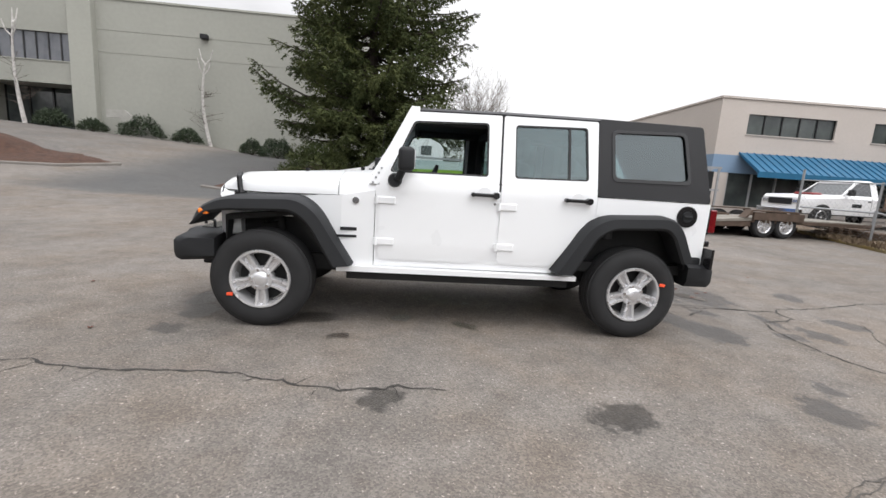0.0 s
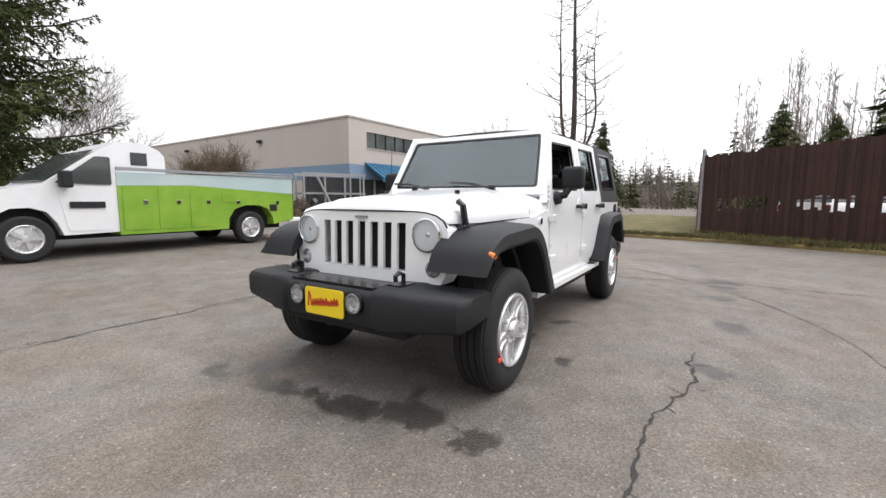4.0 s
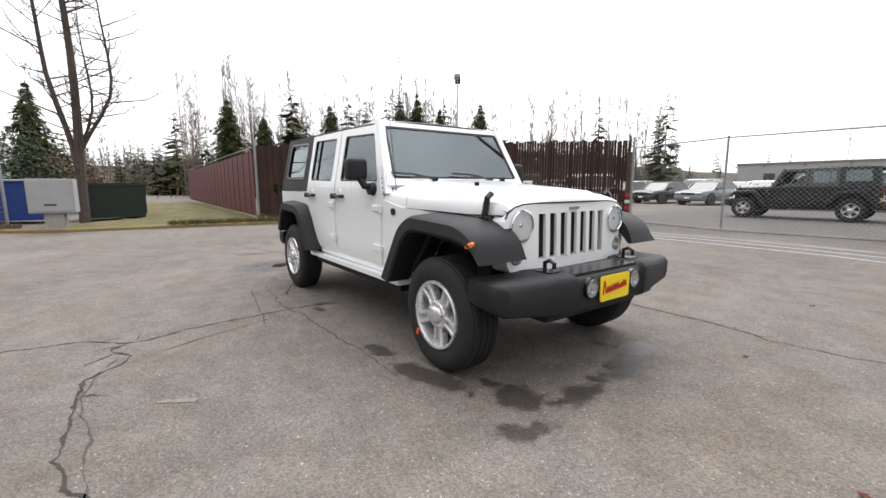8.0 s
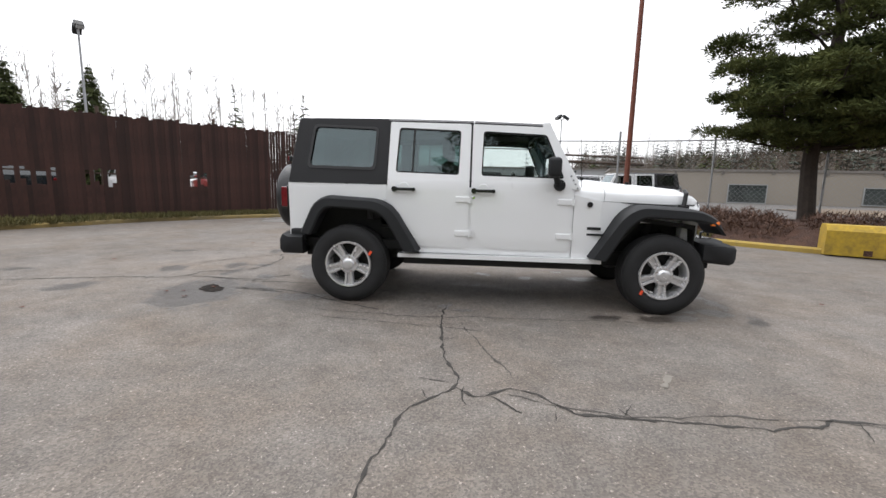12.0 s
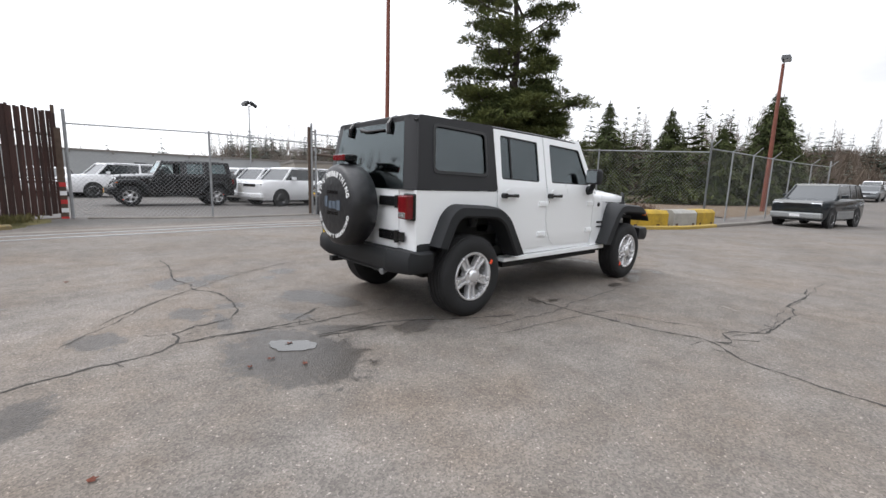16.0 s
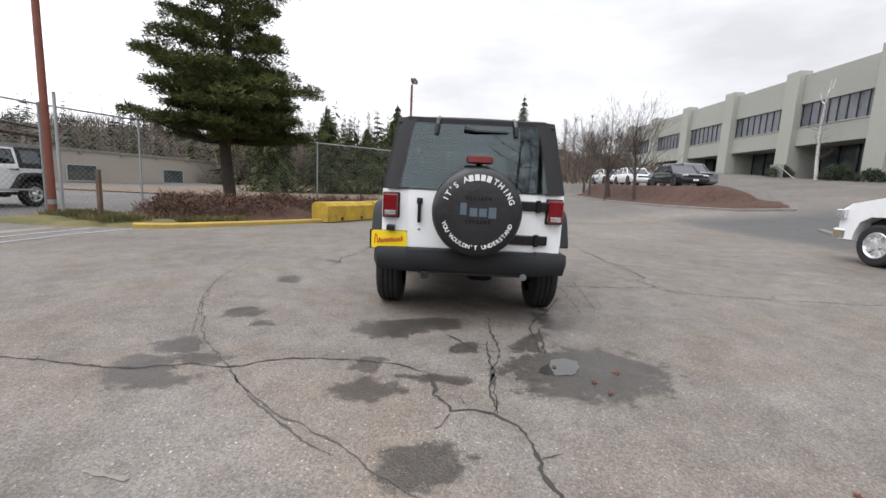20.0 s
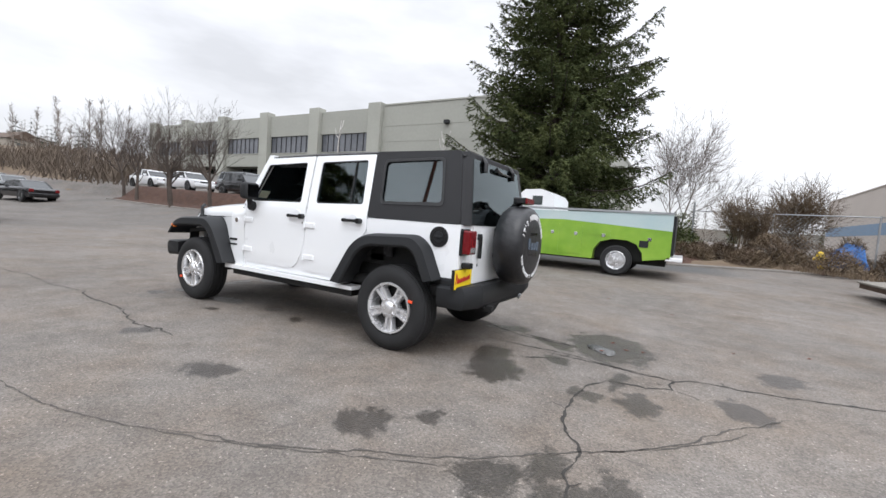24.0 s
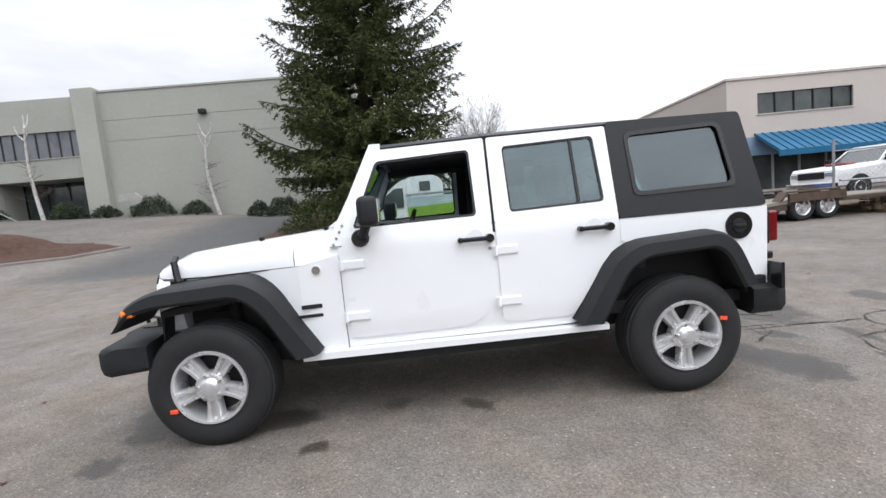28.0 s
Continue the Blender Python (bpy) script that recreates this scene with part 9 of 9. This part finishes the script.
def hill_house(x, y, z, label, seed):
    rnd = random.Random(seed)
    w = rnd.choice([M_TAN, M_WOOD, M_TAN])
    h = thing("house", pose(x, y, z, 0, 0, rnd.uniform(-30, 30)), label, "house", "houses on the hill")
    L, W, H = rnd.uniform(9, 14), rnd.uniform(7, 10), rnd.uniform(5, 6.5)
    part("wall", bx(-L / 2, L / 2, -W / 2, W / 2, -4, H), w, h)
    part("roof", prism(bmesh.new(), [(-W / 2 - 0.6, H), (0, H + 2.0), (W / 2 + 0.6, H)], -L / 2 - 0.6, L / 2 + 0.6, lambda u, v, q: (q, u, v)), M_RUSTSTEEL, h)
    for s in (-1, 1):
        for k in (-0.3, 0.0, 0.3):
            for zz in (1.0, 3.6):
                part("window", bx(k * L - 0.7, k * L + 0.7, min(s * W / 2, s * (W / 2 + 0.06)), max(s * W / 2, s * (W / 2 + 0.06)), zz, zz + 1.4), M_BLUEGLASS, h)
    part("window", bx(L / 2, L / 2 + 0.06, -1.2, 1.2, 3.4, 5.0), M_BLUEGLASS, h)
    return h


for k, (x, y, z) in enumerate(((-190, 20, 0), (-205, 34, 0), (-215, 8, 0), (-200, 52, 0), (-185, 44, 0))):
    hill_house(x, y, hill_z(math.hypot(x, y), math.atan2(y, x)), "tan house among bare trees on the hillside", 400 + k)


# ==== marks on the asphalt ====
def litter():
    rnd = random.Random(9)
    spots = [(3.05, 0.55), (3.25, 0.75), (3.1, 0.95), (3.4, 0.8), (4.2, 1.5), (3.6, 3.4), (2.6, 4.1), (1.6, 4.3), (4.9, 1.9), (4.3, -2.6), (-2.6, -1.0), (5.3, -0.7), (-3.4, 0.2), (-2.5, -3.0), (0.6, 3.9)]
    for k, (x, y) in enumerate(spots):
        a = rnd.uniform(0, 6.28)
        L, w = rnd.uniform(0.025, 0.05), rnd.uniform(0.014, 0.026)
        pts = [(L * math.cos(i * 0.628) * (1.0 if i % 2 else 0.5) * rnd.uniform(0.8, 1.1), w * 1.2 * math.sin(i * 0.628) * (1.0 if i % 2 else 0.5)) for i in range(10)]
        vs = [(0, 0, 0.008)] + [(u, v, 0.004 + 0.009 * abs(math.sin(i * 1.7))) for i, (u, v) in enumerate(pts)]
        o = raw("fallen_leaf", vs, [(0, i + 1, (i + 1) % 10 + 1) for i in range(10)], M_LEAF)
        o.matrix_basis = pose(x, y, gz(x, y), 0, 0, math.degrees(a))
        tagged(o, "curled red-brown leaf on the asphalt", "leaf", "fallen leaves")


litter()
# faint white paint left on the ground
for k, (x, y, L, w, turn) in enumerate(((-0.94, 2.27, 0.10, 0.035, 60), (-5.2, 4.95, 0.28, 0.06, 10), (-5.5, 5.15, 0.22, 0.05, 50), (4.28, -1.51, 0.10, 0.018, 80))):
    rnd = random.Random(500 + k)
    vs, fs = [], []
    for i in range(9):
        u = -L + 2 * L * i / 8
        q = w * rnd.uniform(0.3, 1.0)
        vs += [(u, -q, 0), (u, q * rnd.uniform(0.4, 1), 0)]
    fs = [(2 * i, 2 * i + 2, 2 * i + 3, 2 * i + 1) for i in range(8)]
    o = raw("paint_mark", vs, fs, M_DECK)
    o.matrix_basis = pose(x, y, gz(x, y) + 0.004, 0, 0, turn)
    setting(o, "worn white paint mark on the asphalt", "marking")

crack([(-2.74, -1.54), (-2.58, -1.50), (-2.34, -1.59), (-2.01, -1.64), (-1.42, -1.64), (-1.07, -1.71), (-0.73, -1.83), (-0.47, -1.80), (-0.40, -1.75), (-0.12, -1.80)], 0.022, 1)
crack([(-2.74, -1.54), (-3.3, -1.62), (-4.2, -1.55), (-5.3, -1.7)], 0.016, 2)
crack([(0.70, 3.9), (0.68, 3.29), (0.64, 3.04), (0.58, 2.78), (0.42, 2.58), (0.34, 2.42), (0.41, 2.19), (0.51, 1.53), (0.51, 0.88)], 0.024, 3)
crack([(0.70, 3.9), (0.9, 4.8), (0.8, 5.9)], 0.02, 23)
crack([(0.34, 2.50), (0.24, 2.60), (0.03, 2.48), (-0.11, 2.53), (-0.28, 2.72), (-0.55, 2.74), (-1.02, 2.75), (-1.23, 2.77), (-1.62, 2.62), (-2.2, 2.68), (-2.9, 2.6)], 0.024, 4)
crack([(1.74, 1.13), (0.93, 1.23), (0.08, 1.17), (-0.86, 1.10), (-1.42, 1.11)], 0.016, 5)
crack([(0.30, 2.49), (0.28, 2.69)], 0.02, 6)
crack([(0.15, 2.58), (-0.01, 2.74)], 0.02, 7)
crack([(5.4, 0.62), (4.65, 0.36), (4.27, 0.27), (4.08, 0.24), (3.83, 0.19), (3.69, 0.07), (3.68, -0.16), (3.51, -0.26), (3.22, -0.30)], 0.026, 8)
crack([(3.68, 0.07), (3.33, 0.09), (2.80, 0.21), (1.97, 0.19)], 0.018, 9)
crack([(2.83, 0.50), (2.25, 0.54), (1.71, 0.81), (1.11, 1.09)], 0.024, 10)
crack([(-1.42, 2.65), (-0.55, 2.72), (0.05, 2.55)], 0.012, 11)
crack([(3.29, -3.6), (3.29, -2.91), (3.33, -2.53), (3.35, -2.06), (3.25, -1.80), (3.28, -1.55), (3.10, -1.18), (3.07, -0.82), (3.11, -0.52), (3.22, -0.30)], 0.022, 12)
crack([(2.62, 0.14), (3.22, 0.12), (3.68, 0.09)], 0.024, 13)
crack([(2.45, -0.20), (2.81, 0.04)], 0.03, 14)
crack([(3.31, -1.53), (3.68, -1.20), (3.98, -0.86), (4.12, -0.65)], 0.012, 15)
crack([(0.13, 1.54), (1.28, 1.38), (1.71, 1.29)], 0.014, 16)
crack([(2.23, 0.62), (2.81, 0.54)], 0.028, 17)
crack([(3.71, -0.16), (3.85, -0.24)], 0.02, 18)
crack([(-0.41, -3.00), (0.99, -2.83), (1.69, -2.60), (2.36, -2.28), (2.73, -2.10)], 0.011, 19)
crack([(1.42, -2.68), (2.06, -2.40), (2.82, -1.96), (3.62, -1.23), (4.36, -0.23)], 0.013, 20)
crack([(-3.6, 2.67), (-2.2, 2.66), (-1.42, 2.65)], 0.012, 21)
crack([(0.01, 2.31), (0.35, 1.34)], 0.016, 22)
crack([(5.4, 0.62), (6.1, 0.7), (6.9, 1.3)], 0.02, 24)

# the sliding gate's rails and the drain strip beside them, let into the asphalt
ribbon("kerb_rail_outer", [(6.2, -6.65), (4.5, -6.85), (2.9, -6.95), (1.0, -7.15), (-1.8, -7.05), (-3.0, -6.75)], 0.07, 0.012, M_STEEL, "worn steel gate rail let into the asphalt", "rail", 0.004)
ribbon("kerb_rail_inner", [(6.4, -7.2), (4.5, -7.42), (2.9, -7.5), (0.9, -7.75), (-0.6, -7.7), (-2.8, -7.45)], 0.07, 0.012, M_STEEL, "worn steel gate rail let into the asphalt", "rail", 0.004)
ribbon("kerb_drain_strip", [(6.5, -7.75), (4.5, -8.0), (2.9, -8.1), (0.8, -8.3), (-0.8, -8.3), (-2.6, -8.1)], 0.34, 0.006, M_KERB, "grey concrete strip beside the gate rails", "strip", 0.002)


def puddle(x, y, a, b, turn, seed):
    """A shallow film of rain water with a ragged edge."""
    c, q = math.cos(radians(turn)), math.sin(radians(turn))
    vs = [(x, y, gz(x, y) + 0.004)]
    for k in range(40):
        t = 2 * math.pi * k / 40
        r = 1 + 0.38 * noise.noise((math.cos(t) * 1.6 + seed, math.sin(t) * 1.6, 0.5)) + 0.14 * noise.noise((math.cos(t) * 6, math.sin(t) * 6, seed))
        u, v = a * r * math.cos(t), b * r * math.sin(t)
        vs.append((x + u * c - v * q, y + u * q + v * c, gz(x, y) + 0.004))
    ob = raw("water_puddle", vs, [(0, k + 1, (k + 1) % 40 + 1) for k in range(40)], M_WATER)
    return setting(ob, "shallow rain puddle reflecting the sky", "water")


puddle(3.05, 0.60, 0.19, 0.11, 146, 3)
